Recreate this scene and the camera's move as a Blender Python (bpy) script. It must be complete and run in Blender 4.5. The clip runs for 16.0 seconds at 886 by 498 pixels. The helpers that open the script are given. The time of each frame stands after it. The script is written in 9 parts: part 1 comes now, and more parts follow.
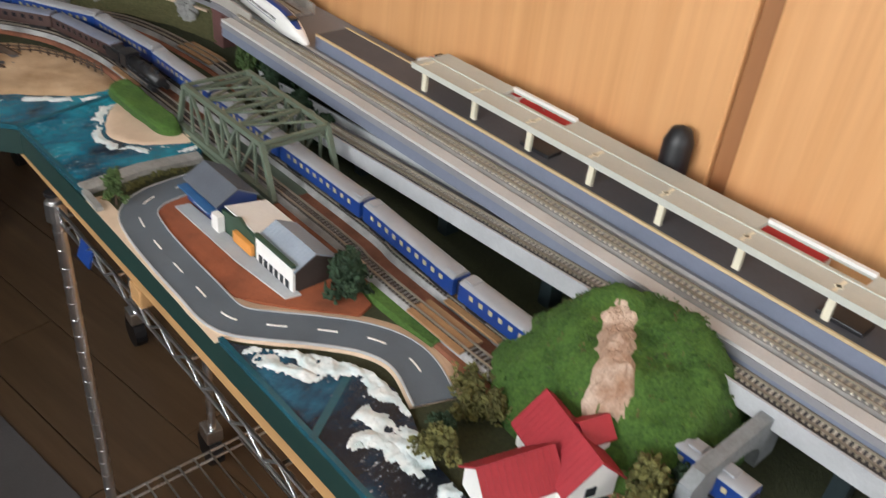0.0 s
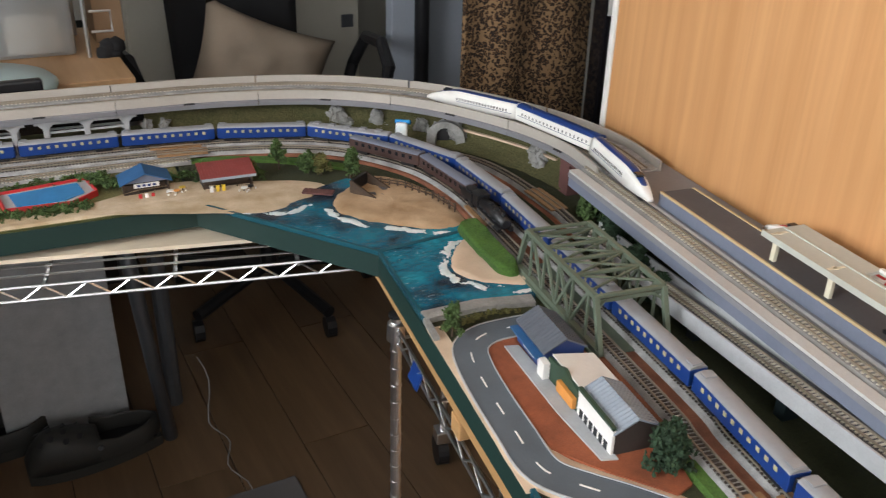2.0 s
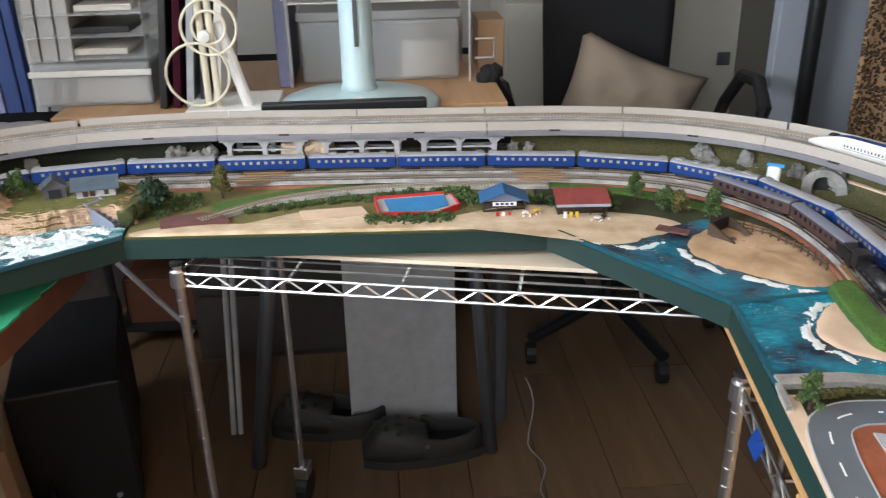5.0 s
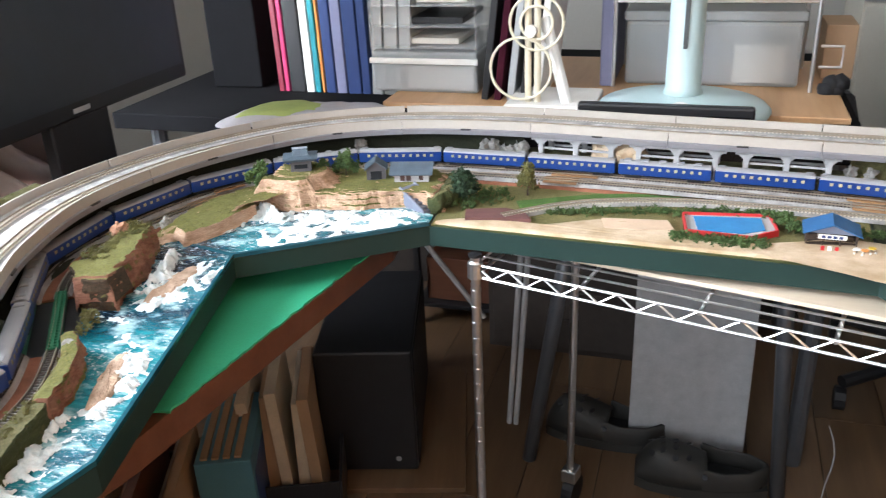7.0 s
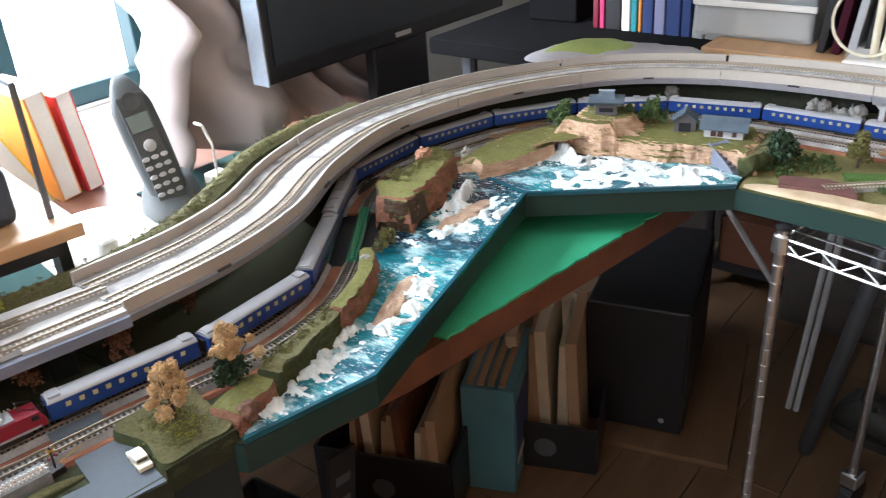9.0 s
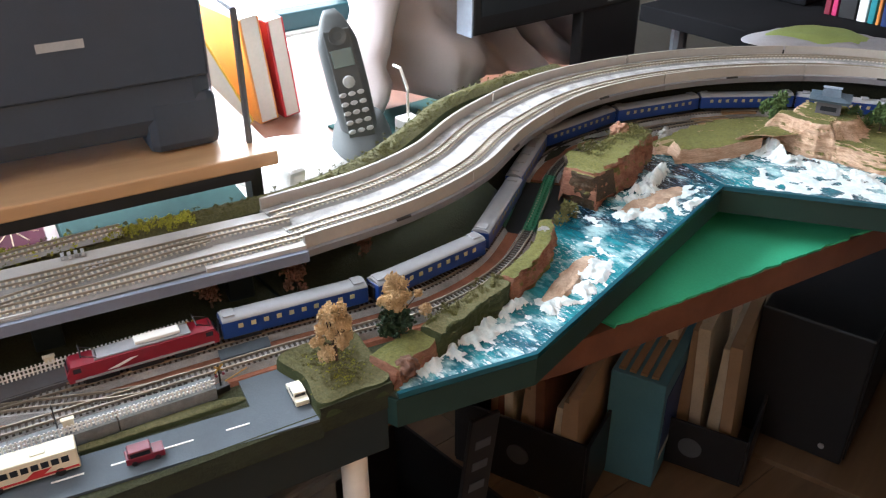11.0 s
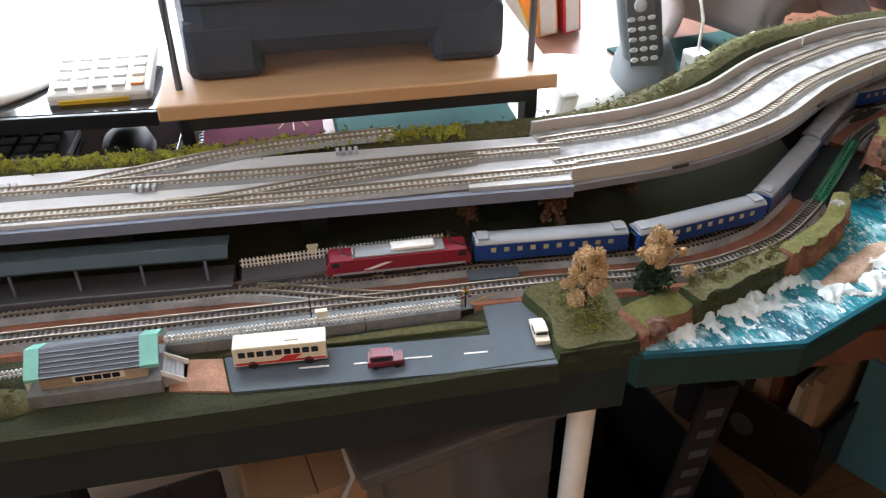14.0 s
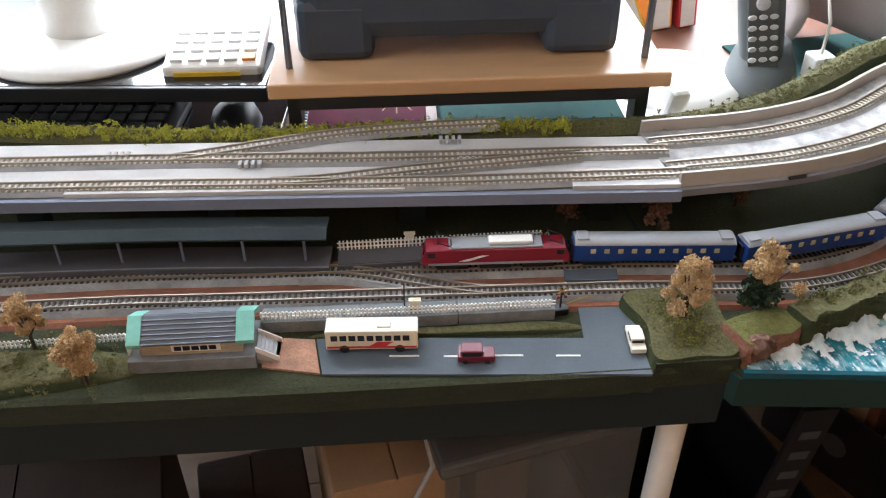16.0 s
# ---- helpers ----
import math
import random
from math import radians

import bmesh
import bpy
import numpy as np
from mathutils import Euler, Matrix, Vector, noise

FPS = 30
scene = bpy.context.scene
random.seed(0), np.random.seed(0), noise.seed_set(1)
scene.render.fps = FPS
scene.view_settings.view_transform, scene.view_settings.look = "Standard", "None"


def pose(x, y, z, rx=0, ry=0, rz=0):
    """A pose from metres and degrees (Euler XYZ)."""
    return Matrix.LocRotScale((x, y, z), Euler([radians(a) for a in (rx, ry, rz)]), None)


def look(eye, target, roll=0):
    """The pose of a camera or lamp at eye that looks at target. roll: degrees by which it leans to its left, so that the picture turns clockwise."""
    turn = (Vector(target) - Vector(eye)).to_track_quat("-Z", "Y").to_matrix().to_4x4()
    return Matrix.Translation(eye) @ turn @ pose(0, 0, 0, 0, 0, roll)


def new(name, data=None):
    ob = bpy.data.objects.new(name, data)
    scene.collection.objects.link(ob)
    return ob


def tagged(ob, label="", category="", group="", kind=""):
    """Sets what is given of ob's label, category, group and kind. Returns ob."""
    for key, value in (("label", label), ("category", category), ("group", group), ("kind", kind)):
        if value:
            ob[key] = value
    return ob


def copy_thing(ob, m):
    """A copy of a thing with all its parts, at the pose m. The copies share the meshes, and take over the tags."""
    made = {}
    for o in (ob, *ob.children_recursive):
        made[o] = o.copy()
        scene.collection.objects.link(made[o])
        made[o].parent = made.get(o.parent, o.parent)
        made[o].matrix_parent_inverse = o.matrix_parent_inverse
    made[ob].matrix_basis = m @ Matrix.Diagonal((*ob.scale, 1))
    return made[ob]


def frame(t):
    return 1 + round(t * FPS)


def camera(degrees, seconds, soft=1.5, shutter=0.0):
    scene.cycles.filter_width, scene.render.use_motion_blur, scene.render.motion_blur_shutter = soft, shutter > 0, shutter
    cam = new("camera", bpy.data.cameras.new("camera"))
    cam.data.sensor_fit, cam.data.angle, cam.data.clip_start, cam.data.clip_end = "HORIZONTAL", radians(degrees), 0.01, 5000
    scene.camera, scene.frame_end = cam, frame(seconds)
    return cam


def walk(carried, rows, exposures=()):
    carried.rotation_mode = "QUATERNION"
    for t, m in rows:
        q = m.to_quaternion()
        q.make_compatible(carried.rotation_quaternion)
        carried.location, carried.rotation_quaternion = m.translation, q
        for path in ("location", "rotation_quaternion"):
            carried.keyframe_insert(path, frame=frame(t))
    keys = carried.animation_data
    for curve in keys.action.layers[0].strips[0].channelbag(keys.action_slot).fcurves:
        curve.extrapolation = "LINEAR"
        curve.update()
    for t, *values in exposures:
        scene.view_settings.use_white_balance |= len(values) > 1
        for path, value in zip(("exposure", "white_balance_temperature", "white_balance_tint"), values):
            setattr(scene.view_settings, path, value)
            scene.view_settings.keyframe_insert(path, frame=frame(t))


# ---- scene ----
PATH = [
    (0, 0.0115, -0.0577, 1.1772, 55.59, -5.33, -49.95),
    (0.5, 0.0003, -0.0515, 1.1875, 60.03, -5.42, -44.19),
    (1, -0.0017, -0.0494, 1.1905, 62.72, -3.95, -39.59),
    (1.5, 0.0018, -0.0418, 1.1907, 63.17, -2.36, -33.99),
    (2, 0.0041, -0.0338, 1.1873, 63.47, -1.59, -28.29),
    (2.5, 0.0059, -0.0287, 1.1842, 63.75, -1.34, -24.09),
    (3, 0.0049, -0.0234, 1.1815, 63.91, -1.07, -20.08),
    (5.5, 0.0013, 0.0015, 1.1718, 65.93, 1.30, 0.93),
    (6, -0.0009, 0.0120, 1.1721, 65.95, 1.51, 7.09),
    (6.5, 0.0021, 0.0171, 1.1757, 66.20, 2.01, 12.40),
    (7, 0.0009, 0.0280, 1.1794, 65.77, 2.34, 16.88),
    (7.5, -0.0070, 0.0344, 1.1774, 64.78, 2.74, 22.10),
    (8, -0.0135, 0.0437, 1.1758, 63.44, 2.95, 27.74),
    (8.5, -0.0148, 0.0480, 1.1832, 62.66, 3.06, 32.98),
    (9, -0.0227, 0.0510, 1.1789, 62.54, 3.23, 37.36),
    (9.5, -0.0299, 0.0548, 1.1762, 62.31, 3.11, 41.72),
    (12, -0.0702, 0.0617, 1.1827, 57.52, -1.03, 57.20),
    (12.5, -0.0760, 0.0619, 1.1815, 56.33, -0.83, 60.43),
    (13, -0.0847, 0.0618, 1.1810, 55.59, -0.61, 63.93),
    (13.5, -0.0937, 0.0623, 1.1790, 54.77, -0.22, 67.30),
    (14, -0.0986, 0.0605, 1.1793, 54.19, 0.13, 70.17),
    (14.5, -0.1047, 0.0594, 1.1789, 53.72, 0.24, 72.51),
    (15, -0.1096, 0.0578, 1.1803, 53.14, 0.12, 74.56),
    (15.5, -0.1126, 0.0547, 1.1792, 52.97, 0.14, 76.12),
    (16, -0.1135, 0.0547, 1.1809, 53.06, 0.16, 77.30),
]
cam = camera(55.19, 16.0, 1.15, 0.3)
walk(cam, [(t, pose(*p)) for t, *p in PATH], exposures=[(0.0, -0.05, 6500, 10), (2.0, -0.04, 6500, 10), (3.0, 0.10, 6400, 10), (5.5, 0.60, 6150, 10), (7.5, 1.0, 6000, 10), (9.5, 0.62, 5950, 10), (12.0, 0.53, 5950, 10), (16.0, 0.33, 6000, 10)])

# ---- light ----
world = bpy.data.worlds.new("world")
scene.world = world
world.use_nodes = True
wn = world.node_tree
sky = wn.nodes.new("ShaderNodeTexSky")
sky.sky_type = "NISHITA"
sky.sun_disc = False
sky.sun_elevation, sky.sun_rotation = radians(40), radians(-80)
wn.nodes["Background"].inputs[1].default_value = 0.10
wn.links.new(sky.outputs[0], wn.nodes["Background"].inputs[0])


def area(name, m, w, h, power, colour):
    d = bpy.data.lights.new(name, "AREA")
    d.shape, d.size, d.size_y, d.energy, d.color = "RECTANGLE", w, h, power, colour
    ob = new(name, d)
    ob.matrix_world = m
    return ob


# sky light in the west window, and from an assumed rear window, not built
area("window_light", look((-1.58, 0.35, 1.45), (0.4, 0.45, 0.75)), 1.7, 1.0, 82, (0.95, 0.98, 1.0))
area("rear_window_light", look((-0.5, -1.95, 1.6), (0.1, 0.6, 0.7)), 1.7, 1.1, 24, (0.97, 0.98, 1.0))


# ---- materials ----
def ramp_of(nt, fac, stops):
    r = nt.nodes.new("ShaderNodeValToRGB")
    while len(r.color_ramp.elements) < len(stops):
        r.color_ramp.elements.new(0.5)
    for e, (p, c) in zip(r.color_ramp.elements, stops):
        e.position, e.color = p, (*c, 1)
    nt.links.new(fac, r.inputs[0])
    return r.outputs[0]


def noise_of(nt, scale, detail=4, rough=0.6, stretch=(1, 1, 1)):
    tc = nt.nodes.new("ShaderNodeTexCoord")
    mp = nt.nodes.new("ShaderNodeMapping")
    mp.inputs["Scale"].default_value = stretch
    nt.links.new(tc.outputs["Object"], mp.inputs[0])
    n = nt.nodes.new("ShaderNodeTexNoise")
    n.inputs["Scale"].default_value, n.inputs["Detail"].default_value, n.inputs["Roughness"].default_value = scale, detail, rough
    nt.links.new(mp.outputs[0], n.inputs["Vector"])
    return n.outputs[0]


def mixed(nt, fac, a, b, kind="MIX"):
    m = nt.nodes.new("ShaderNodeMix")
    m.data_type, m.blend_type = "RGBA", kind
    for sock, v in ((m.inputs[0], fac), (m.inputs[6], a), (m.inputs[7], b)):
        if isinstance(v, (int, float)):
            sock.default_value = v
        elif isinstance(v, tuple):
            sock.default_value = (*v, 1)
        else:
            nt.links.new(v, sock)
    return m.outputs[2]


def shade(c, k):
    return tuple(min(1, v * k) for v in c)


def mat(name, c, rough=0.6, metal=0.0, vary=0.15, big=6, fine=90, bump=0.15, c2=None, stretch=(1, 1, 1), depth=0.002, random_piece=0.0):
    """A surface with broad stains and a fine grain."""
    m = bpy.data.materials.new(name)
    m.use_nodes = True
    nt = m.node_tree
    b = nt.nodes["Principled BSDF"]
    b.inputs["Roughness"].default_value, b.inputs["Metallic"].default_value = rough, metal
    broad = ramp_of(nt, noise_of(nt, big, 5, 0.6, stretch), [(0.3, shade(c, 1 - vary)), (0.7, c2 or shade(c, 1 + vary))])
    grain_n = noise_of(nt, fine, 5, 0.7, stretch)
    grain = ramp_of(nt, grain_n, [(0.3, (1 - vary,) * 3), (0.7, (1, 1, 1))])
    col = mixed(nt, 1.0, broad, grain, "MULTIPLY")
    if random_piece:
        info = nt.nodes.new("ShaderNodeObjectInfo")
        tone = ramp_of(nt, info.outputs["Random"], [(0, (1 - random_piece,) * 3), (1, (1, 1, 1))])
        col = mixed(nt, 1.0, col, tone, "MULTIPLY")
    nt.links.new(col, b.inputs["Base Color"])
    if bump:
        bp = nt.nodes.new("ShaderNodeBump")
        bp.inputs["Strength"].default_value, bp.inputs["Distance"].default_value = bump, depth
        nt.links.new(grain_n, bp.inputs["Height"])
        nt.links.new(bp.outputs[0], b.inputs["Normal"])
    return m


def terrain_mat(name, flat_a, flat_b, steep_a, steep_b, edge=0.75, big=25, fine=350, stretch=(1, 1, 3)):
    """Turf on the flat, rock on the steep sides."""
    m = bpy.data.materials.new(name)
    m.use_nodes = True
    nt = m.node_tree
    b = nt.nodes["Principled BSDF"]
    b.inputs["Roughness"].default_value = 0.95
    f_n = noise_of(nt, fine, 6, 0.75)
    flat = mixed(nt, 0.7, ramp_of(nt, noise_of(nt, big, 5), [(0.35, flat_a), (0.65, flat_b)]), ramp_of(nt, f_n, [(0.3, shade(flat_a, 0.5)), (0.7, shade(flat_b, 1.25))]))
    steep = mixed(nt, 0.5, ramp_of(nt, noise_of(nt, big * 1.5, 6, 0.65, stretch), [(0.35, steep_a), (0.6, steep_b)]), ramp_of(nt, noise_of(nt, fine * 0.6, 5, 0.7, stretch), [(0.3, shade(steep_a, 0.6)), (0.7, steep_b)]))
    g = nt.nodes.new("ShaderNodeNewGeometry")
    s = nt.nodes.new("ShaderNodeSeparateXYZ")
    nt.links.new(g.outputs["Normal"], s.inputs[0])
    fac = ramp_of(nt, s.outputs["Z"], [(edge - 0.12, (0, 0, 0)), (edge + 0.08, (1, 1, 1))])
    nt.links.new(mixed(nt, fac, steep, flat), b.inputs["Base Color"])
    bp = nt.nodes.new("ShaderNodeBump")
    bp.inputs["Strength"].default_value, bp.inputs["Distance"].default_value = 0.8, 0.005
    nt.links.new(f_n, bp.inputs["Height"])
    nt.links.new(bp.outputs[0], b.inputs["Normal"])
    return m


def water_mat(name, deep, mid, light, rough=0.10, surf=0.60, spread=0.5, froth=0.0):
    """Painted resin water: broad pools of depth, a fine chop, thin broken streaks of foam."""
    m = bpy.data.materials.new(name)
    m.use_nodes = True
    nt = m.node_tree
    b = nt.nodes["Principled BSDF"]
    b.inputs["Roughness"].default_value = rough
    pools = noise_of(nt, 9, 3, 0.55, (1, 1.3, 1))
    base = ramp_of(nt, pools, [(0.40, deep), (0.50, mid), (0.64, light)])
    chop_n = noise_of(nt, 70, 7, 0.68, (1, 2.0, 1))
    chop = ramp_of(nt, chop_n, [(0.36, (0.45, 0.50, 0.55)), (0.62, (1, 1, 1))])
    base = mixed(nt, 1.0, base, chop, "MULTIPLY")
    streak = ramp_of(nt, noise_of(nt, 150, 9, 0.75, (1, 2.4, 1)), [(surf, (0, 0, 0)), (surf + 0.09, (1, 1, 1))])
    rough_sea = ramp_of(nt, noise_of(nt, 13, 3, 0.5), [(spread - 0.06, (0, 0, 0)), (spread + 0.12, (1, 1, 1))])
    foam = mixed(nt, 1.0, streak, rough_sea, "MULTIPLY")
    if froth:
        milk = ramp_of(nt, noise_of(nt, 26, 6, 0.62, (1, 1.5, 1)), [(0.50, (0, 0, 0)), (0.64, (froth,) * 3)])
        base = mixed(nt, milk, base, (0.50, 0.74, 0.77))
    nt.links.new(mixed(nt, foam, base, (0.75, 0.82, 0.84)), b.inputs["Base Color"])
    bp = nt.nodes.new("ShaderNodeBump")
    bp.inputs["Strength"].default_value, bp.inputs["Distance"].default_value = 0.6, 0.003
    nt.links.new(chop_n, bp.inputs["Height"])
    nt.links.new(bp.outputs[0], b.inputs["Normal"])
    return m


def wood_mat(name, c, c2, grain_dir=(14, 14, 0.7), rough=0.45, fine=14, random_piece=0.0):
    m = mat(name, c, rough, 0, 0.10, 2.2, fine, 0.06, c2, grain_dir, 0.001, random_piece)
    return m


def glow_mat(name, c, strength):
    m = bpy.data.materials.new(name)
    m.use_nodes = True
    b = m.node_tree.nodes["Principled BSDF"]
    b.inputs["Base Color"].default_value = (*c, 1)
    b.inputs["Emission Color"].default_value = (*c, 1)
    b.inputs["Emission Strength"].default_value = strength
    return m


def clear_mat(name, c, rough=0.15, alpha_mix=0.5):
    """Thin clear or frosted plastic."""
    m = bpy.data.materials.new(name)
    m.use_nodes = True
    nt = m.node_tree
    b = nt.nodes["Principled BSDF"]
    b.inputs["Base Color"].default_value = (*c, 1)
    b.inputs["Roughness"].default_value = rough
    b.inputs["Alpha"].default_value = alpha_mix
    return m


def leopard_mat():
    m = bpy.data.materials.new("leopard_cloth")
    m.use_nodes = True
    nt = m.node_tree
    b = nt.nodes["Principled BSDF"]
    b.inputs["Roughness"].default_value = 0.95
    tc = nt.nodes.new("ShaderNodeTexCoord")
    v = nt.nodes.new("ShaderNodeTexVoronoi")
    v.inputs["Scale"].default_value = 125
    wob = nt.nodes.new("ShaderNodeTexNoise")
    wob.inputs["Scale"].default_value = 60
    add = nt.nodes.new("ShaderNodeVectorMath")
    add.operation = "MULTIPLY_ADD"
    add.inputs[1].default_value = (0.02, 0.02, 0.02)
    nt.links.new(tc.outputs["Object"], wob.inputs["Vector"])
    nt.links.new(wob.outputs["Color"], add.inputs[0])
    nt.links.new(tc.outputs["Object"], add.inputs[2])
    nt.links.new(add.outputs[0], v.inputs["Vector"])
    col = ramp_of(nt, v.outputs["Distance"], [(0.16, (0.18, 0.09, 0.035)), (0.3, (0.02, 0.012, 0.008)), (0.5, (0.02, 0.012, 0.008)), (0.58, (0.28, 0.17, 0.085))])
    nt.links.new(col, b.inputs["Base Color"])
    return m


M = {}
M["viaduct"] = mat("viaduct_plastic", (0.40, 0.37, 0.33), 0.55, 0, 0.08, 8, 200, 0.1)
M["viaduct_side"] = mat("viaduct_grey", (0.22, 0.22, 0.24), 0.5, 0, 0.1, 8, 200, 0.1)
M["slab"] = mat("slab_grey", (0.50, 0.49, 0.48), 0.6, 0, 0.12, 12, 400, 0.2)
M["speckle"] = mat("speckled_ballast", (0.50, 0.49, 0.48), 0.8, 0, 0.45, 60, 900, 0.5)
M["ballast"] = mat("grey_ballast", (0.36, 0.355, 0.35), 0.85, 0, 0.35, 40, 900, 0.6)
M["slab_bed"] = mat("grey_slab_bed", (0.27, 0.265, 0.26), 0.7, 0, 0.2, 30, 600, 0.3)
M["sleeper"] = mat("sleeper_brown", (0.055, 0.042, 0.034), 0.7, 0, 0.2, 30, 400, 0.1)
M["sleeper_pale"] = mat("sleeper_concrete", (0.60, 0.55, 0.46), 0.7, 0, 0.15, 30, 400, 0.1)
M["rail"] = mat("nickel_rail", (0.36, 0.31, 0.25), 0.5, 0.7, 0.1, 30, 300, 0.05)
M["copper"] = mat("tan_joint_track", (0.32, 0.18, 0.085), 0.6, 0, 0.2, 30, 300, 0.1)
M["board_green"] = mat("dark_green_paint", (0.008, 0.031, 0.026), 0.55, 0, 0.1, 5, 150, 0.08)
M["board_dark"] = mat("black_green_paint", (0.010, 0.019, 0.022), 0.5, 0, 0.1, 5, 150, 0.08)
M["ply"] = wood_mat("pale_plywood", (0.74, 0.63, 0.48), (0.80, 0.70, 0.55), (1, 10, 10))
M["pine"] = wood_mat("pine_batten", (0.46, 0.25, 0.10), (0.55, 0.32, 0.14), (8, 0.8, 8))
M["earth"] = mat("brown_earth", (0.26, 0.10, 0.055), 0.95, 0, 0.35, 30, 700, 0.5)
M["orange_earth"] = mat("orange_earth", (0.30, 0.085, 0.035), 0.95, 0, 0.3, 30, 700, 0.5)
M["sand"] = mat("beach_sand", (0.56, 0.41, 0.24), 0.95, 0, 0.22, 24, 800, 0.4, (0.70, 0.57, 0.42))
M["pale_sand"] = mat("pale_sand", (0.62, 0.47, 0.34), 0.95, 0, 0.15, 18, 800, 0.4)
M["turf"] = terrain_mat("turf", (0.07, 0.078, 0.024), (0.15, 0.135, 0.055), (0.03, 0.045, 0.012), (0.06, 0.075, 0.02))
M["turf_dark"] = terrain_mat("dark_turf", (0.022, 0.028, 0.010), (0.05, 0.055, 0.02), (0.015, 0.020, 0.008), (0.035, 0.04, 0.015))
# hillside recoloured dark, with the shade below the viaduct put into it
M["hillside_shaded"] = terrain_mat("shaded_hillside", (0.011, 0.015, 0.008), (0.028, 0.032, 0.016), (0.012, 0.014, 0.009), (0.07, 0.055, 0.04), 0.45, 18)
M["hill_turf"] = terrain_mat("mottled_hill_turf", (0.020, 0.075, 0.012), (0.10, 0.21, 0.03), (0.018, 0.060, 0.012), (0.07, 0.16, 0.028), 0.3, 55, 420)
M["bare_rock"] = mat("pale_orange_rock", (0.55, 0.30, 0.18), 0.95, 0, 0.3, 38, 420, 0.7, (0.76, 0.60, 0.48), (1, 1, 1), 0.004)
M["bank_sand"] = mat("brown_bank_sand", (0.46, 0.29, 0.15), 0.95, 0, 0.25, 22, 700, 0.4, (0.60, 0.43, 0.27))
M["turf_bright"] = terrain_mat("bright_turf", (0.045, 0.12, 0.02), (0.09, 0.19, 0.03), (0.04, 0.10, 0.02), (0.08, 0.16, 0.03), 0.3)
M["cliff"] = terrain_mat("cliff_rock", (0.10, 0.11, 0.02), (0.19, 0.18, 0.05), (0.38, 0.21, 0.115), (0.78, 0.56, 0.40), 0.62, 25, 350, (1, 1, 5))
M["red_cliff"] = terrain_mat("red_cliff_rock", (0.10, 0.11, 0.02), (0.19, 0.18, 0.05), (0.17, 0.06, 0.035), (0.40, 0.20, 0.13), 0.75)
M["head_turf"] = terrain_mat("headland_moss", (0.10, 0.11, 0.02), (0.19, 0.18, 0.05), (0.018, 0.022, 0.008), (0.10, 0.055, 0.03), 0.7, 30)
M["dark_rock"] = mat("dark_rock", (0.16, 0.085, 0.06), 0.95, 0, 0.35, 40, 400, 0.6, depth=0.004)
M["hillside"] = terrain_mat("hillside", (0.045, 0.07, 0.015), (0.15, 0.125, 0.055), (0.035, 0.05, 0.015), (0.15, 0.115, 0.06), 0.45, 26)
M["meadow"] = terrain_mat("yellow_green_meadow", (0.085, 0.11, 0.025), (0.24, 0.20, 0.075), (0.05, 0.07, 0.018), (0.10, 0.10, 0.03), 0.5, 22)
M["reef_rock"] = mat("tan_reef_rock", (0.50, 0.31, 0.20), 0.9, 0, 0.3, 45, 350, 0.7, (0.68, 0.50, 0.36), (1, 1, 1), 0.004)
M["cabinet"] = mat("beige_grey_steel", (0.58, 0.56, 0.49), 0.55, 0, 0.05, 3, 150, 0.05)
M["stone_grey"] = mat("stone_grey", (0.21, 0.225, 0.235), 0.85, 0, 0.22, 60, 350, 0.4)
# canopy colour holds the deep shade below the high line
M["canopy_shaded"] = mat("shaded_canopy", (0.020, 0.030, 0.033), 0.9, 0, 0.2, 20, 200, 0.05)
M["grey_rock"] = mat("grey_rock", (0.31, 0.305, 0.29), 0.9, 0, 0.3, 40, 300, 0.6, depth=0.004)
M["brown_rock"] = mat("brown_rock", (0.50, 0.27, 0.18), 0.95, 0, 0.35, 40, 400, 0.6, depth=0.004)
M["water"] = water_mat("sea_teal", (0.003, 0.022, 0.05), (0.004, 0.15, 0.24), (0.012, 0.28, 0.38), 0.10, 0.58, 0.53)
M["water_surf"] = water_mat("sea_surf", (0.003, 0.026, 0.06), (0.008, 0.13, 0.175), (0.03, 0.28, 0.32), 0.10, 0.54, 0.42, 0.75)
M["water_dark"] = water_mat("sea_dark", (0.004, 0.010, 0.020), (0.007, 0.030, 0.060), (0.015, 0.14, 0.24), 0.10, 0.60, 0.5)
M["resin"] = mat("clear_blue_resin", (0.016, 0.085, 0.115), 0.1, 0, 0.15, 20, 200, 0.05)
M["foam"] = mat("white_foam", (0.58, 0.72, 0.74), 0.45, 0, 0.12, 90, 600, 0.5, (0.84, 0.86, 0.85))
M["asphalt"] = mat("grey_road", (0.10, 0.122, 0.145), 0.9, 0, 0.12, 20, 700, 0.3)
M["asphalt_dark"] = mat("slate_road", (0.085, 0.105, 0.125), 0.8, 0, 0.12, 20, 700, 0.3)
M["white"] = mat("white_paint", (0.78, 0.77, 0.74), 0.5, 0, 0.06, 20, 200, 0.05)
M["cream"] = mat("cream_plastic", (0.72, 0.67, 0.52), 0.4, 0, 0.06, 20, 200, 0.05)
M["pale_roof"] = mat("pale_grey_plastic", (0.47, 0.48, 0.43), 0.5, 0, 0.08, 8, 200, 0.05)
M["kerb"] = mat("light_grey", (0.40, 0.41, 0.42), 0.7, 0, 0.12, 30, 400, 0.2)
M["tan_line"] = mat("tan_edge", (0.55, 0.42, 0.24), 0.6, 0, 0.1)
M["blue_grey"] = mat("blue_grey_plastic", (0.16, 0.18, 0.24), 0.6, 0, 0.1, 10, 200, 0.1)
M["plat_dark"] = mat("platform_dark", (0.085, 0.082, 0.09), 0.7, 0, 0.15, 15, 300, 0.1)
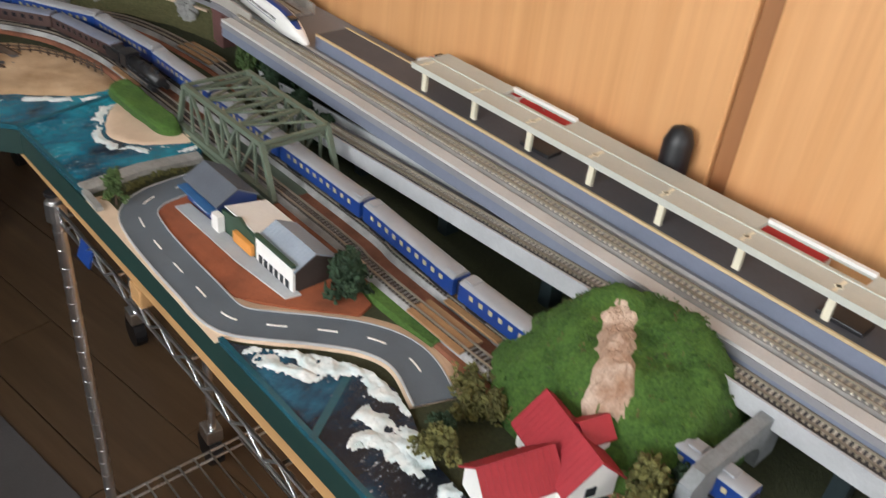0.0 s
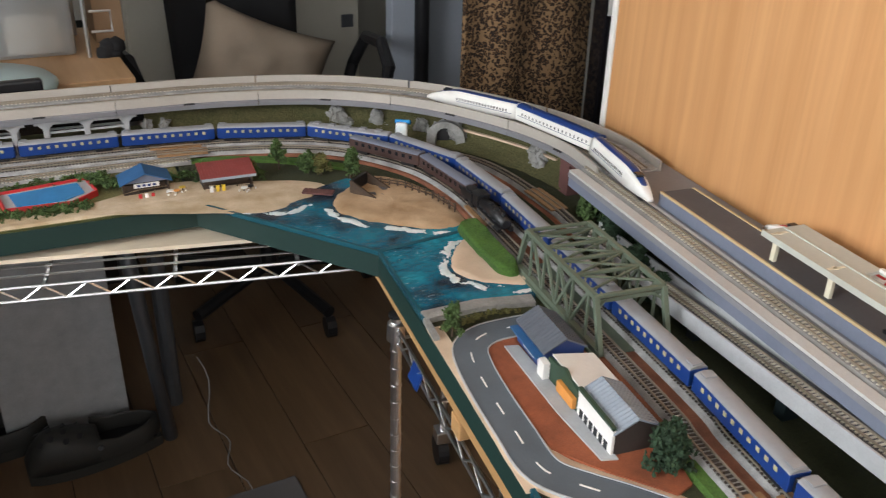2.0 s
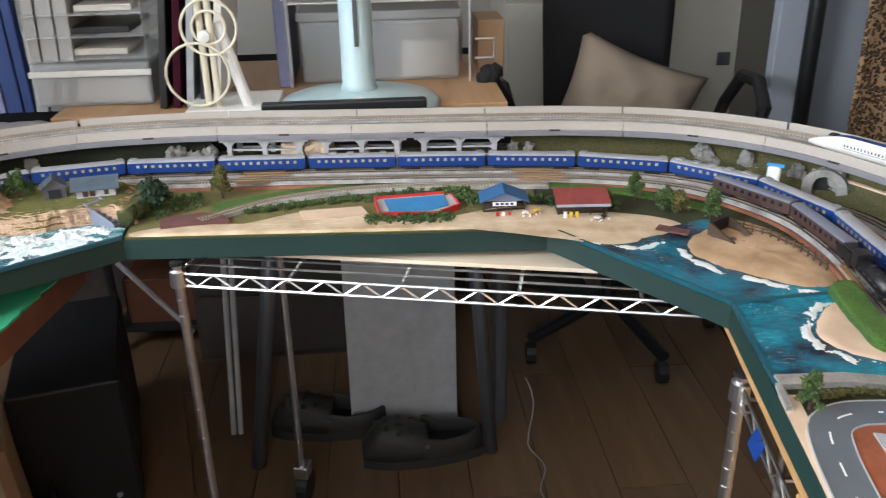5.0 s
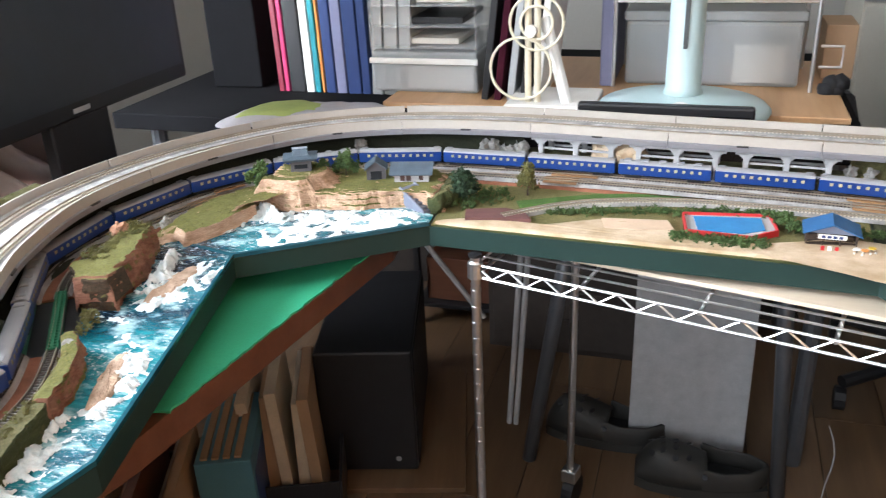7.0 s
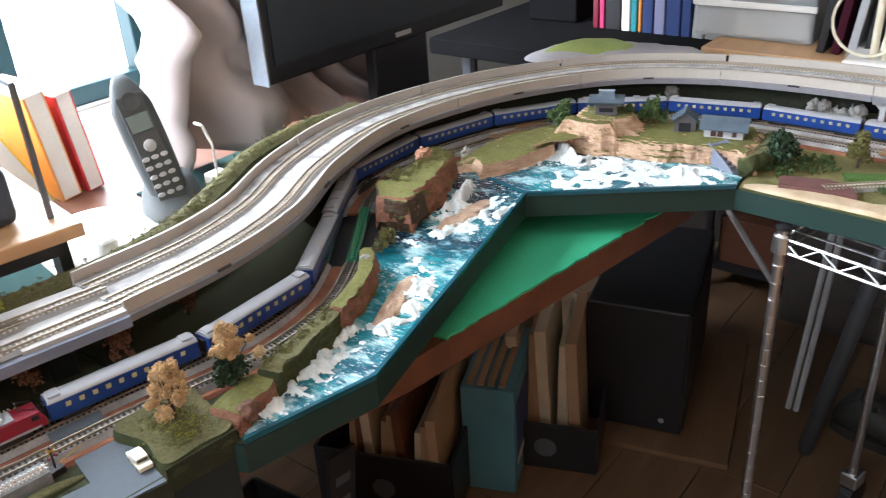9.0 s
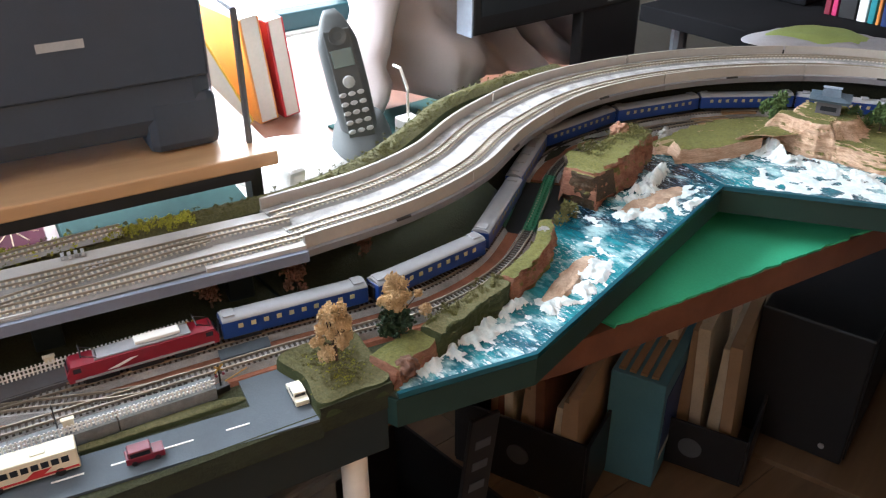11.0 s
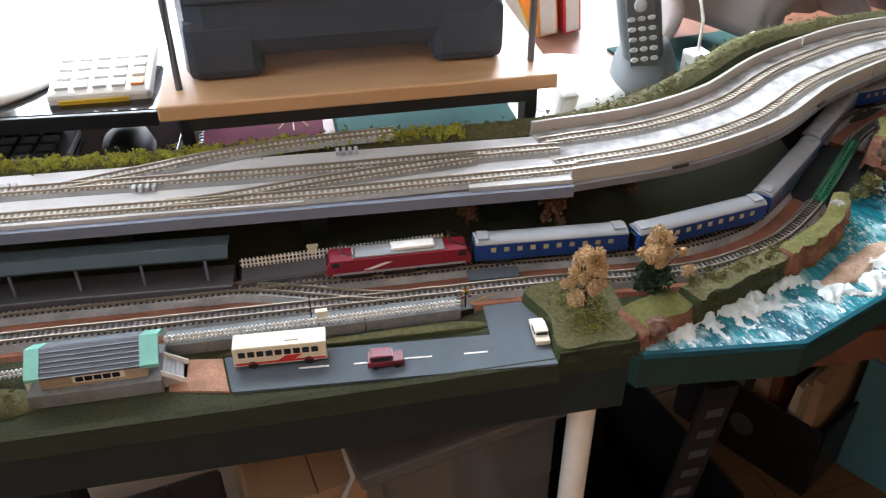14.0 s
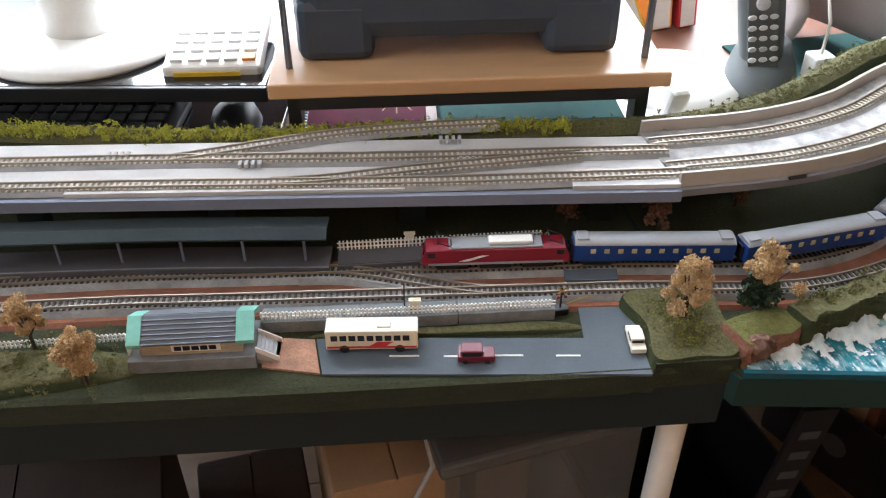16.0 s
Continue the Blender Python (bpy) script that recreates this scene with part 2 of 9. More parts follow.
M["bridge_green"] = mat("olive_green_plastic", (0.115, 0.145, 0.105), 0.5, 0, 0.12, 20, 300, 0.1)
M["girder_green"] = mat("girder_green", (0.025, 0.17, 0.085), 0.45, 0, 0.12, 20, 300, 0.1)
M["train_blue"] = mat("coach_blue", (0.010, 0.042, 0.20), 0.3, 0, 0.08, 20, 200, 0.03)
M["roof_silver"] = mat("coach_silver", (0.30, 0.31, 0.33), 0.5, 0.1, 0.08, 20, 200, 0.05)
M["loco_red"] = mat("loco_red", (0.22, 0.008, 0.022), 0.35, 0, 0.08, 20, 200, 0.03)
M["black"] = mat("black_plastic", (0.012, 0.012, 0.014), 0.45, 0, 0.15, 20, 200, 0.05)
M["black_gloss"] = mat("black_gloss", (0.008, 0.008, 0.01), 0.08, 0, 0.1, 20, 200, 0.0)
# screen base colour is lifted to imitate a veil of reflected light
M["screen"] = mat("dark_screen", (0.020, 0.026, 0.034), 0.35, 0, 0.1, 20, 200, 0.0)
M["dark_glass"] = mat("dark_window", (0.02, 0.022, 0.028), 0.12, 0, 0.1, 20, 200, 0.0)
M["lit_pane"] = mat("pale_window", (0.46, 0.40, 0.24), 0.25, 0, 0.1, 20, 200, 0.0)
M["brown_train"] = mat("wagon_brown", (0.055, 0.028, 0.024), 0.5, 0, 0.1, 20, 200, 0.05)
M["gold"] = mat("ochre_leaf", (0.55, 0.38, 0.20), 0.95, 0, 0.3, 80, 500, 0.2)
M["leaf"] = mat("green_leaf", (0.065, 0.115, 0.030), 0.9, 0, 0.4, 80, 500, 0.2)
M["leaf_olive"] = mat("olive_leaf", (0.13, 0.125, 0.035), 0.9, 0, 0.4, 80, 500, 0.2)
M["leaf_dark"] = mat("dark_leaf", (0.022, 0.05, 0.022), 0.9, 0, 0.4, 80, 500, 0.2)
M["flower"] = mat("yellow_green_tuft", (0.34, 0.34, 0.035), 0.95, 0, 0.3, 80, 500, 0.2)
M["dry_leaf"] = mat("brown_leaf", (0.20, 0.10, 0.06), 0.95, 0, 0.3, 80, 500, 0.2)
M["bark"] = mat("bark", (0.07, 0.045, 0.03), 0.9, 0, 0.3, 60, 500, 0.4)
M["chrome"] = mat("chrome_wire", (0.80, 0.80, 0.81), 0.30, 1.0, 0.06, 20, 200, 0.0)
M["steel_dark"] = mat("grey_steel_tube", (0.16, 0.17, 0.19), 0.4, 0.6, 0.1, 20, 200, 0.05)
M["red"] = mat("red_paint", (0.50, 0.025, 0.03), 0.5, 0, 0.08, 20, 200, 0.05)
M["crimson"] = mat("dark_crimson_paint", (0.16, 0.012, 0.03), 0.4, 0, 0.08)
M["red_roof"] = mat("red_roof", (0.34, 0.022, 0.032), 0.6, 0, 0.12, 40, 400, 0.15)
M["rust_roof"] = mat("rust_roof", (0.27, 0.055, 0.05), 0.7, 0, 0.15, 40, 400, 0.15)
M["blue_roof"] = mat("blue_roof", (0.025, 0.11, 0.27), 0.6, 0, 0.12, 40, 400, 0.1)
M["slate_roof"] = mat("slate_roof", (0.11, 0.125, 0.15), 0.6, 0, 0.12, 40, 400, 0.1)
M["tile_roof"] = mat("blue_grey_tiles", (0.15, 0.24, 0.32), 0.6, 0, 0.15, 40, 400, 0.1)
M["grey_roof"] = mat("zinc_roof", (0.30, 0.35, 0.41), 0.5, 0, 0.12, 40, 400, 0.1)
M["tile_dark"] = mat("dark_blue_tiles", (0.07, 0.10, 0.13), 0.6, 0, 0.2, 60, 500, 0.3)
M["mint"] = mat("mint_roof", (0.20, 0.48, 0.40), 0.6, 0, 0.12, 40, 400, 0.1)
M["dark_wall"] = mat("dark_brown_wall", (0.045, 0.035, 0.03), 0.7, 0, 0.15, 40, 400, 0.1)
M["brick"] = mat("brick_red", (0.13, 0.055, 0.05), 0.85, 0, 0.2, 40, 400, 0.2)
M["shop_green"] = mat("shop_green", (0.03, 0.065, 0.04), 0.6, 0, 0.15, 40, 400, 0.1)
M["orange"] = mat("orange_plastic", (0.65, 0.27, 0.06), 0.5, 0, 0.1, 20, 200, 0.05)
M["yellow"] = mat("yellow_plastic", (0.68, 0.47, 0.04), 0.5, 0, 0.1, 20, 200, 0.05)
M["pool_blue"] = mat("pool_blue", (0.02, 0.22, 0.52), 0.25, 0, 0.12, 20, 200, 0.05)
M["felt"] = mat("green_felt", (0.045, 0.42, 0.22), 0.7, 0, 0.12, 5, 300, 0.2)
M["desk_brown"] = wood_mat("desk_edge_brown", (0.12, 0.045, 0.025), (0.16, 0.065, 0.035), (1, 10, 10))
M["wardrobe"] = wood_mat("honey_veneer", (0.60, 0.30, 0.12), (0.67, 0.36, 0.16), (16, 16, 0.55), 0.4, 9)
M["sub"] = mat("dark_gap", (0.02, 0.013, 0.01), 0.8)
M["seam"] = wood_mat("dark_honey_seam", (0.30, 0.13, 0.05), (0.36, 0.16, 0.065), (16, 16, 0.6))
M["floor"] = wood_mat("brown_floorboard", (0.15, 0.0875, 0.0475), (0.2063, 0.1225, 0.065), (10, 0.8, 8), 0.35, 14, 0.25)
M["wall_grey"] = mat("grey_wall", (0.36, 0.35, 0.32), 0.85, 0, 0.06, 2, 120, 0.15)
M["wall_blue"] = mat("blue_grey_wall", (0.30, 0.33, 0.38), 0.8, 0, 0.06, 2, 120, 0.1)
M["ceiling"] = mat("off_white_ceiling", (0.68, 0.67, 0.64), 0.9, 0, 0.05, 2, 120, 0.1)
M["curtain"] = mat("mauve_grey_curtain", (0.53, 0.47, 0.46), 0.9, 0, 0.08, 4, 500, 0.25)
M["cushion"] = mat("beige_cushion", (0.2635, 0.2082, 0.1573), 0.95, 0, 0.1, 6, 600, 0.3)
M["fabric_black"] = mat("black_mesh_fabric", (0.012, 0.012, 0.014), 0.9, 0, 0.2, 6, 600, 0.3)
M["leopard"] = leopard_mat()
M["aqua"] = mat("pale_aqua_plastic", (0.46, 0.60, 0.62), 0.35, 0, 0.05, 6, 200, 0.02)
M["phone"] = mat("grey_phone_plastic", (0.062, 0.070, 0.072), 0.6, 0, 0.08, 20, 300, 0.03)
M["phone_light"] = mat("silver_button", (0.45, 0.46, 0.45), 0.4, 0.2, 0.08, 20, 300, 0.03)
M["lcd"] = mat("grey_lcd", (0.14, 0.20, 0.20), 0.2, 0, 0.05, 20, 300, 0.0)
M["printer"] = mat("charcoal_plastic", (0.038, 0.056, 0.085), 0.45, 0, 0.08, 20, 500, 0.1)
M["shelf_wood"] = wood_mat("beech_shelf", (0.50, 0.29, 0.14), (0.58, 0.36, 0.19), (8, 0.8, 8))
M["clear"] = clear_mat("frosted_plastic", (0.50, 0.52, 0.53), 0.3, 0.5)
M["smoke"] = clear_mat("smoky_plastic", (0.16, 0.17, 0.18), 0.25, 0.7)
M["clear_thin"] = clear_mat("clear_plastic", (0.75, 0.78, 0.80), 0.1, 0.3)
M["beige_wall"] = mat("beige_boards", (0.42, 0.36, 0.27), 0.7, 0, 0.15, 40, 400, 0.1)
M["desk_black"] = mat("black_desk", (0.006, 0.006, 0.007), 0.9, 0, 0.15, 20, 200, 0.0)
M["desk_black"].node_tree.nodes["Principled BSDF"].inputs["Specular IOR Level"].default_value = 0.1
M["button_grey"] = mat("button_grey", (0.62, 0.62, 0.62), 0.5, 0, 0.05, 20, 200, 0.03)
M["ochre"] = mat("ochre_paint", (0.34, 0.20, 0.03), 0.6, 0, 0.1, 20, 200, 0.05)
M["old_paper"] = mat("old_paper", (0.58, 0.50, 0.38), 0.8, 0, 0.15, 10, 200, 0.05)
M["card"] = mat("cardboard", (0.38, 0.25, 0.15), 0.9, 0, 0.1, 6, 200, 0.1)
M["blue_box"] = mat("teal_box", (0.08, 0.22, 0.29), 0.6, 0, 0.08, 10, 200, 0.05)
M["navy"] = mat("navy", (0.02, 0.045, 0.16), 0.5, 0, 0.1)
M["lilac"] = mat("lilac_panel", (0.20, 0.21, 0.34), 0.6, 0, 0.1)
M["pink"] = mat("magenta", (0.42, 0.02, 0.11), 0.5, 0, 0.1)
M["teal"] = mat("teal_cover", (0.02, 0.25, 0.30), 0.5, 0, 0.1)
M["maroon"] = mat("maroon_cover", (0.055, 0.009, 0.02), 0.95, 0, 0.25, 8, 60, 0.0)
M["dark_green"] = mat("bottle_green_cover", (0.018, 0.05, 0.047), 0.9, 0, 0.15, 6, 100, 0.0)
M["paper"] = mat("paper", (0.66, 0.63, 0.56), 0.8, 0, 0.08, 10, 200, 0.05)
M["grey_cloth"] = mat("grey_cloth", (0.42, 0.41, 0.43), 0.95, 0, 0.12, 8, 300, 0.3)
for k_ in ("maroon", "dark_green"):
    M[k_].node_tree.nodes["Principled BSDF"].inputs["Specular IOR Level"].default_value = 0.12
M["lime"] = mat("lime_cloth", (0.36, 0.44, 0.14), 0.95, 0, 0.12, 8, 300, 0.3)
M["croc"] = mat("dark_clog_rubber", (0.028, 0.027, 0.024), 0.6, 0, 0.1)
M["window_sky"] = glow_mat("bright_outdoors", (0.95, 0.97, 1.0), 3.0)
M["frame_teal"] = mat("dark_teal_frame", (0.02, 0.07, 0.085), 0.4, 0, 0.08)
M["mat_grey"] = mat("grey_floor_mat", (0.13, 0.12, 0.12), 0.95, 0, 0.12, 5, 300, 0.2)


# ---- building helpers ----
def thing(name, label="", category="", group="", kind="", m=None):
    ob = new(name)
    ob.empty_display_size = 0.02
    if m is not None:
        ob.matrix_world = m
    return tagged(ob, label, category, group, kind)


def part(name, bm, material, parent=None, label="", smooth=False):
    me = bpy.data.meshes.new(name)
    bmesh.ops.recalc_face_normals(bm, faces=bm.faces)
    bm.to_mesh(me)
    bm.free()
    me.materials.append(M[material] if isinstance(material, str) else material)
    if smooth:
        for p in me.polygons:
            p.use_smooth = True
    ob = new(name, me)
    if parent is not None:
        ob.parent = parent
    if label:
        ob["label"] = label
    return ob


def solo(name, bm, material, label, category, group="", kind="", smooth=False):
    return tagged(part(name, bm, material, None, "", smooth), label, category, group, kind)


def instance(name, me, parent, m):
    ob = new(name, me)
    ob.parent = parent
    ob.matrix_local = m
    return ob


def box(x0, x1, y0, y1, z0, z1, bevel=0.0, bm=None, m=None):
    out = bm or bmesh.new()
    made = bmesh.ops.create_cube(out, size=1)["verts"]
    for v in made:
        v.co = Vector(((x0 + x1) / 2 + v.co.x * (x1 - x0), (y0 + y1) / 2 + v.co.y * (y1 - y0), (z0 + z1) / 2 + v.co.z * (z1 - z0)))
    if bevel:
        edges = list({e for v in made for e in v.link_edges})
        made = bmesh.ops.bevel(out, geom=edges, offset=bevel, segments=2, affect="EDGES", profile=0.5)["verts"]
        made = list({v for v in made} | {v for v in out.verts if bm is None})
    if m is not None:
        bmesh.ops.transform(out, matrix=m, verts=[v for v in made if v.is_valid])
    return out


def tube(a, b, r, r2=None, seg=10, bm=None):
    out = bm or bmesh.new()
    a, b = Vector(a), Vector(b)
    made = bmesh.ops.create_cone(out, cap_ends=True, segments=seg, radius1=r, radius2=r if r2 is None else r2, depth=(b - a).length)["verts"]
    m = Matrix.Translation((a + b) / 2) @ (b - a).to_track_quat("Z", "Y").to_matrix().to_4x4()
    bmesh.ops.transform(out, matrix=m, verts=made)
    return out


def wire(points, r, seg=6, bm=None):
    """A bent round bar through the points."""
    out = bm or bmesh.new()
    pts = [Vector(p) for p in points]
    rings = []
    for i, p in enumerate(pts):
        d = (pts[min(i + 1, len(pts) - 1)] - pts[max(i - 1, 0)]).normalized()
        q = d.to_track_quat("Z", "Y")
        rings.append([out.verts.new(p + q @ Vector((r * math.cos(2 * math.pi * k / seg), r * math.sin(2 * math.pi * k / seg), 0))) for k in range(seg)])
    for a, b in zip(rings, rings[1:]):
        for k in range(seg):
            out.faces.new((a[k], a[(k + 1) % seg], b[(k + 1) % seg], b[k]))
    out.faces.new(rings[0])
    out.faces.new(rings[-1])
    return out


def lathe(profile, seg=24, bm=None, m=None):
    out = bm or bmesh.new()
    rings = [[out.verts.new((r * math.cos(2 * math.pi * k / seg), r * math.sin(2 * math.pi * k / seg), z)) for k in range(seg)] for r, z in profile]
    for a, b in zip(rings, rings[1:]):
        for k in range(seg):
            out.faces.new((a[k], a[(k + 1) % seg], b[(k + 1) % seg], b[k]))
    out.faces.new(rings[0])
    out.faces.new(rings[-1])
    if m is not None:
        bmesh.ops.transform(out, matrix=m, verts=[v for r in rings for v in r])
    return out


def prism(poly, z0, z1, bm=None):
    out = bm or bmesh.new()
    lo = [out.verts.new((x, y, z0)) for x, y in poly]
    hi = [out.verts.new((x, y, z1)) for x, y in poly]
    n = len(poly)
    for i in range(n):
        out.faces.new((lo[i], lo[(i + 1) % n], hi[(i + 1) % n], hi[i]))
    bmesh.ops.triangulate(out, faces=[out.faces.new(lo), out.faces.new(hi)])
    return out


def extrude_profile(prof, x0, x1, bm=None, m=None):
    """A profile in y and z drawn along x."""
    out = bm or bmesh.new()
    a = [out.verts.new((x0, y, z)) for y, z in prof]
    b = [out.verts.new((x1, y, z)) for y, z in prof]
    n = len(prof)
    for i in range(n):
        out.faces.new((a[i], a[(i + 1) % n], b[(i + 1) % n], b[i]))
    bmesh.ops.triangulate(out, faces=[out.faces.new(a), out.faces.new(b)])
    if m is not None:
        bmesh.ops.transform(out, matrix=m, verts=a + b)
    return out


def spline(pts, step=0.008, closed=False):
    """Even steps along a smooth curve through the points."""
    p = [Vector(q[:2]) for q in pts]
    n = len(p)
    fine = []
    for i in range(n if closed else n - 1):
        a, b = p[i], p[(i + 1) % n]
        z = p[(i - 1) % n] if closed or i else a * 2 - b
        c = p[(i + 2) % n] if closed or i + 2 < n else b * 2 - a
        for k in range(24):
            t = k / 24
            fine.append(0.5 * (2 * a + (b - z) * t + (2 * z - 5 * a + 4 * b - c) * t * t + (3 * a - z - 3 * b + c) * t ** 3))
    fine.append(p[0].copy() if closed else p[-1])
    out, left = [fine[0]], step
    for a, b in zip(fine, fine[1:]):
        d = (b - a).length
        while d > 1e-9 and left <= d:
            a = a + (b - a) * (left / d)
            d -= left
            out.append(a)
            left = step
        left -= d
    if not closed and (out[-1] - fine[-1]).length > step * 0.3:
        out.append(fine[-1])
    return out


def normals(path):
    out = []
    for i in range(len(path)):
        d = (path[min(i + 1, len(path) - 1)] - path[max(i - 1, 0)]).normalized()
        out.append(Vector((d.y, -d.x)))
    return out


def offset(path, o):
    return [p + n * o for p, n in zip(path, normals(path))]


def sweep(path, profile, z=0.0, bm=None, rise=None):
    """A closed profile of (offset to the right, height) drawn along a plan curve."""
    out = bm or bmesh.new()
    rings = []
    for i, (p, n) in enumerate(zip(path, normals(path))):
        h = z + (rise(i / (len(path) - 1)) if rise else 0)
        rings.append([out.verts.new((p.x + n.x * o, p.y + n.y * o, h + dz)) for o, dz in profile])
    k = len(profile)
    for a, b in zip(rings, rings[1:]):
        for i in range(k):
            out.faces.new((a[i], a[(i + 1) % k], b[(i + 1) % k], b[i]))
    out.faces.new(rings[0])
    out.faces.new(rings[-1])
    return out


def rect(o0, o1, z0, z1):
    return [(o0, z0), (o1, z0), (o1, z1), (o0, z1)]


def along(path, s):
    """Place and heading at arc length s."""
    for a, b in zip(path, path[1:]):
        d = (b - a).length
        if s <= d:
            return a + (b - a) * (s / d), math.degrees(math.atan2(b.y - a.y, b.x - a.x))
        s -= d
    a, b = path[-2], path[-1]
    return b + (b - a).normalized() * s, math.degrees(math.atan2(b.y - a.y, b.x - a.x))


def length_of(path):
    return sum((b - a).length for a, b in zip(path, path[1:]))


def part_of(path, s0, s1, step=0.008):
    n = max(2, int((s1 - s0) / step))
    return [along(path, s0 + (s1 - s0) * i / n)[0] for i in range(n + 1)]


def mound(poly, z0, height, rings=10, rough=0.004, scale=40, step=0.008, skirt=0.0, wob=0.0):
    """A lump of ground over a rounded outline; height(x, y, s) with s from 0 at the rim to 1 in the middle."""
    edge = spline(poly, step, True)[:-1]
    c = sum(edge, Vector((0, 0))) / len(edge)
    out = bmesh.new()
    rows = []
    if skirt:
        rows.append([out.verts.new((p.x, p.y, z0 - skirt)) for p in edge])
    for r in range(rings):
        s = (r / rings) ** 1.7
        row = []
        for p in edge:
            q = p.lerp(c, s ** 1.0)
            w = noise.noise(Vector((q.x * scale, q.y * scale, 3.1))) + 0.5 * noise.noise(Vector((q.x * scale * 2.7, q.y * scale * 2.7, 7.7)))
            side = (noise.noise(Vector((p.x * 60, p.y * 60, s * 9))) + 0.6 * noise.noise(Vector((p.x * 170, p.y * 170, s * 25)))) * wob
            q = q + (q - c).normalized() * side
            row.append(out.verts.new((q.x, q.y, z0 + height(q.x, q.y, s) + w * rough * min(1, s * 6 + 0.15))))
        rows.append(row)
    tip = out.verts.new((c.x, c.y, z0 + height(c.x, c.y, 1)))
    n = len(edge)
    for a, b in zip(rows, rows[1:]):
        for i in range(n):
            out.faces.new((a[i], a[(i + 1) % n], b[(i + 1) % n], b[i]))
    for i in range(n):
        out.faces.new((rows[-1][i], rows[-1][(i + 1) % n], tip))
    return out


def blob(bm, c, r, seed=0, flat=1.0, sub=1):
    made = bmesh.ops.create_icosphere(bm, subdivisions=sub, radius=1)["verts"]
    for v in made:
        k = 1 + 0.45 * noise.noise(v.co * 1.9 + Vector((seed * 1.7, seed * 0.3, seed)))
        v.co = Vector((v.co.x * r * k, v.co.y * r * k, v.co.z * r * k * flat)) + Vector(c)


def house(name, label, m, w, d, h, wall, roof, rise=0.4, over=0.003, ridge_x=True, windows=(), window_mat="dark_glass", category="model house", group="model houses", door=None):
    """A small gabled house; w along x, d along y, its base at the pose's origin. windows: rows of (side, centre, z, width, height)."""
    ob = thing(name, label, category, group, "", m)
    part("wall", extrude_profile([(-d / 2, 0), (d / 2, 0), (d / 2, h), (0, h + d / 2 * rise * 1.0), (-d / 2, h)], -w / 2, w / 2) if ridge_x else
         extrude_profile([(-w / 2, 0), (w / 2, 0), (w / 2, h), (0, h + w / 2 * rise), (-w / 2, h)], -d / 2, d / 2, None, pose(0, 0, 0, 0, 0, 90)), wall, ob)
    span, run = (d, w) if ridge_x else (w, d)
    turn = pose(0, 0, 0) if ridge_x else pose(0, 0, 0, 0, 0, 90)
    for sgn in (-1, 1):
        e, t = span / 2 + over, 0.0016
        prof = [(sgn * e, h - over * rise), (0, h + span / 2 * rise), (0, h + span / 2 * rise + t), (sgn * e, h - over * rise + t)]
        bm = extrude_profile(prof, -run / 2 - over, run / 2 + over, None, turn)
        top = part("roof", bm, roof, ob)
        n, ridge = max(6, int(run / 0.004)), None
        for i in range(n + 1):
            x = -run / 2 - over + (run + 2 * over) * i / n
            p2 = [(y, z + t) for y, z in prof[:2]] + [(0, h + span / 2 * rise + t + 0.0006), (sgn * e, h - over * rise + t + 0.0006)]
            if ridge is None:
                first = part("rib", extrude_profile(p2, -0.0005, 0.0005), roof, top)
                first.matrix_local, ridge = turn @ pose(x, 0, 0), first.data
            else:
                instance("rib", ridge, top, turn @ pose(x, 0, 0))
    for side, c, z, ww, hh in windows:
        if side in "fb":
            y = (-d / 2 - 0.0004) if side == "f" else d / 2 + 0.0004
            part("window", box(c - ww / 2, c + ww / 2, y - 0.0006, y + 0.0006, z, z + hh), window_mat, ob)
        else:
            x = (-w / 2 - 0.0004) if side == "l" else w / 2 + 0.0004
            part("window", box(x - 0.0006, x + 0.0006, c - ww / 2, c + ww / 2, z, z + hh), window_mat, ob)
    return ob


def tree(name, label, x, y, z, height, spread, leaf, clumps=14, leaves=34, trunk=0.4, seed=1, group="model trees", lean=0.0):
    rnd = random.Random(seed)
    ob = thing(name, label, "model tree", group, "", pose(x, y, z, 0, 0, rnd.uniform(0, 360)))
    bm = tube((0, 0, 0), (lean, 0, height * trunk), height * 0.035, height * 0.02, 7)
    cs = []
    for i in range(clumps):
        a, u = rnd.uniform(0, 6.283), i / clumps
        rr = spread * (0.62 if leaf == "gold" else 0.5) * rnd.uniform(0.1, 0.95) * (1.05 - 0.75 * u)
        cs.append(Vector((lean + rr * math.cos(a), rr * math.sin(a), height * (trunk * 0.75 + (1 - trunk * 0.75) * (0.1 + 0.82 * u)))))
    for c in cs[::2]:
        tube((lean * 0.8, 0, height * trunk * rnd.uniform(0.6, 0.98)), c, height * 0.014, height * 0.006, 5, bm)
    part("trunk", bm, "bark", ob)
    bm = bmesh.new()
    size = spread * (0.024 if leaf == "gold" else 0.055)
    for c in cs:
        r = spread * (rnd.uniform(0.07, 0.19) if leaf == "gold" else rnd.uniform(0.14, 0.24))
        for k in range(leaves * (4 if leaf == "gold" else 1)):
            d = Vector((rnd.gauss(0, 1), rnd.gauss(0, 1), rnd.gauss(0, 1))).normalized() * r * rnd.uniform(0.35, 1.05)
            q = Euler((rnd.uniform(0, 6), rnd.uniform(0, 6), rnd.uniform(0, 6))).to_matrix()
            s = size * rnd.uniform(0.6, 1.3)
            vs = [bm.verts.new(c + d + q @ Vector(v) * s) for v in ((-1, -0.6, 0), (1, -0.7, 0.2), (0.9, 0.7, 0), (-0.8, 0.8, 0.25), (0, 0, 0.9))]
            for i in range(4):
                bm.faces.new((vs[i], vs[(i + 1) % 4], vs[4]))
            bm.faces.new(vs[:4])
    part("crown", bm, leaf, ob)
    return ob


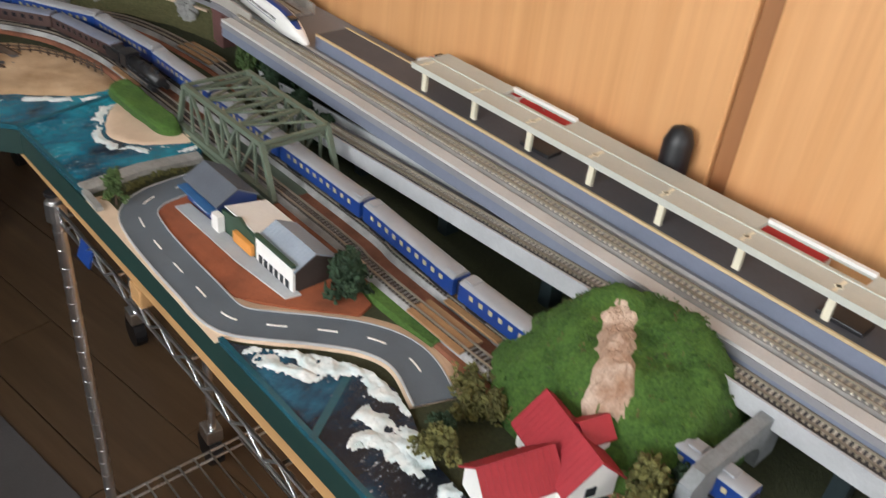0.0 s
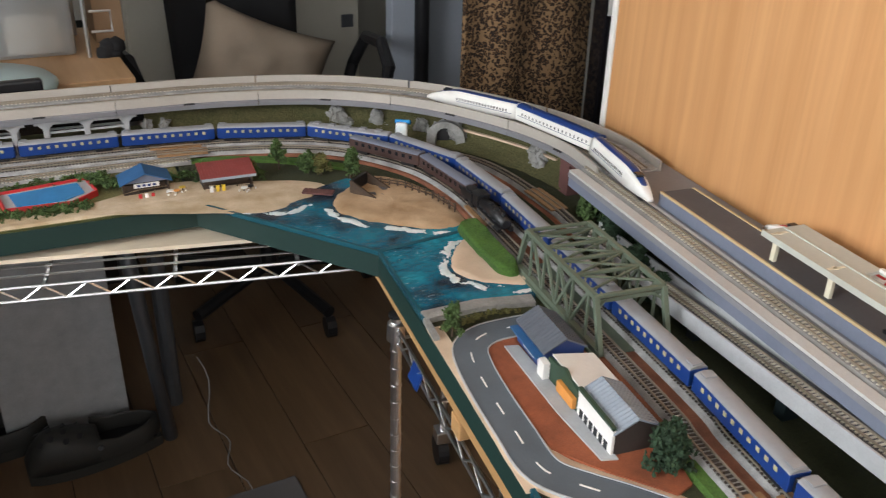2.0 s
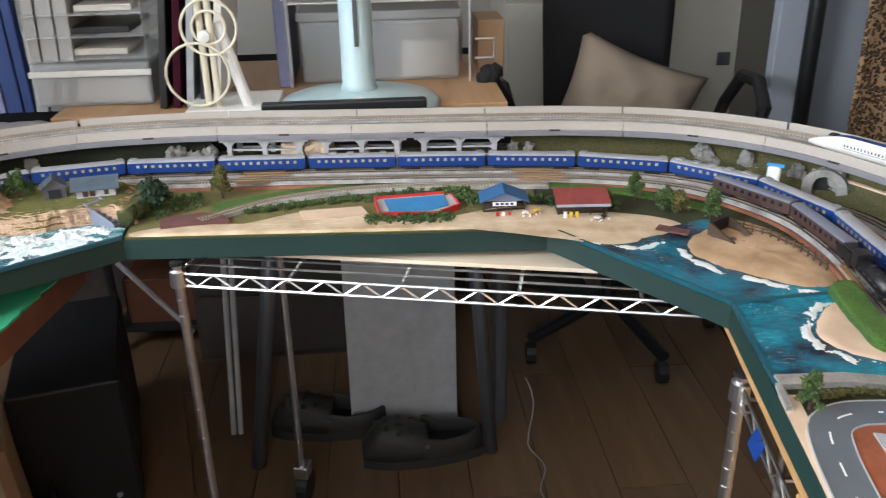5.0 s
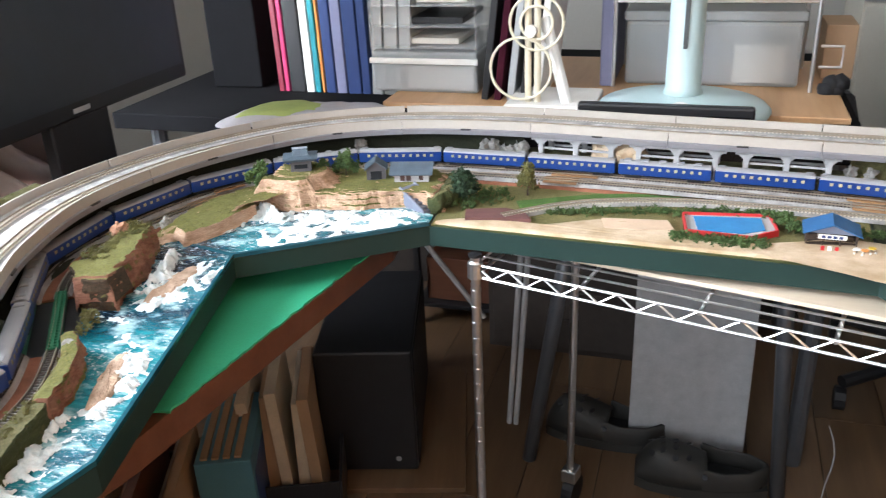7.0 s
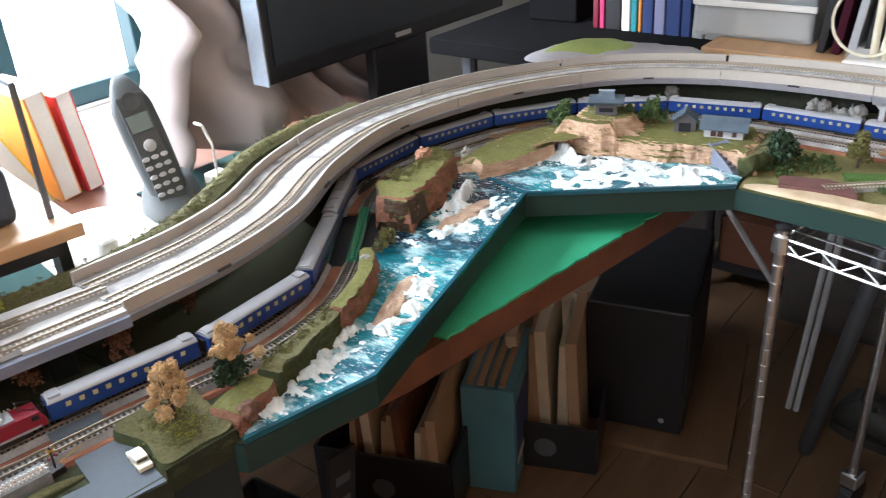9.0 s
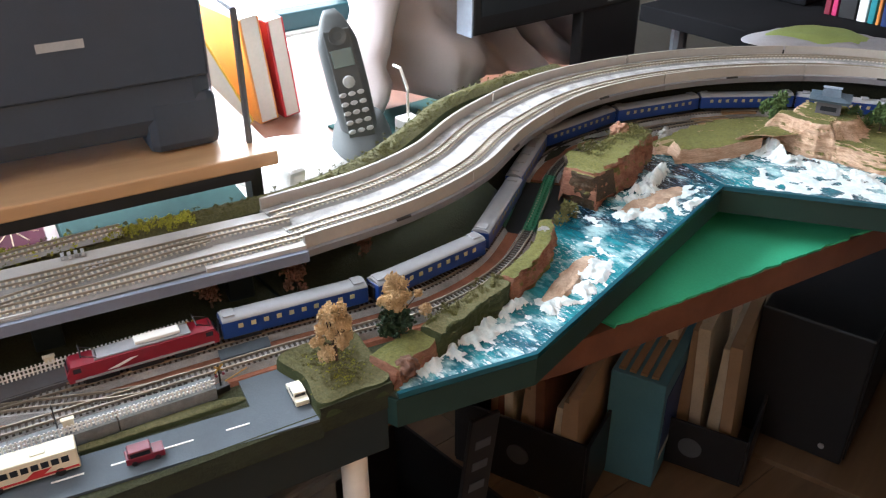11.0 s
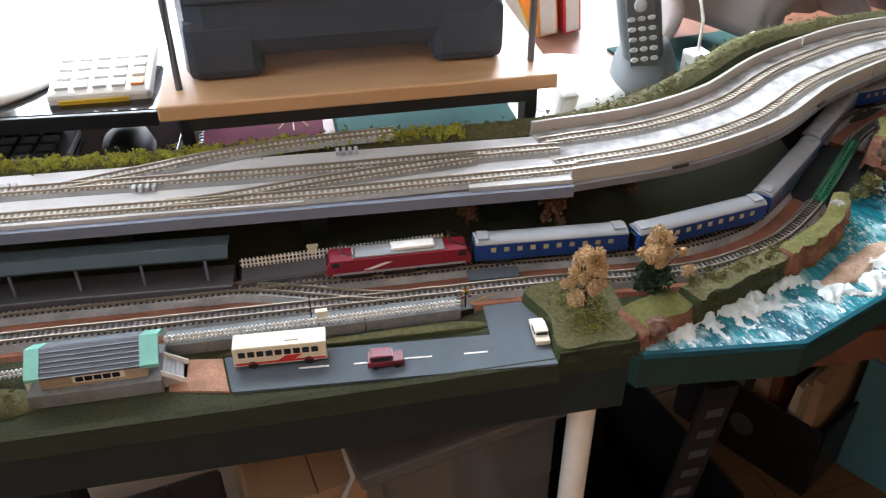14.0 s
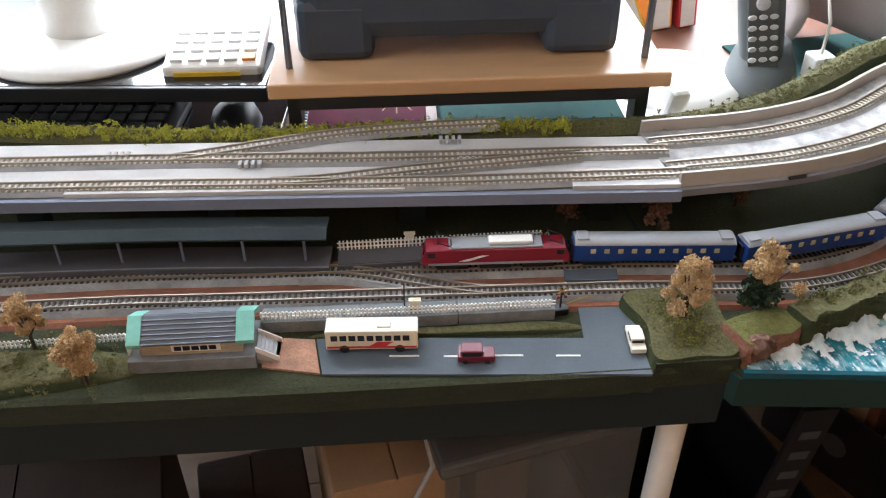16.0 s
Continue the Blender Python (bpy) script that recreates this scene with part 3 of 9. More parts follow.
def flakes(bm, c, r, rnd, n=12):
    """A small clump of crumbled foam leaves round a point."""
    c = Vector(c)
    for k in range(n):
        d = Vector((rnd.gauss(0, 1), rnd.gauss(0, 1), rnd.gauss(0, 0.8))).normalized() * r * rnd.uniform(0.25, 1.0)
        q = Euler((rnd.uniform(0, 6), rnd.uniform(0, 6), rnd.uniform(0, 6))).to_matrix()
        w = r * rnd.uniform(0.22, 0.46)
        vs = [bm.verts.new(c + d + q @ Vector(v) * w) for v in ((-1, -0.6, 0), (1, -0.5, 0.2), (0, 1, 0), (0.1, 0, 0.9))]
        for f in ((0, 1, 2), (0, 1, 3), (1, 2, 3), (2, 0, 3)):
            bm.faces.new([vs[i] for i in f])


def tufts(path_pts, width, z, r, count, seed, stretch=1.0):
    rnd = random.Random(seed)
    bm = bmesh.new()
    L = length_of(path_pts)
    for i in range(int(count * 1.5)):
        p, a = along(path_pts, rnd.uniform(0, L))
        o = rnd.gauss(0, width / 2)
        a = radians(a)
        flakes(bm, (p.x + math.sin(a) * o, p.y - math.cos(a) * o, z + rnd.uniform(-0.1, r * 0.5 / 0.006) * 0.006), r * rnd.uniform(0.5, 1.2), rnd)
    return bm


# ---- the room ----
B = 0.74          # top of the layout boards
LEG = -8.8        # turn of the two legs of the layout

floor = tagged(part("floor", box(-2.2, 2.2, -2.2, 3.0, -0.06, -0.004), "sub"), "dark brown boarded floor of the room", "floor", "", "structure")
solo("wall_north", box(-2.2, 2.2, 2.9, 3.0, 0, 2.4), "wall_grey", "plain grey wall behind the desks", "wall", "", "structure")
solo("wall_south", box(-2.2, 2.2, -2.2, -2.1, 0, 2.4), "wall_grey", "plain grey wall of the room", "wall", "", "structure")
solo("wall_east", box(2.1, 2.2, -2.1, 2.9, 0, 2.4), "wall_grey", "plain grey wall of the room", "wall", "", "structure")
bm = box(-1.80, -1.70, -2.1, -0.6, 0, 2.4)
box(-1.80, -1.70, 1.15, 2.9, 0, 2.4, 0, bm)
box(-1.80, -1.70, -0.6, 1.15, 0, 0.66, 0, bm)
box(-1.80, -1.70, -0.6, 1.15, 2.0, 2.4, 0, bm)
solo("wall_west", bm, "wall_grey", "grey wall with a wide bright window opening", "wall", "", "structure")
solo("ceiling", box(-2.2, 2.2, -2.2, 3.0, 2.4, 2.46), "ceiling", "plain off-white ceiling", "ceiling", "", "structure")
solo("backdrop", box(-2.10, -2.08, -1.4, 2.0, 0.2, 2.3), "window_sky", "bright overexposed daylight outside the window", "backdrop", "", "structure")
win = thing("window_1", "window with a dark teal frame and white sill", "window", "", "structure")
for y0, y1, z0, z1 in ((-0.6, -0.56, 0.66, 2.0), (1.11, 1.15, 0.66, 2.0), (0.80, 0.84, 0.70, 1.96), (-0.56, 1.11, 0.66, 0.70), (-0.56, 1.11, 1.96, 2.0)):
    part("window_frame", box(-1.77, -1.72, y0, y1, z0, z1, 0.003), "frame_teal", win)
part("window_sill", box(-1.70, -1.60, -0.65, 1.2, 0.625, 0.655, 0.004), "white", win)

# wardrobe doors behind the station, parallel to the layout's leg
wx = 0.775
WR = pose(wx + 0.013, 0.9, 0, 0, 0, LEG)
wardrobe = thing("wardrobe", "honey-coloured wood veneer wardrobe with plain doors", "wardrobe", "", "", WR)
part("door", box(0.0, 0.03, -0.753, 0.0, 0.02, 2.1, 0.002), "wardrobe", wardrobe)
part("door", box(0.0, 0.03, -1.60, -0.772, 0.02, 2.1, 0.002), "wardrobe", wardrobe)
part("stile", box(0.006, 0.03, -0.771, -0.754, 0.02, 2.1), "seam", wardrobe, "dark brown strip between the doors")
part("edge_strip", box(-0.002, 0.028, 0.001, 0.013, 0.02, 2.1, 0.002), "white", wardrobe, "white edging strip")
part("carcass", box(0.031, 0.5, -1.6, 0.012, 0.02, 2.1), "seam", wardrobe)
hd = part("handle", lathe([(0.0, -0.052), (0.009, -0.048), (0.0135, -0.036), (0.0135, 0.036), (0.009, 0.048), (0.0, 0.052)], 16, None, pose(-0.016, -0.727, 0.826, 0, 0, 0)), "black", wardrobe, "black rounded pull handle", True)

# ---- the layout boards ----
right_board = [(0.222, -0.2), (0.366, 0.771), (0.21, 0.998), (0.23, 1.335), (0.47, 1.292), (0.61, 1.20), (0.715, 1.05), (0.757, 0.92), (0.75, 0.80), (0.735, 0.70), (0.60, -0.2)]
mid_board = [(0.21, 0.998), (-0.342, 1.032), (-0.36, 1.385), (0.0, 1.37), (0.23, 1.335)]
left_board = [(-0.342, 1.032), (-0.556, 0.881), (-0.458, 0.483), (-0.489, 0.358), (-0.498, 0.355), (-0.858, 0.36), (-0.855, 0.85), (-0.835, 1.04), (-0.735, 1.205), (-0.58, 1.318), (-0.36, 1.385)]
station_board = [(-0.498, 0.355), (-0.58, -0.2), (-0.605, -0.38), (-0.93, -0.38), (-0.90, -0.2), (-0.80, 0.36)]


def shrink(poly, d):
    c = sum((Vector(p) for p in poly), Vector((0, 0))) / len(poly)
    return [tuple(Vector(p) + (c - Vector(p)).normalized() * d) for p in poly]


boards = []
for nm, poly, paint, lab in (("layout_board", right_board, "board_green", "dark green painted board under the harbour road"), ("layout_board", mid_board, "board_green", "dark green painted board with the seaside scene"),
                             ("layout_board", left_board, "board_green", "dark green painted board under the sea cliffs"), ("layout_board", station_board, "board_dark", "black painted board under the country station")):
    ob = thing(nm, lab, "layout board", "layout boards")
    boards.append(ob)
    part("panel", prism(poly, B - (0.058 if poly is station_board else 0.031), B - 0.003), paint, ob)
    # dark turf off the middle board carries the shade under the raised tracks
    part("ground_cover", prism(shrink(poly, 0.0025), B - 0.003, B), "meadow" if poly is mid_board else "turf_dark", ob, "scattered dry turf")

# ---- tracks ----
TA = spline([(0.305, -0.6), (0.367, -0.2), (0.443, 0.289), (0.461, 0.373), (0.476, 0.468), (0.502, 0.65), (0.519, 0.773), (0.530, 0.88), (0.516, 0.985), (0.45, 1.09), (0.351, 1.148), (0.202, 1.182),
             (-0.014, 1.203), (-0.229, 1.215), (-0.41, 1.216), (-0.53, 1.182), (-0.625, 1.115), (-0.685, 1.03), (-0.718, 0.93), (-0.728, 0.83), (-0.704, 0.750), (-0.648, 0.672), (-0.601, 0.600), (-0.573, 0.540),
             (-0.563, 0.468), (-0.571, 0.405), (-0.591, 0.318), (-0.611, 0.206), (-0.624, 0.135), (-0.647, 0.006), (-0.669, -0.118), (-0.70, -0.36)])
TB = offset(TA, 0.033)


def track(label, path, z, bed="ballast", sleeper="sleeper", width=0.0105, spacing=0.0047, group="railway tracks", bed_h=0.005, rise=None, gap=None):
    ob = thing("railway_track", label, "model track", group)
    L = length_of(path)
    for stretch_ in ([path] if not gap else [part_of(path, 0, gap[0]), part_of(path, gap[1], L)]):
        part("roadbed", sweep(stretch_, [(-width, 0), (width, 0), (width - 0.003, bed_h), (-width + 0.003, bed_h)], z, None, rise), bed, ob)
    verts, faces = [], []
    n = int(L / spacing)
    dense = path
    acc, idx = [0.0], 0
    for a, b in zip(dense, dense[1:]):
        acc.append(acc[-1] + (b - a).length)
    for i in range(n):
        s = (i + 0.5) * spacing
        if gap and gap[0] < s < gap[1]:
            continue
        while idx < len(acc) - 2 and acc[idx + 1] < s:
            idx += 1
        a, b = dense[idx], dense[idx + 1]
        d = (b - a).normalized()
        p = a + d * (s - acc[idx])
        nn = Vector((d.y, -d.x))
        h = z + bed_h + (rise(s / L) if rise else 0)
        k = len(verts)
        for zz in (h - 0.0005, h + 0.0012):
            for u, v in ((-1, -1), (1, -1), (1, 1), (-1, 1)):
                q = p + nn * (0.0068 * u) + d * (0.0010 * v)
                verts.append((q.x, q.y, zz))
        faces += [(k + 4, k + 5, k + 6, k + 7), (k, k + 1, k + 5, k + 4), (k + 1, k + 2, k + 6, k + 5), (k + 2, k + 3, k + 7, k + 6), (k + 3, k, k + 4, k + 7)]
    me = bpy.data.meshes.new("sleepers")
    me.from_pydata(verts, [], faces)
    me.materials.append(M[sleeper])
    sl = new("sleepers", me)
    sl.parent = ob
    sl["kind"] = "stuff"
    for o in (-0.0045, 0.0045):
        part("rail", sweep(path, rect(o - 0.0006, o + 0.0006, bed_h + 0.001, bed_h + 0.0031), z, None, rise), "rail", ob)
    return ob


def earth_strip(path, o0, o1, label, material="earth", z=B, h=0.003):
    return solo("track_bed", sweep(path, [(o0, 0), (o1, 0), (o1 - 0.003, h), (o0 + 0.003, h)], z), material, label, "ground cover", "", "structure")


LA = length_of(TA)
def nearest(path, x, y):
    i = min(range(len(path)), key=lambda i: (path[i] - Vector((x, y))).length)
    return length_of(path[:i + 1])


# the creek under the girder bridges: arc lengths along each track
CREEK = [sorted((nearest(TA, -0.690, 0.732), nearest(TA, -0.614, 0.621))), sorted((nearest(TB, -0.712, 0.705), nearest(TB, -0.640, 0.598)))]
earth_strip(part_of(TA, 0, CREEK[0][0]), -0.018, 0.055, "reddish brown earth under the two tracks")
earth_strip(part_of(TA, CREEK[0][1], length_of(TA)), -0.018, 0.055, "reddish brown earth under the two tracks")
# black sheet stands in for the shaded void below the bridges
solo("creek_bed", sweep(part_of(TA, CREEK[0][0] + 0.004, CREEK[0][1] - 0.004), rect(-0.030, 0.060, 0.0003, 0.0010), B), "black", "black sheet painting in the shaded void under the girder bridges", "creek", "", "structure")
track("inner grey ballasted track with nickel rails", TA, B + 0.003, gap=CREEK[0])
track("outer grey ballasted track with nickel rails", TB, B + 0.003, gap=CREEK[1])
# siding beside the pool
SID = spline([(-0.249, 1.066), (-0.185, 1.116), (-0.117, 1.147), (-0.008, 1.166), (0.145, 1.160), (0.24, 1.150)])
track("short siding that ends on a brown ramp", SID, B + 0.001, "ballast", "sleeper_pale", 0.009)
solo("ramp", prism([(-0.303, 1.079), (-0.25, 1.094), (-0.222, 1.085), (-0.208, 1.060), (-0.297, 1.050)], B, B + 0.007), "brick", "dark brown wooden ramp at the siding's end", "ramp")
# crossovers in front of the country station
x0_, x1_ = nearest(TA, -0.598, 0.235), nearest(TB, -0.666, 0.055)
track("crossover track between the two station lines", spline([along(TA, x0_)[0], along(TA, x0_ + 0.045)[0] + Vector((-0.003, 0)), along(TB, x1_ - 0.045)[0] + Vector((0.003, 0)), along(TB, x1_)[0]]), B + 0.0032, "ballast", "sleeper", 0.012)
# third track: from the ramp round the outside of the bend
TD = spline([(0.6095, 0.700), (0.622, 0.771), (0.627, 0.84), (0.628, 0.90), (0.621, 0.957), (0.600, 1.004), (0.564, 1.046), (0.520, 1.085), (0.475, 1.119), (0.43, 1.146)])
earth_strip(TD, -0.016, 0.016, "reddish brown earth under the outermost track", "earth", B, 0.0026)
track("outermost grey ballasted track in the bend", TD, B + 0.0026, "ballast")
# tan joint pieces
for i, (pth, s0, s1) in enumerate(((TA, nearest(TA, 0.438, 0.212), nearest(TA, 0.442, 0.276)), (TB, nearest(TB, 0.464, 0.200), nearest(TB, 0.473, 0.268)), (TA, nearest(TA, 0.519, 0.770), nearest(TA, 0.526, 0.833)), (TB, nearest(TB, 0.552, 0.768), nearest(TB, 0.559, 0.818)), (TD, nearest(TD, 0.622, 0.771), nearest(TD, 0.627, 0.84)), (TA, nearest(TA, 0.272, 1.17), nearest(TA, 0.196, 1.183)), (TB, nearest(TB, 0.272, 1.20), nearest(TB, 0.196, 1.215)), (TA, 2.37, 2.42), (TB, 2.40, 2.47), (TA, 2.93, 2.98), (TB, 2.97, 3.02))):
    seg = part_of(pth, s0, s1)
    ob = thing("joint_track", "short tan wooden joint piece in the track", "model track", "joint pieces")
    for o in (-0.0095, 0.0, 0.0095):
        part("plank", sweep(seg, rect(o - 0.003, o + 0.003, 0.0045, 0.0072 if o == 0 else 0.0066), B + 0.003), "copper", ob)

# ---- the viaduct ----
VF = spline([(0.648, 0.735), (0.664, 0.83), (0.644, 0.947), (0.574, 1.084), (0.457, 1.183), (0.316, 1.229), (0.165, 1.246), (-0.086, 1.264), (-0.213, 1.276), (-0.345, 1.278), (-0.48, 1.256), (-0.605, 1.186),
             (-0.705, 1.04), (-0.746, 0.87), (-0.718, 0.72), (-0.664, 0.60), (-0.642, 0.49), (-0.646, 0.372)])
LV = length_of(VF)
VW = 0.088
DECK = B + 0.062
via = thing("curved_viaduct", "beige grey plastic double-track railway viaduct", "model viaduct")
n_seg = 12
for i in range(n_seg):
    seg = part_of(VF, LV * i / n_seg + 0.0006, LV * (i + 1) / n_seg - 0.0006)
    dk = part("deck", sweep(seg, [(-0.003, -0.009), (VW + 0.003, -0.009), (VW + 0.005, -0.001), (VW + 0.003, 0.0), (-0.003, 0.0), (-0.005, -0.001)], DECK), "viaduct_side", via, "grey edge beam")
    part("parapet", sweep(seg, rect(-0.002, 0.001, 0.0002, 0.0135), DECK), "viaduct", via)
    part("parapet", sweep(seg, rect(VW - 0.001, VW + 0.002, 0.0002, 0.0135), DECK), "viaduct", via)
    part("bracket", sweep(part_of(VF, LV * (i + 0.5) / n_seg - 0.008, LV * (i + 0.5) / n_seg + 0.008), rect(-0.0058, -0.0036, -0.0012, 0.0010), DECK), "black", via)
part("slab", sweep(VF, rect(0.002, VW - 0.002, 0.0005, 0.0025), DECK), "speckle", via, "pale speckled ballast slab")
for o in (0.0235, 0.0645):
    track("viaduct track on a pale concrete slab", offset(VF, o), DECK + 0.0022, "slab_bed", "sleeper_pale", 0.011, 0.0055, "viaduct tracks", 0.002)

# piers in the middle
def pier_frame(s):
    p, a = along(VF, s)
    ob = thing("viaduct_pier", "pale grey concrete-look viaduct pier frame", "viaduct pier", "viaduct piers", "", pose(p.x, p.y, B, 0, 0, a + 180))
    for x in (-0.055, 0.0, 0.055):
        for y in (0.012, 0.072):
            part("leg", box(x - 0.004, x + 0.004, y - 0.004, y + 0.004, 0, 0.05, 0.0006), "kerb", ob)
    for y in (0.012, 0.072):
        bm = box(-0.070, 0.070, y - 0.004, y + 0.004, 0.046, 0.0529, 0.0006)
        for x in (-0.055, 0.0, 0.055):
            extrude_profile([(-0.010, 0.046), (0.010, 0.046), (0.004, 0.040), (-0.004, 0.040)], y - 0.0038, y + 0.0038, bm, pose(x, 0, 0, 0, 0, 90) @ pose(0, 0, 0))
        part("cap_beam", bm, "kerb", ob)
        for z in (0.018, 0.032):
            part("brace", box(-0.055, 0.055, y - 0.0015, y + 0.0015, z, z + 0.003), "kerb", ob)


s_c = length_of(VF[:min(range(len(VF)), key=lambda i: abs(VF[i].x + 0.035)) + 1])
for k in (-0.152, 0.0, 0.152):
    pier_frame(s_c + k)

# wooded hillsides below the viaduct
def hillside(s0, s1, label, seed, o0=0.004, top=0.052, cover="hillside"):
    seg = part_of(VF, s0, s1, 0.008)
    out = bmesh.new()
    rows = []
    for i, (p, n) in enumerate(zip(seg, normals(seg))):
        row = []
        for k in range(12):
            u = k / 11
            w = noise.noise(Vector((p.x * 22 + seed, p.y * 22, u * 3))) * 0.012 + noise.noise(Vector((p.x * 70, p.y * 70, u * 9 + seed))) * 0.005
            h = top * min(1, (0.08 + 0.5 * u + 0.42 * (1 if u > 0.45 else u * 0.7)) + (w * 12 if 0 < u < 0.9 else 0))
            q = p + n * (o0 + 0.066 * u + w * 0.6)
            row.append(out.verts.new((q.x, q.y, B + max(0.0, min(h, DECK - B - 0.0095)))))
        rows.append(row)
    for a, b in zip(rows, rows[1:]):
        for k in range(11):
            out.faces.new((a[k], a[k + 1], b[k + 1], b[k]))
    return solo("hillside", out, cover, label, "model hill", "hillsides", "", True)


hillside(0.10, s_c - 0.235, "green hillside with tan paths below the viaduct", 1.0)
# left bend uses the hillside colours darkened for viaduct shade
hillside(s_c + 0.24, LV - 0.30, "green hillside with rock, its colour darkened for the viaduct's shade", 5.0, 0.004, 0.052, "hillside_shaded")
hillside(s_c - 0.232, s_c + 0.238, "low rough green ground behind the viaduct piers", 9.0, 0.010, 0.012)
solo("hill_path", sweep(part_of(VF, 0.14, 0.34), rect(0.026, 0.031, 0.0285, 0.0315), B), "pale_sand", "narrow tan path along the hillside", "path", "", "structure")
rnd = random.Random(5)
for s, r in ((0.18, 0.016), (0.33, 0.018), (0.37, 0.014), (0.44, 0.013), (0.50, 0.018), (s_c - 0.25, 0.014), (s_c + 0.26, 0.018), (s_c + 0.29, 0.012), (s_c + 0.50, 0.014)):
    p, a = along(VF, s)
    bm = bmesh.new()
    for k in range(4):
        blob(bm, (rnd.uniform(-r, r), rnd.uniform(-0.004, 0.006), rnd.uniform(0.006, 0.030)), r * rnd.uniform(0.5, 0.85), rnd.uniform(0, 50), 1.25, 3)
    for v in bm.verts:
        v.co += Vector((noise.noise(v.co * 150), 0.5 * noise.noise(v.co * 170 + Vector((5, 5, 5))), noise.noise(v.co * 130 + Vector((9, 2, 4))))) * r * 0.30
        v.co.y *= 0.7
    ob = solo("rock", bm, "grey_rock", "pale grey plaster rock on the hillside", "model rock", "rocks")
    ob.matrix_world = pose(p.x, p.y, B, 0, 0, a + 180) @ pose(0, 0.026, 0)
for x, y in ((-0.10, 1.30), (-0.135, 1.31)):
    bm = bmesh.new()
    blob(bm, (x, y, B + 0.024), 0.026, x * 40, 0.9, 3)
    solo("boulder", bm, "sand", "large tan boulder behind the viaduct piers", "model rock", "boulders")
# brick abutment at the right end and waterfall, portal
p, a = along(VF, 0.075)
ab = thing("brick_abutment", "dark brick abutment under the viaduct's end", "abutment", "", "", pose(p.x, p.y, B, 0, 0, a + 180))
part("wall", box(-0.035, -0.012, 0.004, 0.085, 0, 0.0525, 0.001), "brick", ab)
part("wall", box(0.03, 0.045, 0.004, 0.085, 0, 0.0525, 0.001), "brick", ab)
part("beam", box(-0.035, 0.045, 0.003, 0.085, 0.045, 0.0528, 0.001), "brick", ab)
por = thing("tunnel_portal", "grey stone tunnel portal in the hillside", "tunnel portal", "", "", pose(0.610, 1.056, B + 0.004, 0, 0, -40))
out = bmesh.new()
ring = [(0.016 * math.cos(t), 0.014 + 0.016 * math.sin(t)) for t in [math.pi * k / 14 for k in range(15)]]
outer = [(0.030 * math.cos(t), 0.014 + 0.026 * math.sin(t)) for t in [math.pi * k / 14 for k in range(15)]]
ring, outer = [(0.016, 0)] + ring + [(-0.016, 0)], [(0.030, 0)] + outer + [(-0.030, 0)]
va = [[out.verts.new((x, y, z)) for x, z in ring] for y in (-0.006, 0.004)]
vb = [[out.verts.new((x, y, z)) for x, z in outer] for y in (-0.006, 0.004)]
for i in range(len(ring) - 1):
    out.faces.new((va[0][i], va[0][i + 1], vb[0][i + 1], vb[0][i]))
    out.faces.new((va[0][i], va[0][i + 1], va[1][i + 1], va[1][i]))
    out.faces.new((vb[0][i], vb[0][i + 1], vb[1][i + 1], vb[1][i]))
part("arch", out, "grey_rock", por)
# black plate fills the arch in place of the dark tunnel inside
part("lining", box(-0.0155, 0.0155, 0.003, 0.006, 0, 0.0295), "black", por)
wf = solo("waterfall", box(-0.009, 0.009, -0.005, 0.005, 0, 0.040, 0.003), "foam", "white waterfall down the grey rocks", "waterfall")
wf.matrix_world = pose(0.543, 1.078, B + 0.002, -10, 0, -35)
ob = solo("blue_sheet", box(-0.012, 0.012, -0.006, 0.006, 0, 0.006, 0.001), "pool_blue", "small bright blue sheet above the waterfall", "sheet")
ob.matrix_world = pose(0.553, 1.092, B + 0.036, -25, 0, -35)

# ---- right: high station on the leg ----
def leg_pt(x0, y):
    return (x0 + 0.155 * y, y)


RS = [Vector(leg_pt(0.507, y)) for y in (-0.55, -0.3, 0.0, 0.3, 0.55, 0.765)]     # front edge of the deck
st = thing("station_deck", "long grey station deck of the high-level line", "model viaduct")
part("deck", sweep(RS, rect(0.0, 0.136, -0.006, 0.0), DECK), "viaduct_side", st)
part("side_beam", sweep(RS, rect(0.001, 0.006, -0.018, -0.006), DECK), "blue_grey", st)
for o0, o1, m_ in ((0.001, 0.014, "slab"), (0.041, 0.046, "slab")):
    part("kerb", sweep(RS, rect(o0, o1, 0.0, 0.003), DECK), m_, st)
track("station front track on a pale slab", offset(RS, 0.028), DECK, "slab_bed", "sleeper_pale", 0.0115, 0.0055, "viaduct tracks", 0.003)
track("station back track on a pale slab", offset(RS[:-1], 0.119), DECK, "slab_bed", "sleeper_pale", 0.011, 0.0055, "viaduct tracks", 0.003)
RP = [Vector(leg_pt(0.507, y)) for y in (-0.55, -0.2, 0.1, 0.40, 0.645)]
pf = thing("station_platform", "narrow platform with tan edges on the high line", "model platform")
part("platform_body", sweep(RP, rect(0.054, 0.100, 0.0, 0.014), DECK), "blue_grey", pf)
part("surface", sweep(RP, rect(0.056, 0.098, 0.014, 0.0155), DECK), "plat_dark", pf)
for o in (0.0542, 0.0975):
    part("edge_line", sweep(RP, rect(o, o + 0.0026, 0.0141, 0.0165), DECK), "tan_line", pf)
RR = [Vector(leg_pt(0.507, y)) for y in (-0.55, -0.2, 0.1, 0.475)]
rf = thing("platform_roof", "long pale grey platform canopy on cream posts", "model canopy")
zr = DECK + 0.042
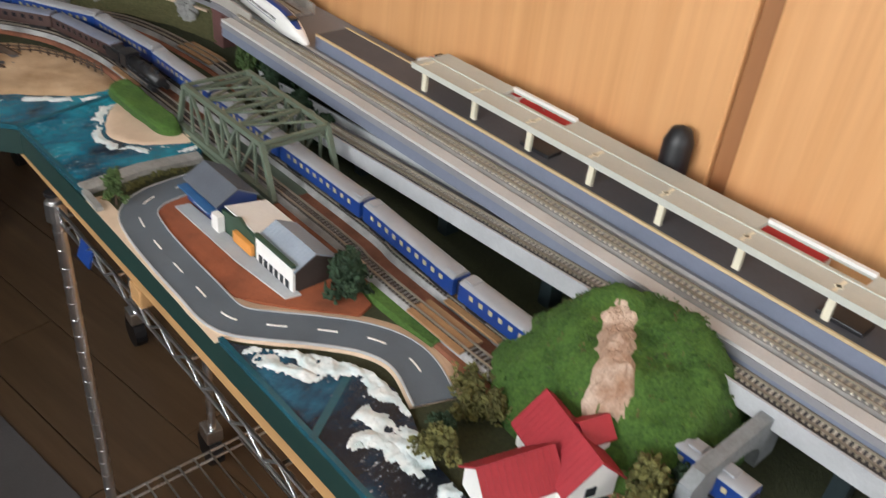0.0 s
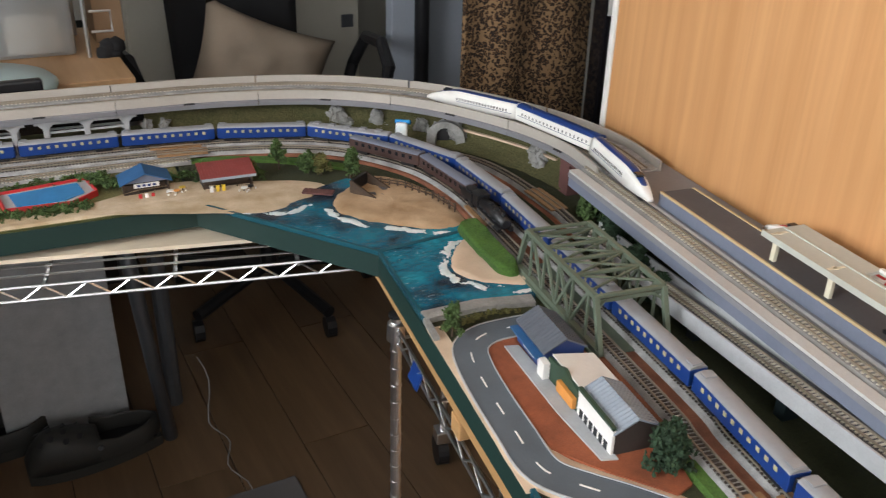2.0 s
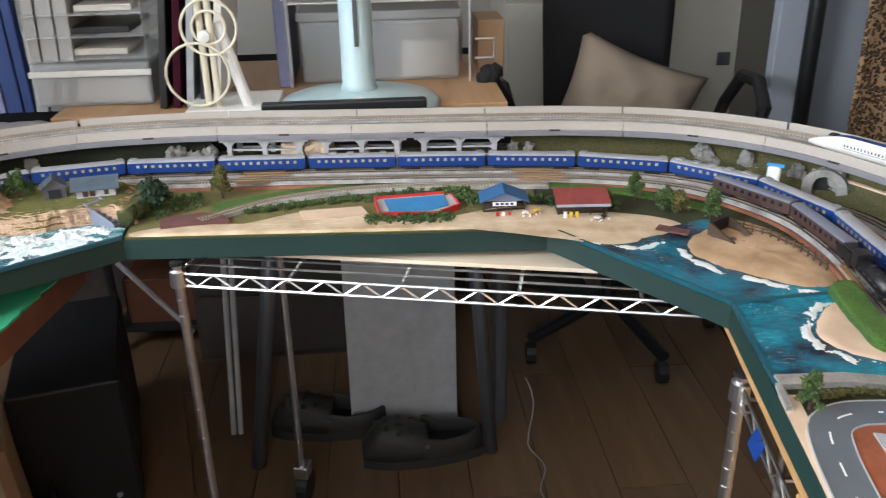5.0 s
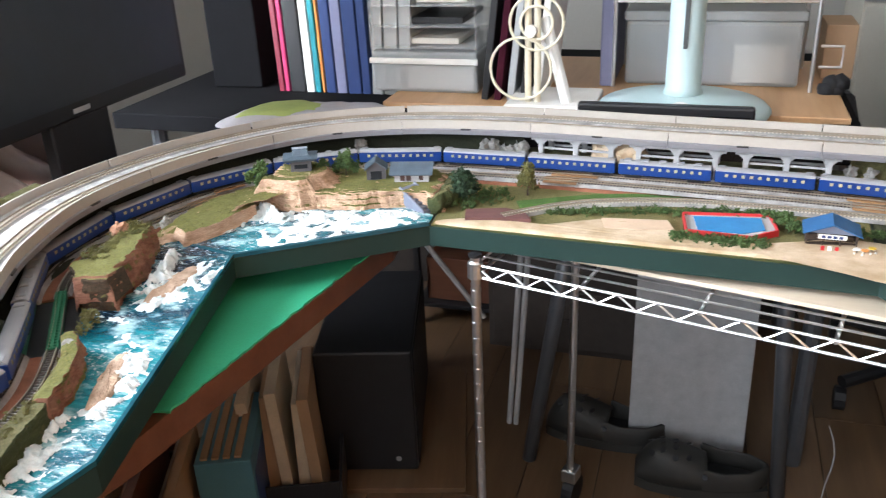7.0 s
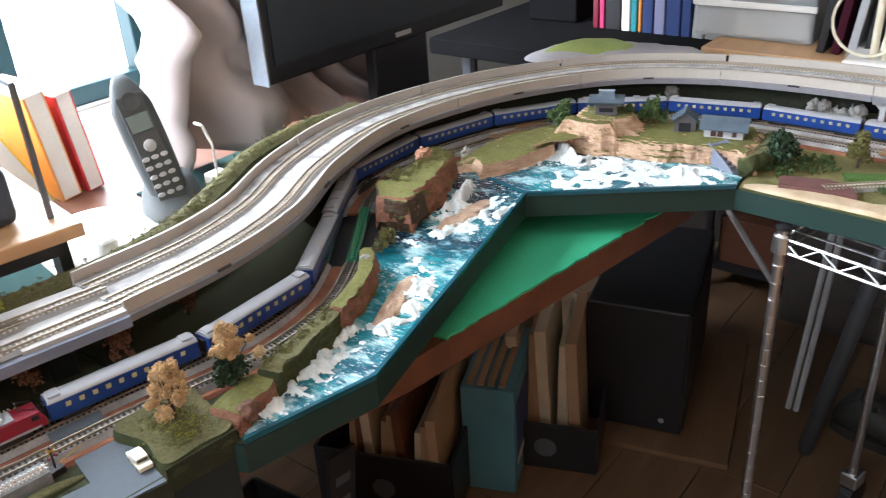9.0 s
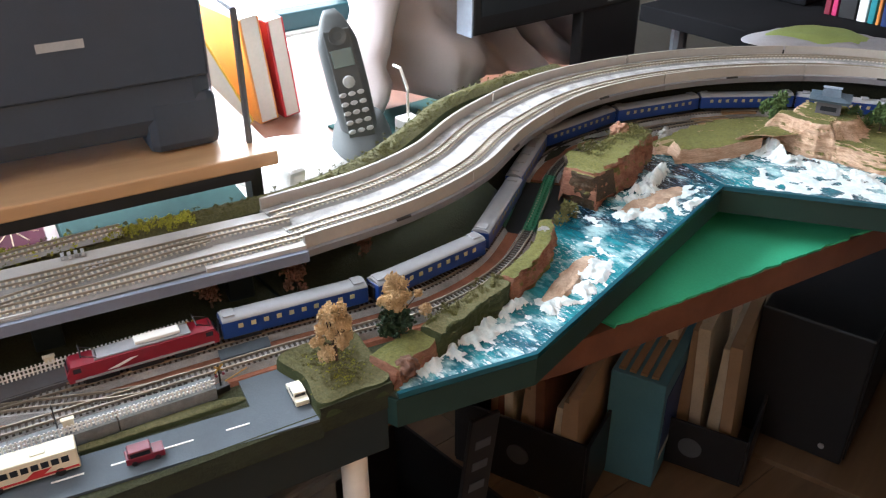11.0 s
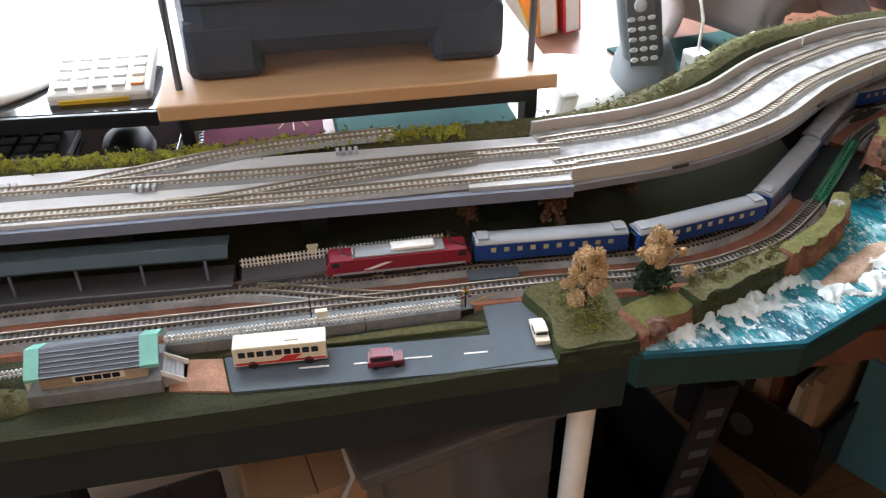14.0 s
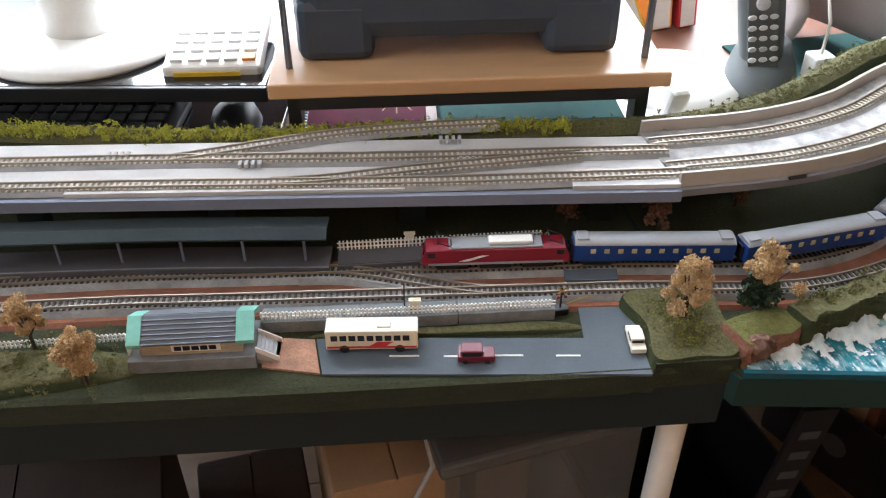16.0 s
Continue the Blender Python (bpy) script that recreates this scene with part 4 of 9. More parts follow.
# canopy with two slots
slots = [(0.295, 0.375), (0.01, 0.097)]
ys = [-0.55] + sorted(v for s in slots for v in s) + [0.475]
for a, b in zip(ys, ys[1:]):
    seg = [Vector(leg_pt(0.507, a)), Vector(leg_pt(0.507, b))]
    if (a, b) in slots:
        part("roof_panel", sweep(seg, rect(0.055, 0.084, 0, 0.003), zr), "pale_roof", rf)
        part("roof_panel", sweep(seg, rect(0.100, 0.104, 0, 0.003), zr), "pale_roof", rf)
        part("slot_frame", sweep(seg, rect(0.0985, 0.1025, 0.003, 0.006), zr), "white", rf)
    else:
        part("roof_panel", sweep(seg, rect(0.055, 0.079, 0, 0.003), zr), "pale_roof", rf)
        part("roof_panel", sweep(seg, rect(0.0794, 0.104, 0, 0.003), zr), "pale_roof", rf)
part("gutter", sweep(RR, rect(0.0535, 0.0555, -0.002, 0.004), zr), "pale_roof", rf)
part("ridge", sweep(RR, rect(0.0782, 0.0802, 0.003, 0.0042), zr), "pale_roof", rf)
for k in range(13):
    y = 0.455 - k * 0.074
    x = 0.507 + 0.155 * y
    bm = box(-0.0018, 0.0018, -0.003, 0.003, 0, 0.030)
    box(-0.010, 0.010, -0.0015, 0.0015, 0.026, 0.030, 0, bm)
    ps = part("post", bm, "cream", rf)
    ps.matrix_world = pose(x + 0.066, y, DECK + 0.0155, 0, 0, LEG)
    ps = part("lamp", box(-0.0015, 0.0015, -0.004, 0.004, -0.006, 0.0, 0.0005), "cream", rf)
    ps.matrix_world = pose(x + 0.061, y - 0.012, zr, 0, 0, LEG)
for y in (0.30, -0.0):
    s_ = solo("stair_well", box(-0.010, 0.010, -0.018, 0.018, 0, 0.004, 0.001), "black", "black stair opening on the station platform", "stairs", "stair wells")
    s_.matrix_world = pose(0.507 + 0.155 * y + 0.077, y, DECK + 0.0156, 0, 0, LEG)
# columns under the station deck
for k in range(6):
    y = 0.66 - k * 0.16
    c_ = solo("deck_column", box(-0.006, 0.006, -0.01, 0.01, 0, DECK - 0.006 - B, 0.001), "board_dark", "dark column under the station deck", "column", "deck columns")
    c_.matrix_world = pose(0.507 + 0.155 * y + 0.07, y, B, 0, 0, LEG)
# ramped third track in grey trough walls
TC = [Vector((0.578 + 0.155 * (y - 0.49), y)) for y in [0.70 - 0.05 * k for k in range(22)]]
rise_c = lambda u: 0.012 + 0.034 * min(1, u / 0.55)
tg = thing("ramp_viaduct", "single-track grey ramp with low side walls", "model viaduct")
part("trough", sweep(TC, rect(-0.018, 0.018, -0.008, 0.0), B, None, rise_c), "viaduct_side", tg)
for o in (-0.019, 0.016):
    part("side_wall", sweep(TC, rect(o, o + 0.0022, -0.008, 0.009), B, None, rise_c), "kerb", tg)
for k in range(7):
    y = 0.60 - 0.13 * k
    pc = part("column", box(-0.008, 0.008, -0.006, 0.006, 0, rise_c((0.70 - y) / 1.05) - 0.007), "board_dark", tg)
    pc.matrix_world = pose(0.578 + 0.155 * (y - 0.49), y, B, 0, 0, LEG)
track("track in the grey ramp", TC, B + 0.0001, "plat_dark", "sleeper_pale", 0.0125, 0.0047, "railway tracks", 0.003, rise_c)

# ---- truss bridge on the right leg ----
BR = pose(0.5135, 0.568, B + 0.006, 0, 0, LEG + 90)
br = thing("truss_bridge", "olive green double-track steel truss railway bridge", "model bridge", "", "", BR)
LB, WB, HB, T = 0.19, 0.074, 0.052, 0.0017


def bar(a, b, w=T, nm="truss_member"):
    a, b = Vector(a), Vector(b)
    bm = box(-w, w, -w, w, -(b - a).length / 2, (b - a).length / 2, 0.0003)
    bmesh.ops.transform(bm, matrix=Matrix.Translation((a + b) / 2) @ (b - a).to_track_quat("Z", "Y").to_matrix().to_4x4(), verts=bm.verts)
    return part(nm, bm, "bridge_green", br)


npan = 6
px = [-LB / 2 + LB * i / npan for i in range(npan + 1)]
for sy in (-WB / 2, WB / 2):
    bar((px[0], sy, 0.0), (px[-1], sy, 0.0), 0.0032, "bottom_chord")
    bar((px[1] - 0.012, sy, HB), (px[-2] + 0.012, sy, HB), 0.0026, "top_chord")
    bar((px[0], sy, 0), (px[1] - 0.012, sy, HB), 0.0026)
    bar((px[-1], sy, 0), (px[-2] + 0.012, sy, HB), 0.0026)
    for i in range(1, npan):
        bar((px[i], sy, 0), (px[i], sy, HB), 0.0014)
        j = i + 1 if i < npan / 2 else i - 1
        if 0 < j < npan:
            bar((px[i], sy, HB), (px[j], sy, 0), 0.0016)
for i in range(1, npan):
    x = px[i] + (-0.012 if i == 1 else 0.012 if i == npan - 1 else 0)
    bar((x, -WB / 2, HB), (x, WB / 2, HB), 0.0018, "cross_beam")
    if i < npan - 1:
        bar((px[i], -WB / 2, HB), (px[i + 1], WB / 2, HB), 0.0011, "brace")
        bar((px[i], WB / 2, HB), (px[i + 1], -WB / 2, HB), 0.0011, "brace")
for sx in (-1, 1):
    e = sx * (LB / 2 - LB / npan + 0.010)
    bar((e, -WB / 2, HB - 0.006), (e, WB / 2, HB - 0.006), 0.0022, "portal_beam")
    for sy in (-1, 1):
        bar((e + sx * 0.004, sy * WB / 2, HB - 0.014), (e + sx * 0.002, sy * (WB / 2 - 0.012), HB - 0.004), 0.0012, "portal_brace")
part("floor_plate", box(-LB / 2, LB / 2, -WB / 2 - 0.006, WB / 2 + 0.006, -0.005, -0.002), "bridge_green", br)

# ---- trains ----
def side_rows(n, x0, x1, w, z, h, y, me_name, mt, ob, nm="window"):
    me = None
    for i in range(n):
        x = x0 + (x1 - x0) * i / (n - 1)
        for s in (-1, 1):
            if me is None:
                o = part(nm, box(-w / 2, w / 2, -0.0004, 0.0004, 0, h), mt, ob)
                me = o.data
                o.matrix_local = pose(x, s * y, z)
            else:
                instance(nm, me, ob, pose(x, s * y, z))


def coach(label, roof="plain"):
    ob = thing("passenger_coach", label, "model coach", "blue coaches")
    L, W, H = 0.131, 0.0185, 0.0165
    part("body", box(-L / 2, L / 2, -W / 2, W / 2, 0.0055, 0.0055 + H, 0.0008), "train_blue", ob)
    prof = [(W / 2 * math.cos(math.pi * k / 12) * 1.01, 0.0055 + H - 0.0004 + 0.0036 * math.sin(math.pi * k / 12)) for k in range(13)]
    part("roof", extrude_profile(prof, -L / 2 + 0.0006, L / 2 - 0.0006), "roof_silver", ob, "silver grey rounded roof")
    if roof == "vents":
        for k in range(5):
            part("roof_unit", box(-0.052 + k * 0.025, -0.042 + k * 0.025, -0.005, 0.005, 0.0247, 0.027, 0.0008), "roof_silver", ob)
    else:
        for x in (-0.058, 0.058):
            part("roof_unit", box(x - 0.005, x + 0.005, -0.006, 0.006, 0.0248, 0.0262, 0.0006), "roof_silver", ob)
    side_rows(10, -0.050, 0.050, 0.0042, 0.0140, 0.0042, W / 2, "w", "lit_pane", ob)
    part("underframe", box(-L / 2 + 0.004, L / 2 - 0.004, -0.006, 0.006, 0.003, 0.0058), "black", ob)
    for x in (-0.045, 0.045):
        bg = part("bogie", box(x - 0.012, x + 0.012, -0.0075, 0.0075, 0.0005, 0.0045, 0.0006), "black", ob)
    for x in (-L / 2, L / 2):
        part("gangway", box(x - 0.0018, x + 0.0018, -0.004, 0.004, 0.006, 0.019), "black", ob)
    return ob


def loco(label):
    ob = thing("electric_locomotive", label, "model locomotive")
    L, W = 0.118, 0.0185
    bm = extrude_profile([(-L / 2, 0.006), (L / 2, 0.006), (L / 2 + 0.001, 0.013), (L / 2 - 0.003, 0.0205), (-L / 2 + 0.003, 0.0205), (-L / 2 - 0.001, 0.013)], -W / 2, W / 2, None, pose(0, 0, 0, 0, 0, 90))
    part("body", bm, "loco_red", ob)
    part("roof", box(-0.038, 0.038, -0.0075, 0.0075, 0.0205, 0.0222, 0.0006), "roof_silver", ob)
    part("roof_cover", box(-0.030, 0.006, -0.005, 0.005, 0.0222, 0.0255, 0.001), "white", ob, "white roof cover")
    for x in (-0.046, 0.044):
        bm = wire([(x - 0.008, -0.007, 0.023), (x + 0.003, -0.007, 0.0275), (x + 0.003, 0.007, 0.0275), (x - 0.008, 0.007, 0.023)], 0.0005)
        wire([(x - 0.008, -0.004, 0.0225), (x - 0.008, 0.004, 0.0225)], 0.0005, 6, bm)
        wire([(x + 0.003, -0.009, 0.028), (x + 0.003, 0.009, 0.028)], 0.0006, 6, bm)
        part("pantograph", bm, "black", ob)
    for x in (-0.052, 0.052):
        for s in (-1, 1):
            part("cab_window", box(x - 0.003, x + 0.003, s * W / 2 - 0.0003, s * W / 2 + 0.0003, 0.0145, 0.0185), "dark_glass", ob)
        e = math.copysign(L / 2 - 0.0005, x)
        part("windscreen", box(e - 0.0006, e + 0.0006, -0.0065, 0.0065, 0.0145, 0.0185), "dark_glass", ob)
    for s in (-1, 1):
        part("emblem", extrude_profile([(-0.030, 0.010), (-0.022, 0.010), (-0.006, 0.0155), (-0.012, 0.0155)], s * W / 2 - 0.0004, s * W / 2 + 0.0004, None, pose(0, 0, 0, 0, 0, 90)), "white", ob)
        part("skirt", box(-L / 2 + 0.004, L / 2 - 0.004, s * W / 2 - 0.0006, s * W / 2 + 0.0004, 0.0065, 0.0085), "roof_silver", ob)
    for x in (-0.035, 0.0, 0.035):
        part("bogie", box(x - 0.013, x + 0.013, -0.0075, 0.0075, 0.0005, 0.0062, 0.0006), "black", ob)
    return ob


def set_on(ob, path, s, half, z, flip=False):
    a, _ = along(path, s - half)
    b, _ = along(path, s + half)
    mid = (a + b) / 2
    m = pose(mid.x, mid.y, z, 0, 0, math.degrees(math.atan2(b.y - a.y, b.x - a.x)) + (180 if flip else 0))
    return m


RAIL = B + 0.0112
LBT = length_of(TB)
# the blue train stands on the outer track
s_l = nearest(TB, -0.632, 0.215)
lc = loco("red electric locomotive with a white roof cover, on the outer track")
lc.matrix_world = set_on(lc, TB, s_l, 0.04, RAIL)
s = s_l - 0.059 - 0.070
first = coach("blue passenger coach with a silver roof and lit windows")
first.matrix_world = set_on(first, TB, s, 0.045, RAIL)
vent = coach("blue passenger coach with vent boxes on its silver roof", "vents")
count = int((s - 0.66) / 0.1365)
for k in range(1, count + 1):
    s -= 0.1365
    if k == 3:
        vent.matrix_world = set_on(vent, TB, s, 0.045, RAIL)
        continue
    copy_thing(vent if k % 4 == 3 else first, set_on(first, TB, s, 0.045, RAIL))


def bullet_nose(L, W, H, base, mt, ob, flip=1):
    """A car body with a long wedge nose towards +x."""
    out = bmesh.new()
    rows = []
    n = 18
    for i in range(n + 1):
        u = i / n
        x = -L / 2 + L * u
        t = max(0.0, (u - 0.60) / 0.40)
        h = H * (1 - 0.80 * t ** 1.7)
        w = W * (1 - 0.72 * t ** 2.6)
        ring = []
        for k in range(11):
            a = math.pi * k / 10
            ring.append(out.verts.new((x, math.copysign(abs(math.cos(a)) ** 0.45, math.cos(a)) * w / 2, base + h * abs(math.sin(a)) ** 0.55)))
        rows.append(ring)
    for a, b in zip(rows, rows[1:]):
        for k in range(10):
            out.faces.new((a[k], a[k + 1], b[k + 1], b[k]))
        out.faces.new((a[0], b[0], b[10], a[10]))
    out.faces.new(rows[0])
    out.faces.new(rows[-1])
    if flip < 0:
        bmesh.ops.transform(out, matrix=pose(0, 0, 0, 0, 0, 180), verts=out.verts)
    return out


def bullet_car(label, top, side, nose=0, group="high-speed train"):
    ob = thing("high_speed_train_car", label, "model train car", group)
    L, W, H = 0.163, 0.0215, 0.0225
    if nose:
        part("body", bullet_nose(L, W, H, 0.003, side, ob, nose), side, ob, "", True)
        bm = bullet_nose(L * 0.985, W * 0.80, H + 0.0007, 0.003, top, ob, nose)
        part("roof", bm, top, ob, "", True)
        x = nose * 0.044
        part("windscreen", box(x - 0.006, x + 0.006, -0.005, 0.005, 0.0205, 0.0237, 0.001), "dark_glass", ob)
    else:
        part("body", box(-L / 2, L / 2, -W / 2, W / 2, 0.003, 0.022, 0.002), side, ob)
        prof = [(W * 0.46 * math.cos(math.pi * k / 12), 0.0205 + 0.0055 * math.sin(math.pi * k / 12)) for k in range(13)]
        part("roof", extrude_profile(prof, -L / 2, L / 2), top, ob)
        part("pantograph", wire([(0.05, -0.006, 0.026), (0.06, 0, 0.029), (0.05, 0.006, 0.026)], 0.0007), "rail", ob)
    side_rows(18, -0.066 if nose >= 0 else -0.020, 0.020 if nose > 0 else 0.066, 0.0019, 0.0128, 0.0034, W / 2 - 0.0001, "w", "dark_glass", ob)
    part("stripe", box(-L / 2 + (0.006 if nose >= 0 else 0.06), L / 2 - (0.06 if nose > 0 else 0.006), -W / 2 - 0.0002, W / 2 + 0.0002, 0.0105, 0.0113), "blue_grey", ob)
    part("bogie_skirt", box(-L / 2 + 0.012, L / 2 - 0.020, -0.007, 0.007, 0.0, 0.0034), "black", ob)
    return ob


# high-speed set leaving the station for the viaduct's bend
run = spline([*[tuple(p) for p in offset(RS, 0.028)][:-1], *[tuple(p) for p in offset(VF, 0.0235)][8:120:12]], 0.004)
zt = DECK + 0.0065
s0 = nearest(run, 0.595, 1.095)
for k, (nose, sh) in enumerate(((1, -0.0815), (0, -0.2465), (-1, -0.4115))):
    car = bullet_car("white high-speed train car with a blue roof on the bend", "train_blue", "white", nose)
    car.matrix_world = set_on(car, run, s0 + sh, 0.055, zt)
# red and white set under the canopy on the back track
back = spline([tuple(p) for p in offset(RS, 0.119)], 0.004)
tail = min(range(len(back)), key=lambda i: abs(back[i].y + 0.05))
s0 = length_of(back[:tail + 1])
for k, (nose, sh) in enumerate(((0, 0.0815), (0, 0.2465), (1, 0.4115))):
    car = bullet_car("red and white high-speed train car under the canopy", "red", "white", nose, "red train")
    car.matrix_world = set_on(car, back, s0 + sh + 0.085, 0.055, zt)

# dark freight wagons on the inner track in the right bend
def wagon(label):
    ob = thing("freight_wagon", label, "model wagon", "brown coaches")
    part("body", box(-0.062, 0.062, -0.009, 0.009, 0.005, 0.021, 0.001), "brown_train", ob)
    prof = [(0.0092 * math.cos(math.pi * k / 10), 0.0206 + 0.0028 * math.sin(math.pi * k / 10)) for k in range(11)]
    part("roof", extrude_profile(prof, -0.061, 0.061), "blue_grey", ob)
    side_rows(9, -0.048, 0.048, 0.005, 0.0125, 0.005, 0.009, "w", "dark_glass", ob)
    for x in (-0.042, 0.042):
        part("bogie", box(x - 0.012, x + 0.012, -0.0075, 0.0075, 0.0005, 0.005), "black", ob)
    return ob


i_w = min(range(len(TA)), key=lambda i: (TA[i] - Vector((0.463, 1.08))).length)
s = length_of(TA[:i_w + 1])
wg = wagon("dark brown old coach at rest on the inner track")
wg.matrix_world = set_on(wg, TA, s - 0.062, 0.04, RAIL)
for k in range(1, 2):
    copy_thing(wg, set_on(wg, TA, s - 0.062 - 0.129 * k, 0.04, RAIL))

def steam_loco(m):
    ob = thing("steam_locomotive", "black steam locomotive with tender ahead of the brown coaches", "model locomotive", "", "", m)
    part("boiler", tube((-0.018, 0, 0.0155), (0.050, 0, 0.0155), 0.0068, None, 20), "black", ob, "", True)
    part("smokebox_door", lathe([(0.0066, 0), (0.005, 0.0012), (0.0, 0.0018)], 18, None, pose(0.050, 0, 0.0155, 0, 90, 0)), "black", ob)
    part("cab", box(-0.034, -0.018, -0.0088, 0.0088, 0.008, 0.0240, 0.0008), "black", ob)
    part("cab_roof", extrude_profile([(0.0095 * math.cos(math.pi * k / 10), 0.0238 + 0.0028 * math.sin(math.pi * k / 10)) for k in range(11)], -0.0355, -0.0165), "black", ob)
    for x, h in ((0.042, 0.0275), (0.022, 0.0245), (0.004, 0.0240)):
        part("chimney" if x > 0.04 else "dome", tube((x, 0, 0.0205), (x, 0, h), 0.0024 if x > 0.04 else 0.0036, None, 12), "black", ob)
    part("running_board", box(-0.034, 0.052, -0.0090, 0.0090, 0.0098, 0.0108), "black", ob)
    for sy in (-1, 1):
        for k in range(4):
            part("wheel", tube((-0.016 + k * 0.0145, sy * 0.0050, 0.0062), (-0.016 + k * 0.0145, sy * 0.0066, 0.0062), 0.0060, None, 16), "steel_dark", ob)
        part("cylinder", tube((0.036, sy * 0.0078, 0.0065), (0.049, sy * 0.0078, 0.0065), 0.0030, None, 12), "black", ob)
        part("coupling_rod", box(-0.016, 0.036, sy * 0.0073 - 0.0004, sy * 0.0073 + 0.0004, 0.0058, 0.0070), "rail", ob)
    part("tender", box(-0.074, -0.038, -0.0086, 0.0086, 0.0065, 0.0185, 0.0008), "black", ob)
    part("coal", box(-0.066, -0.042, -0.0065, 0.0065, 0.0185, 0.0205, 0.0009), "fabric_black", ob)
    for x in (-0.067, -0.045):
        part("tender_bogie", box(x - 0.008, x + 0.008, -0.007, 0.007, 0.0005, 0.0066, 0.0006), "black", ob)
    return ob


lead_m = set_on(None, TA, s - 0.062 - 0.129 - 0.125, 0.04, RAIL, True)
steam_loco(lead_m)

# ---- left leg: high-level tracks ----
def deck_pt(o, y):
    return Vector((-0.7125 + 0.1976 * y - o, y))


LD = [deck_pt(0, y) for y in (0.372, 0.25, 0.1, -0.1, -0.38)]
ld = thing("junction_deck", "grey deck with the junction tracks of the high line", "model viaduct")
part("deck", sweep(LD, rect(0.0, 0.090, -0.006, 0.0), DECK), "viaduct_side", ld)
part("edge_beam", sweep(LD, rect(-0.003, 0.002, -0.009, 0.001), DECK), "blue_grey", ld)
for a, b in ((0.372, 0.285), (0.15, -0.12)):
    part("walkway", sweep([deck_pt(0, a), deck_pt(0, b)], rect(0.003, 0.013, 0.0005, 0.0045), DECK), "slab", ld)
part("slab", sweep([deck_pt(0, 0.37), deck_pt(0, -0.38)], rect(0.014, 0.088, 0.0, 0.0015), DECK), "slab", ld)
T1 = spline([(-0.657, 0.385), (-0.664, 0.34), (-0.694, 0.16), (-0.734, -0.035), (-0.762, -0.18), (-0.80, -0.38)])
T2 = spline([(-0.696, 0.385), (-0.704, 0.34), (-0.735, 0.162), (-0.776, -0.037), (-0.803, -0.18), (-0.842, -0.38)])
BRN = spline([(-0.775, -0.035), (-0.780, 0.02), (-0.787, 0.10), (-0.784, 0.18), (-0.775, 0.255)])
XO = spline([(-0.718, 0.045), (-0.713, 0.09), (-0.712, 0.16), (-0.708, 0.24), (-0.704, 0.31)])
for pth, lab in ((T1, "front high-level track with pale sleepers"), (T2, "back high-level track with pale sleepers"), (BRN, "branch track that leaves the high line"), (XO, "crossover between the high-level tracks")):
    track(lab, pth, DECK + 0.0016 + (0.0004 if pth in (BRN, XO) else 0), "slab_bed", "sleeper_pale", 0.0105 if pth is not XO else 0.008, 0.005, "high-level tracks", 0.003)
for x, y in ((-0.752, 0.03), (-0.755, 0.205), (-0.792, -0.08), (-0.722, 0.215)):
    ob = thing("point_motor", "small grey ribbed point motor beside the track", "point motor", "point motors", "", pose(x, y, DECK + 0.003, 0, 0, -11))
    for k in range(4):
        part("rib", box(-0.004, 0.004, -0.010 + k * 0.0055, -0.007 + k * 0.0055, 0, 0.004, 0.0004), "kerb", ob)
# turf bank behind the high line
GB = spline([(-0.93, -0.38), (-0.843, -0.10), (-0.807, 0.05), (-0.785, 0.2), (-0.757, 0.35), (-0.752, 0.44), (-0.772, 0.53), (-0.815, 0.62), (-0.855, 0.70), (-0.872, 0.80), (-0.868, 0.92)])
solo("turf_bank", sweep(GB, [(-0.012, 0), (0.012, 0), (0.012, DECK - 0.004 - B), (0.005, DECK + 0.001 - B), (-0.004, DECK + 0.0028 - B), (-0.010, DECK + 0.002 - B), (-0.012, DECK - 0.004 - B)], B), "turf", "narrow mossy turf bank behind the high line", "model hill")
tagged(solo("grass_tufts", tufts(part_of(GB, 0.05, 0.72), 0.012, DECK + 0.0025, 0.0034, 900, 11), "flower", "yellow green grass tufts along the turf bank", "grass", "", "stuff"))
tagged(solo("moss_tufts", tufts(part_of(GB, 0.05, 1.30), 0.014, DECK + 0.0020, 0.0024, 900, 12), "leaf_olive", "olive moss tufts along the turf bank", "grass", "", "stuff"))
# dark supports below the deck
for k in range(5):
    y = 0.33 - k * 0.165
    c_ = solo("deck_column", box(-0.008, 0.008, -0.012, 0.012, 0, DECK - 0.009 - B, 0.001), "board_dark", "dark column under the junction deck", "column", "junction deck columns")
    c_.matrix_world = pose(deck_pt(0.055, y).x, y, B, 0, 0, -11)

# ---- left leg: country station ----
SEA = []


def block(name, poly, z0, z1, mt, label, cat, kind="", group=""):
    if name == "sea_water":
        SEA.append(poly)
    return solo(name, prism(poly, z0, z1), mt, label, cat, group, kind)


block("road", [(-0.556, 0.064), (-0.503, 0.296), (-0.545, 0.303), (-0.583, 0.312), (-0.591, 0.270), (-0.550, 0.261), (-0.577, 0.143), (-0.594, 0.064)], B, B + 0.0022, "asphalt_dark", "slate grey model road by the station", "road", "structure")
for x, y, l in ((-0.561, 0.125, 0.022), (-0.552, 0.163, 0.02), (-0.5445, 0.20, 0.022), (-0.5345, 0.243, 0.018)):
    ob = solo("road_marking", box(-l / 2, l / 2, -0.0007, 0.0007, 0.0022, 0.0027), "white", "white dash painted on the station road", "road marking", "road markings")
    ob.matrix_world = pose(x, y, B, 0, 0, 90 + LEG - 4)
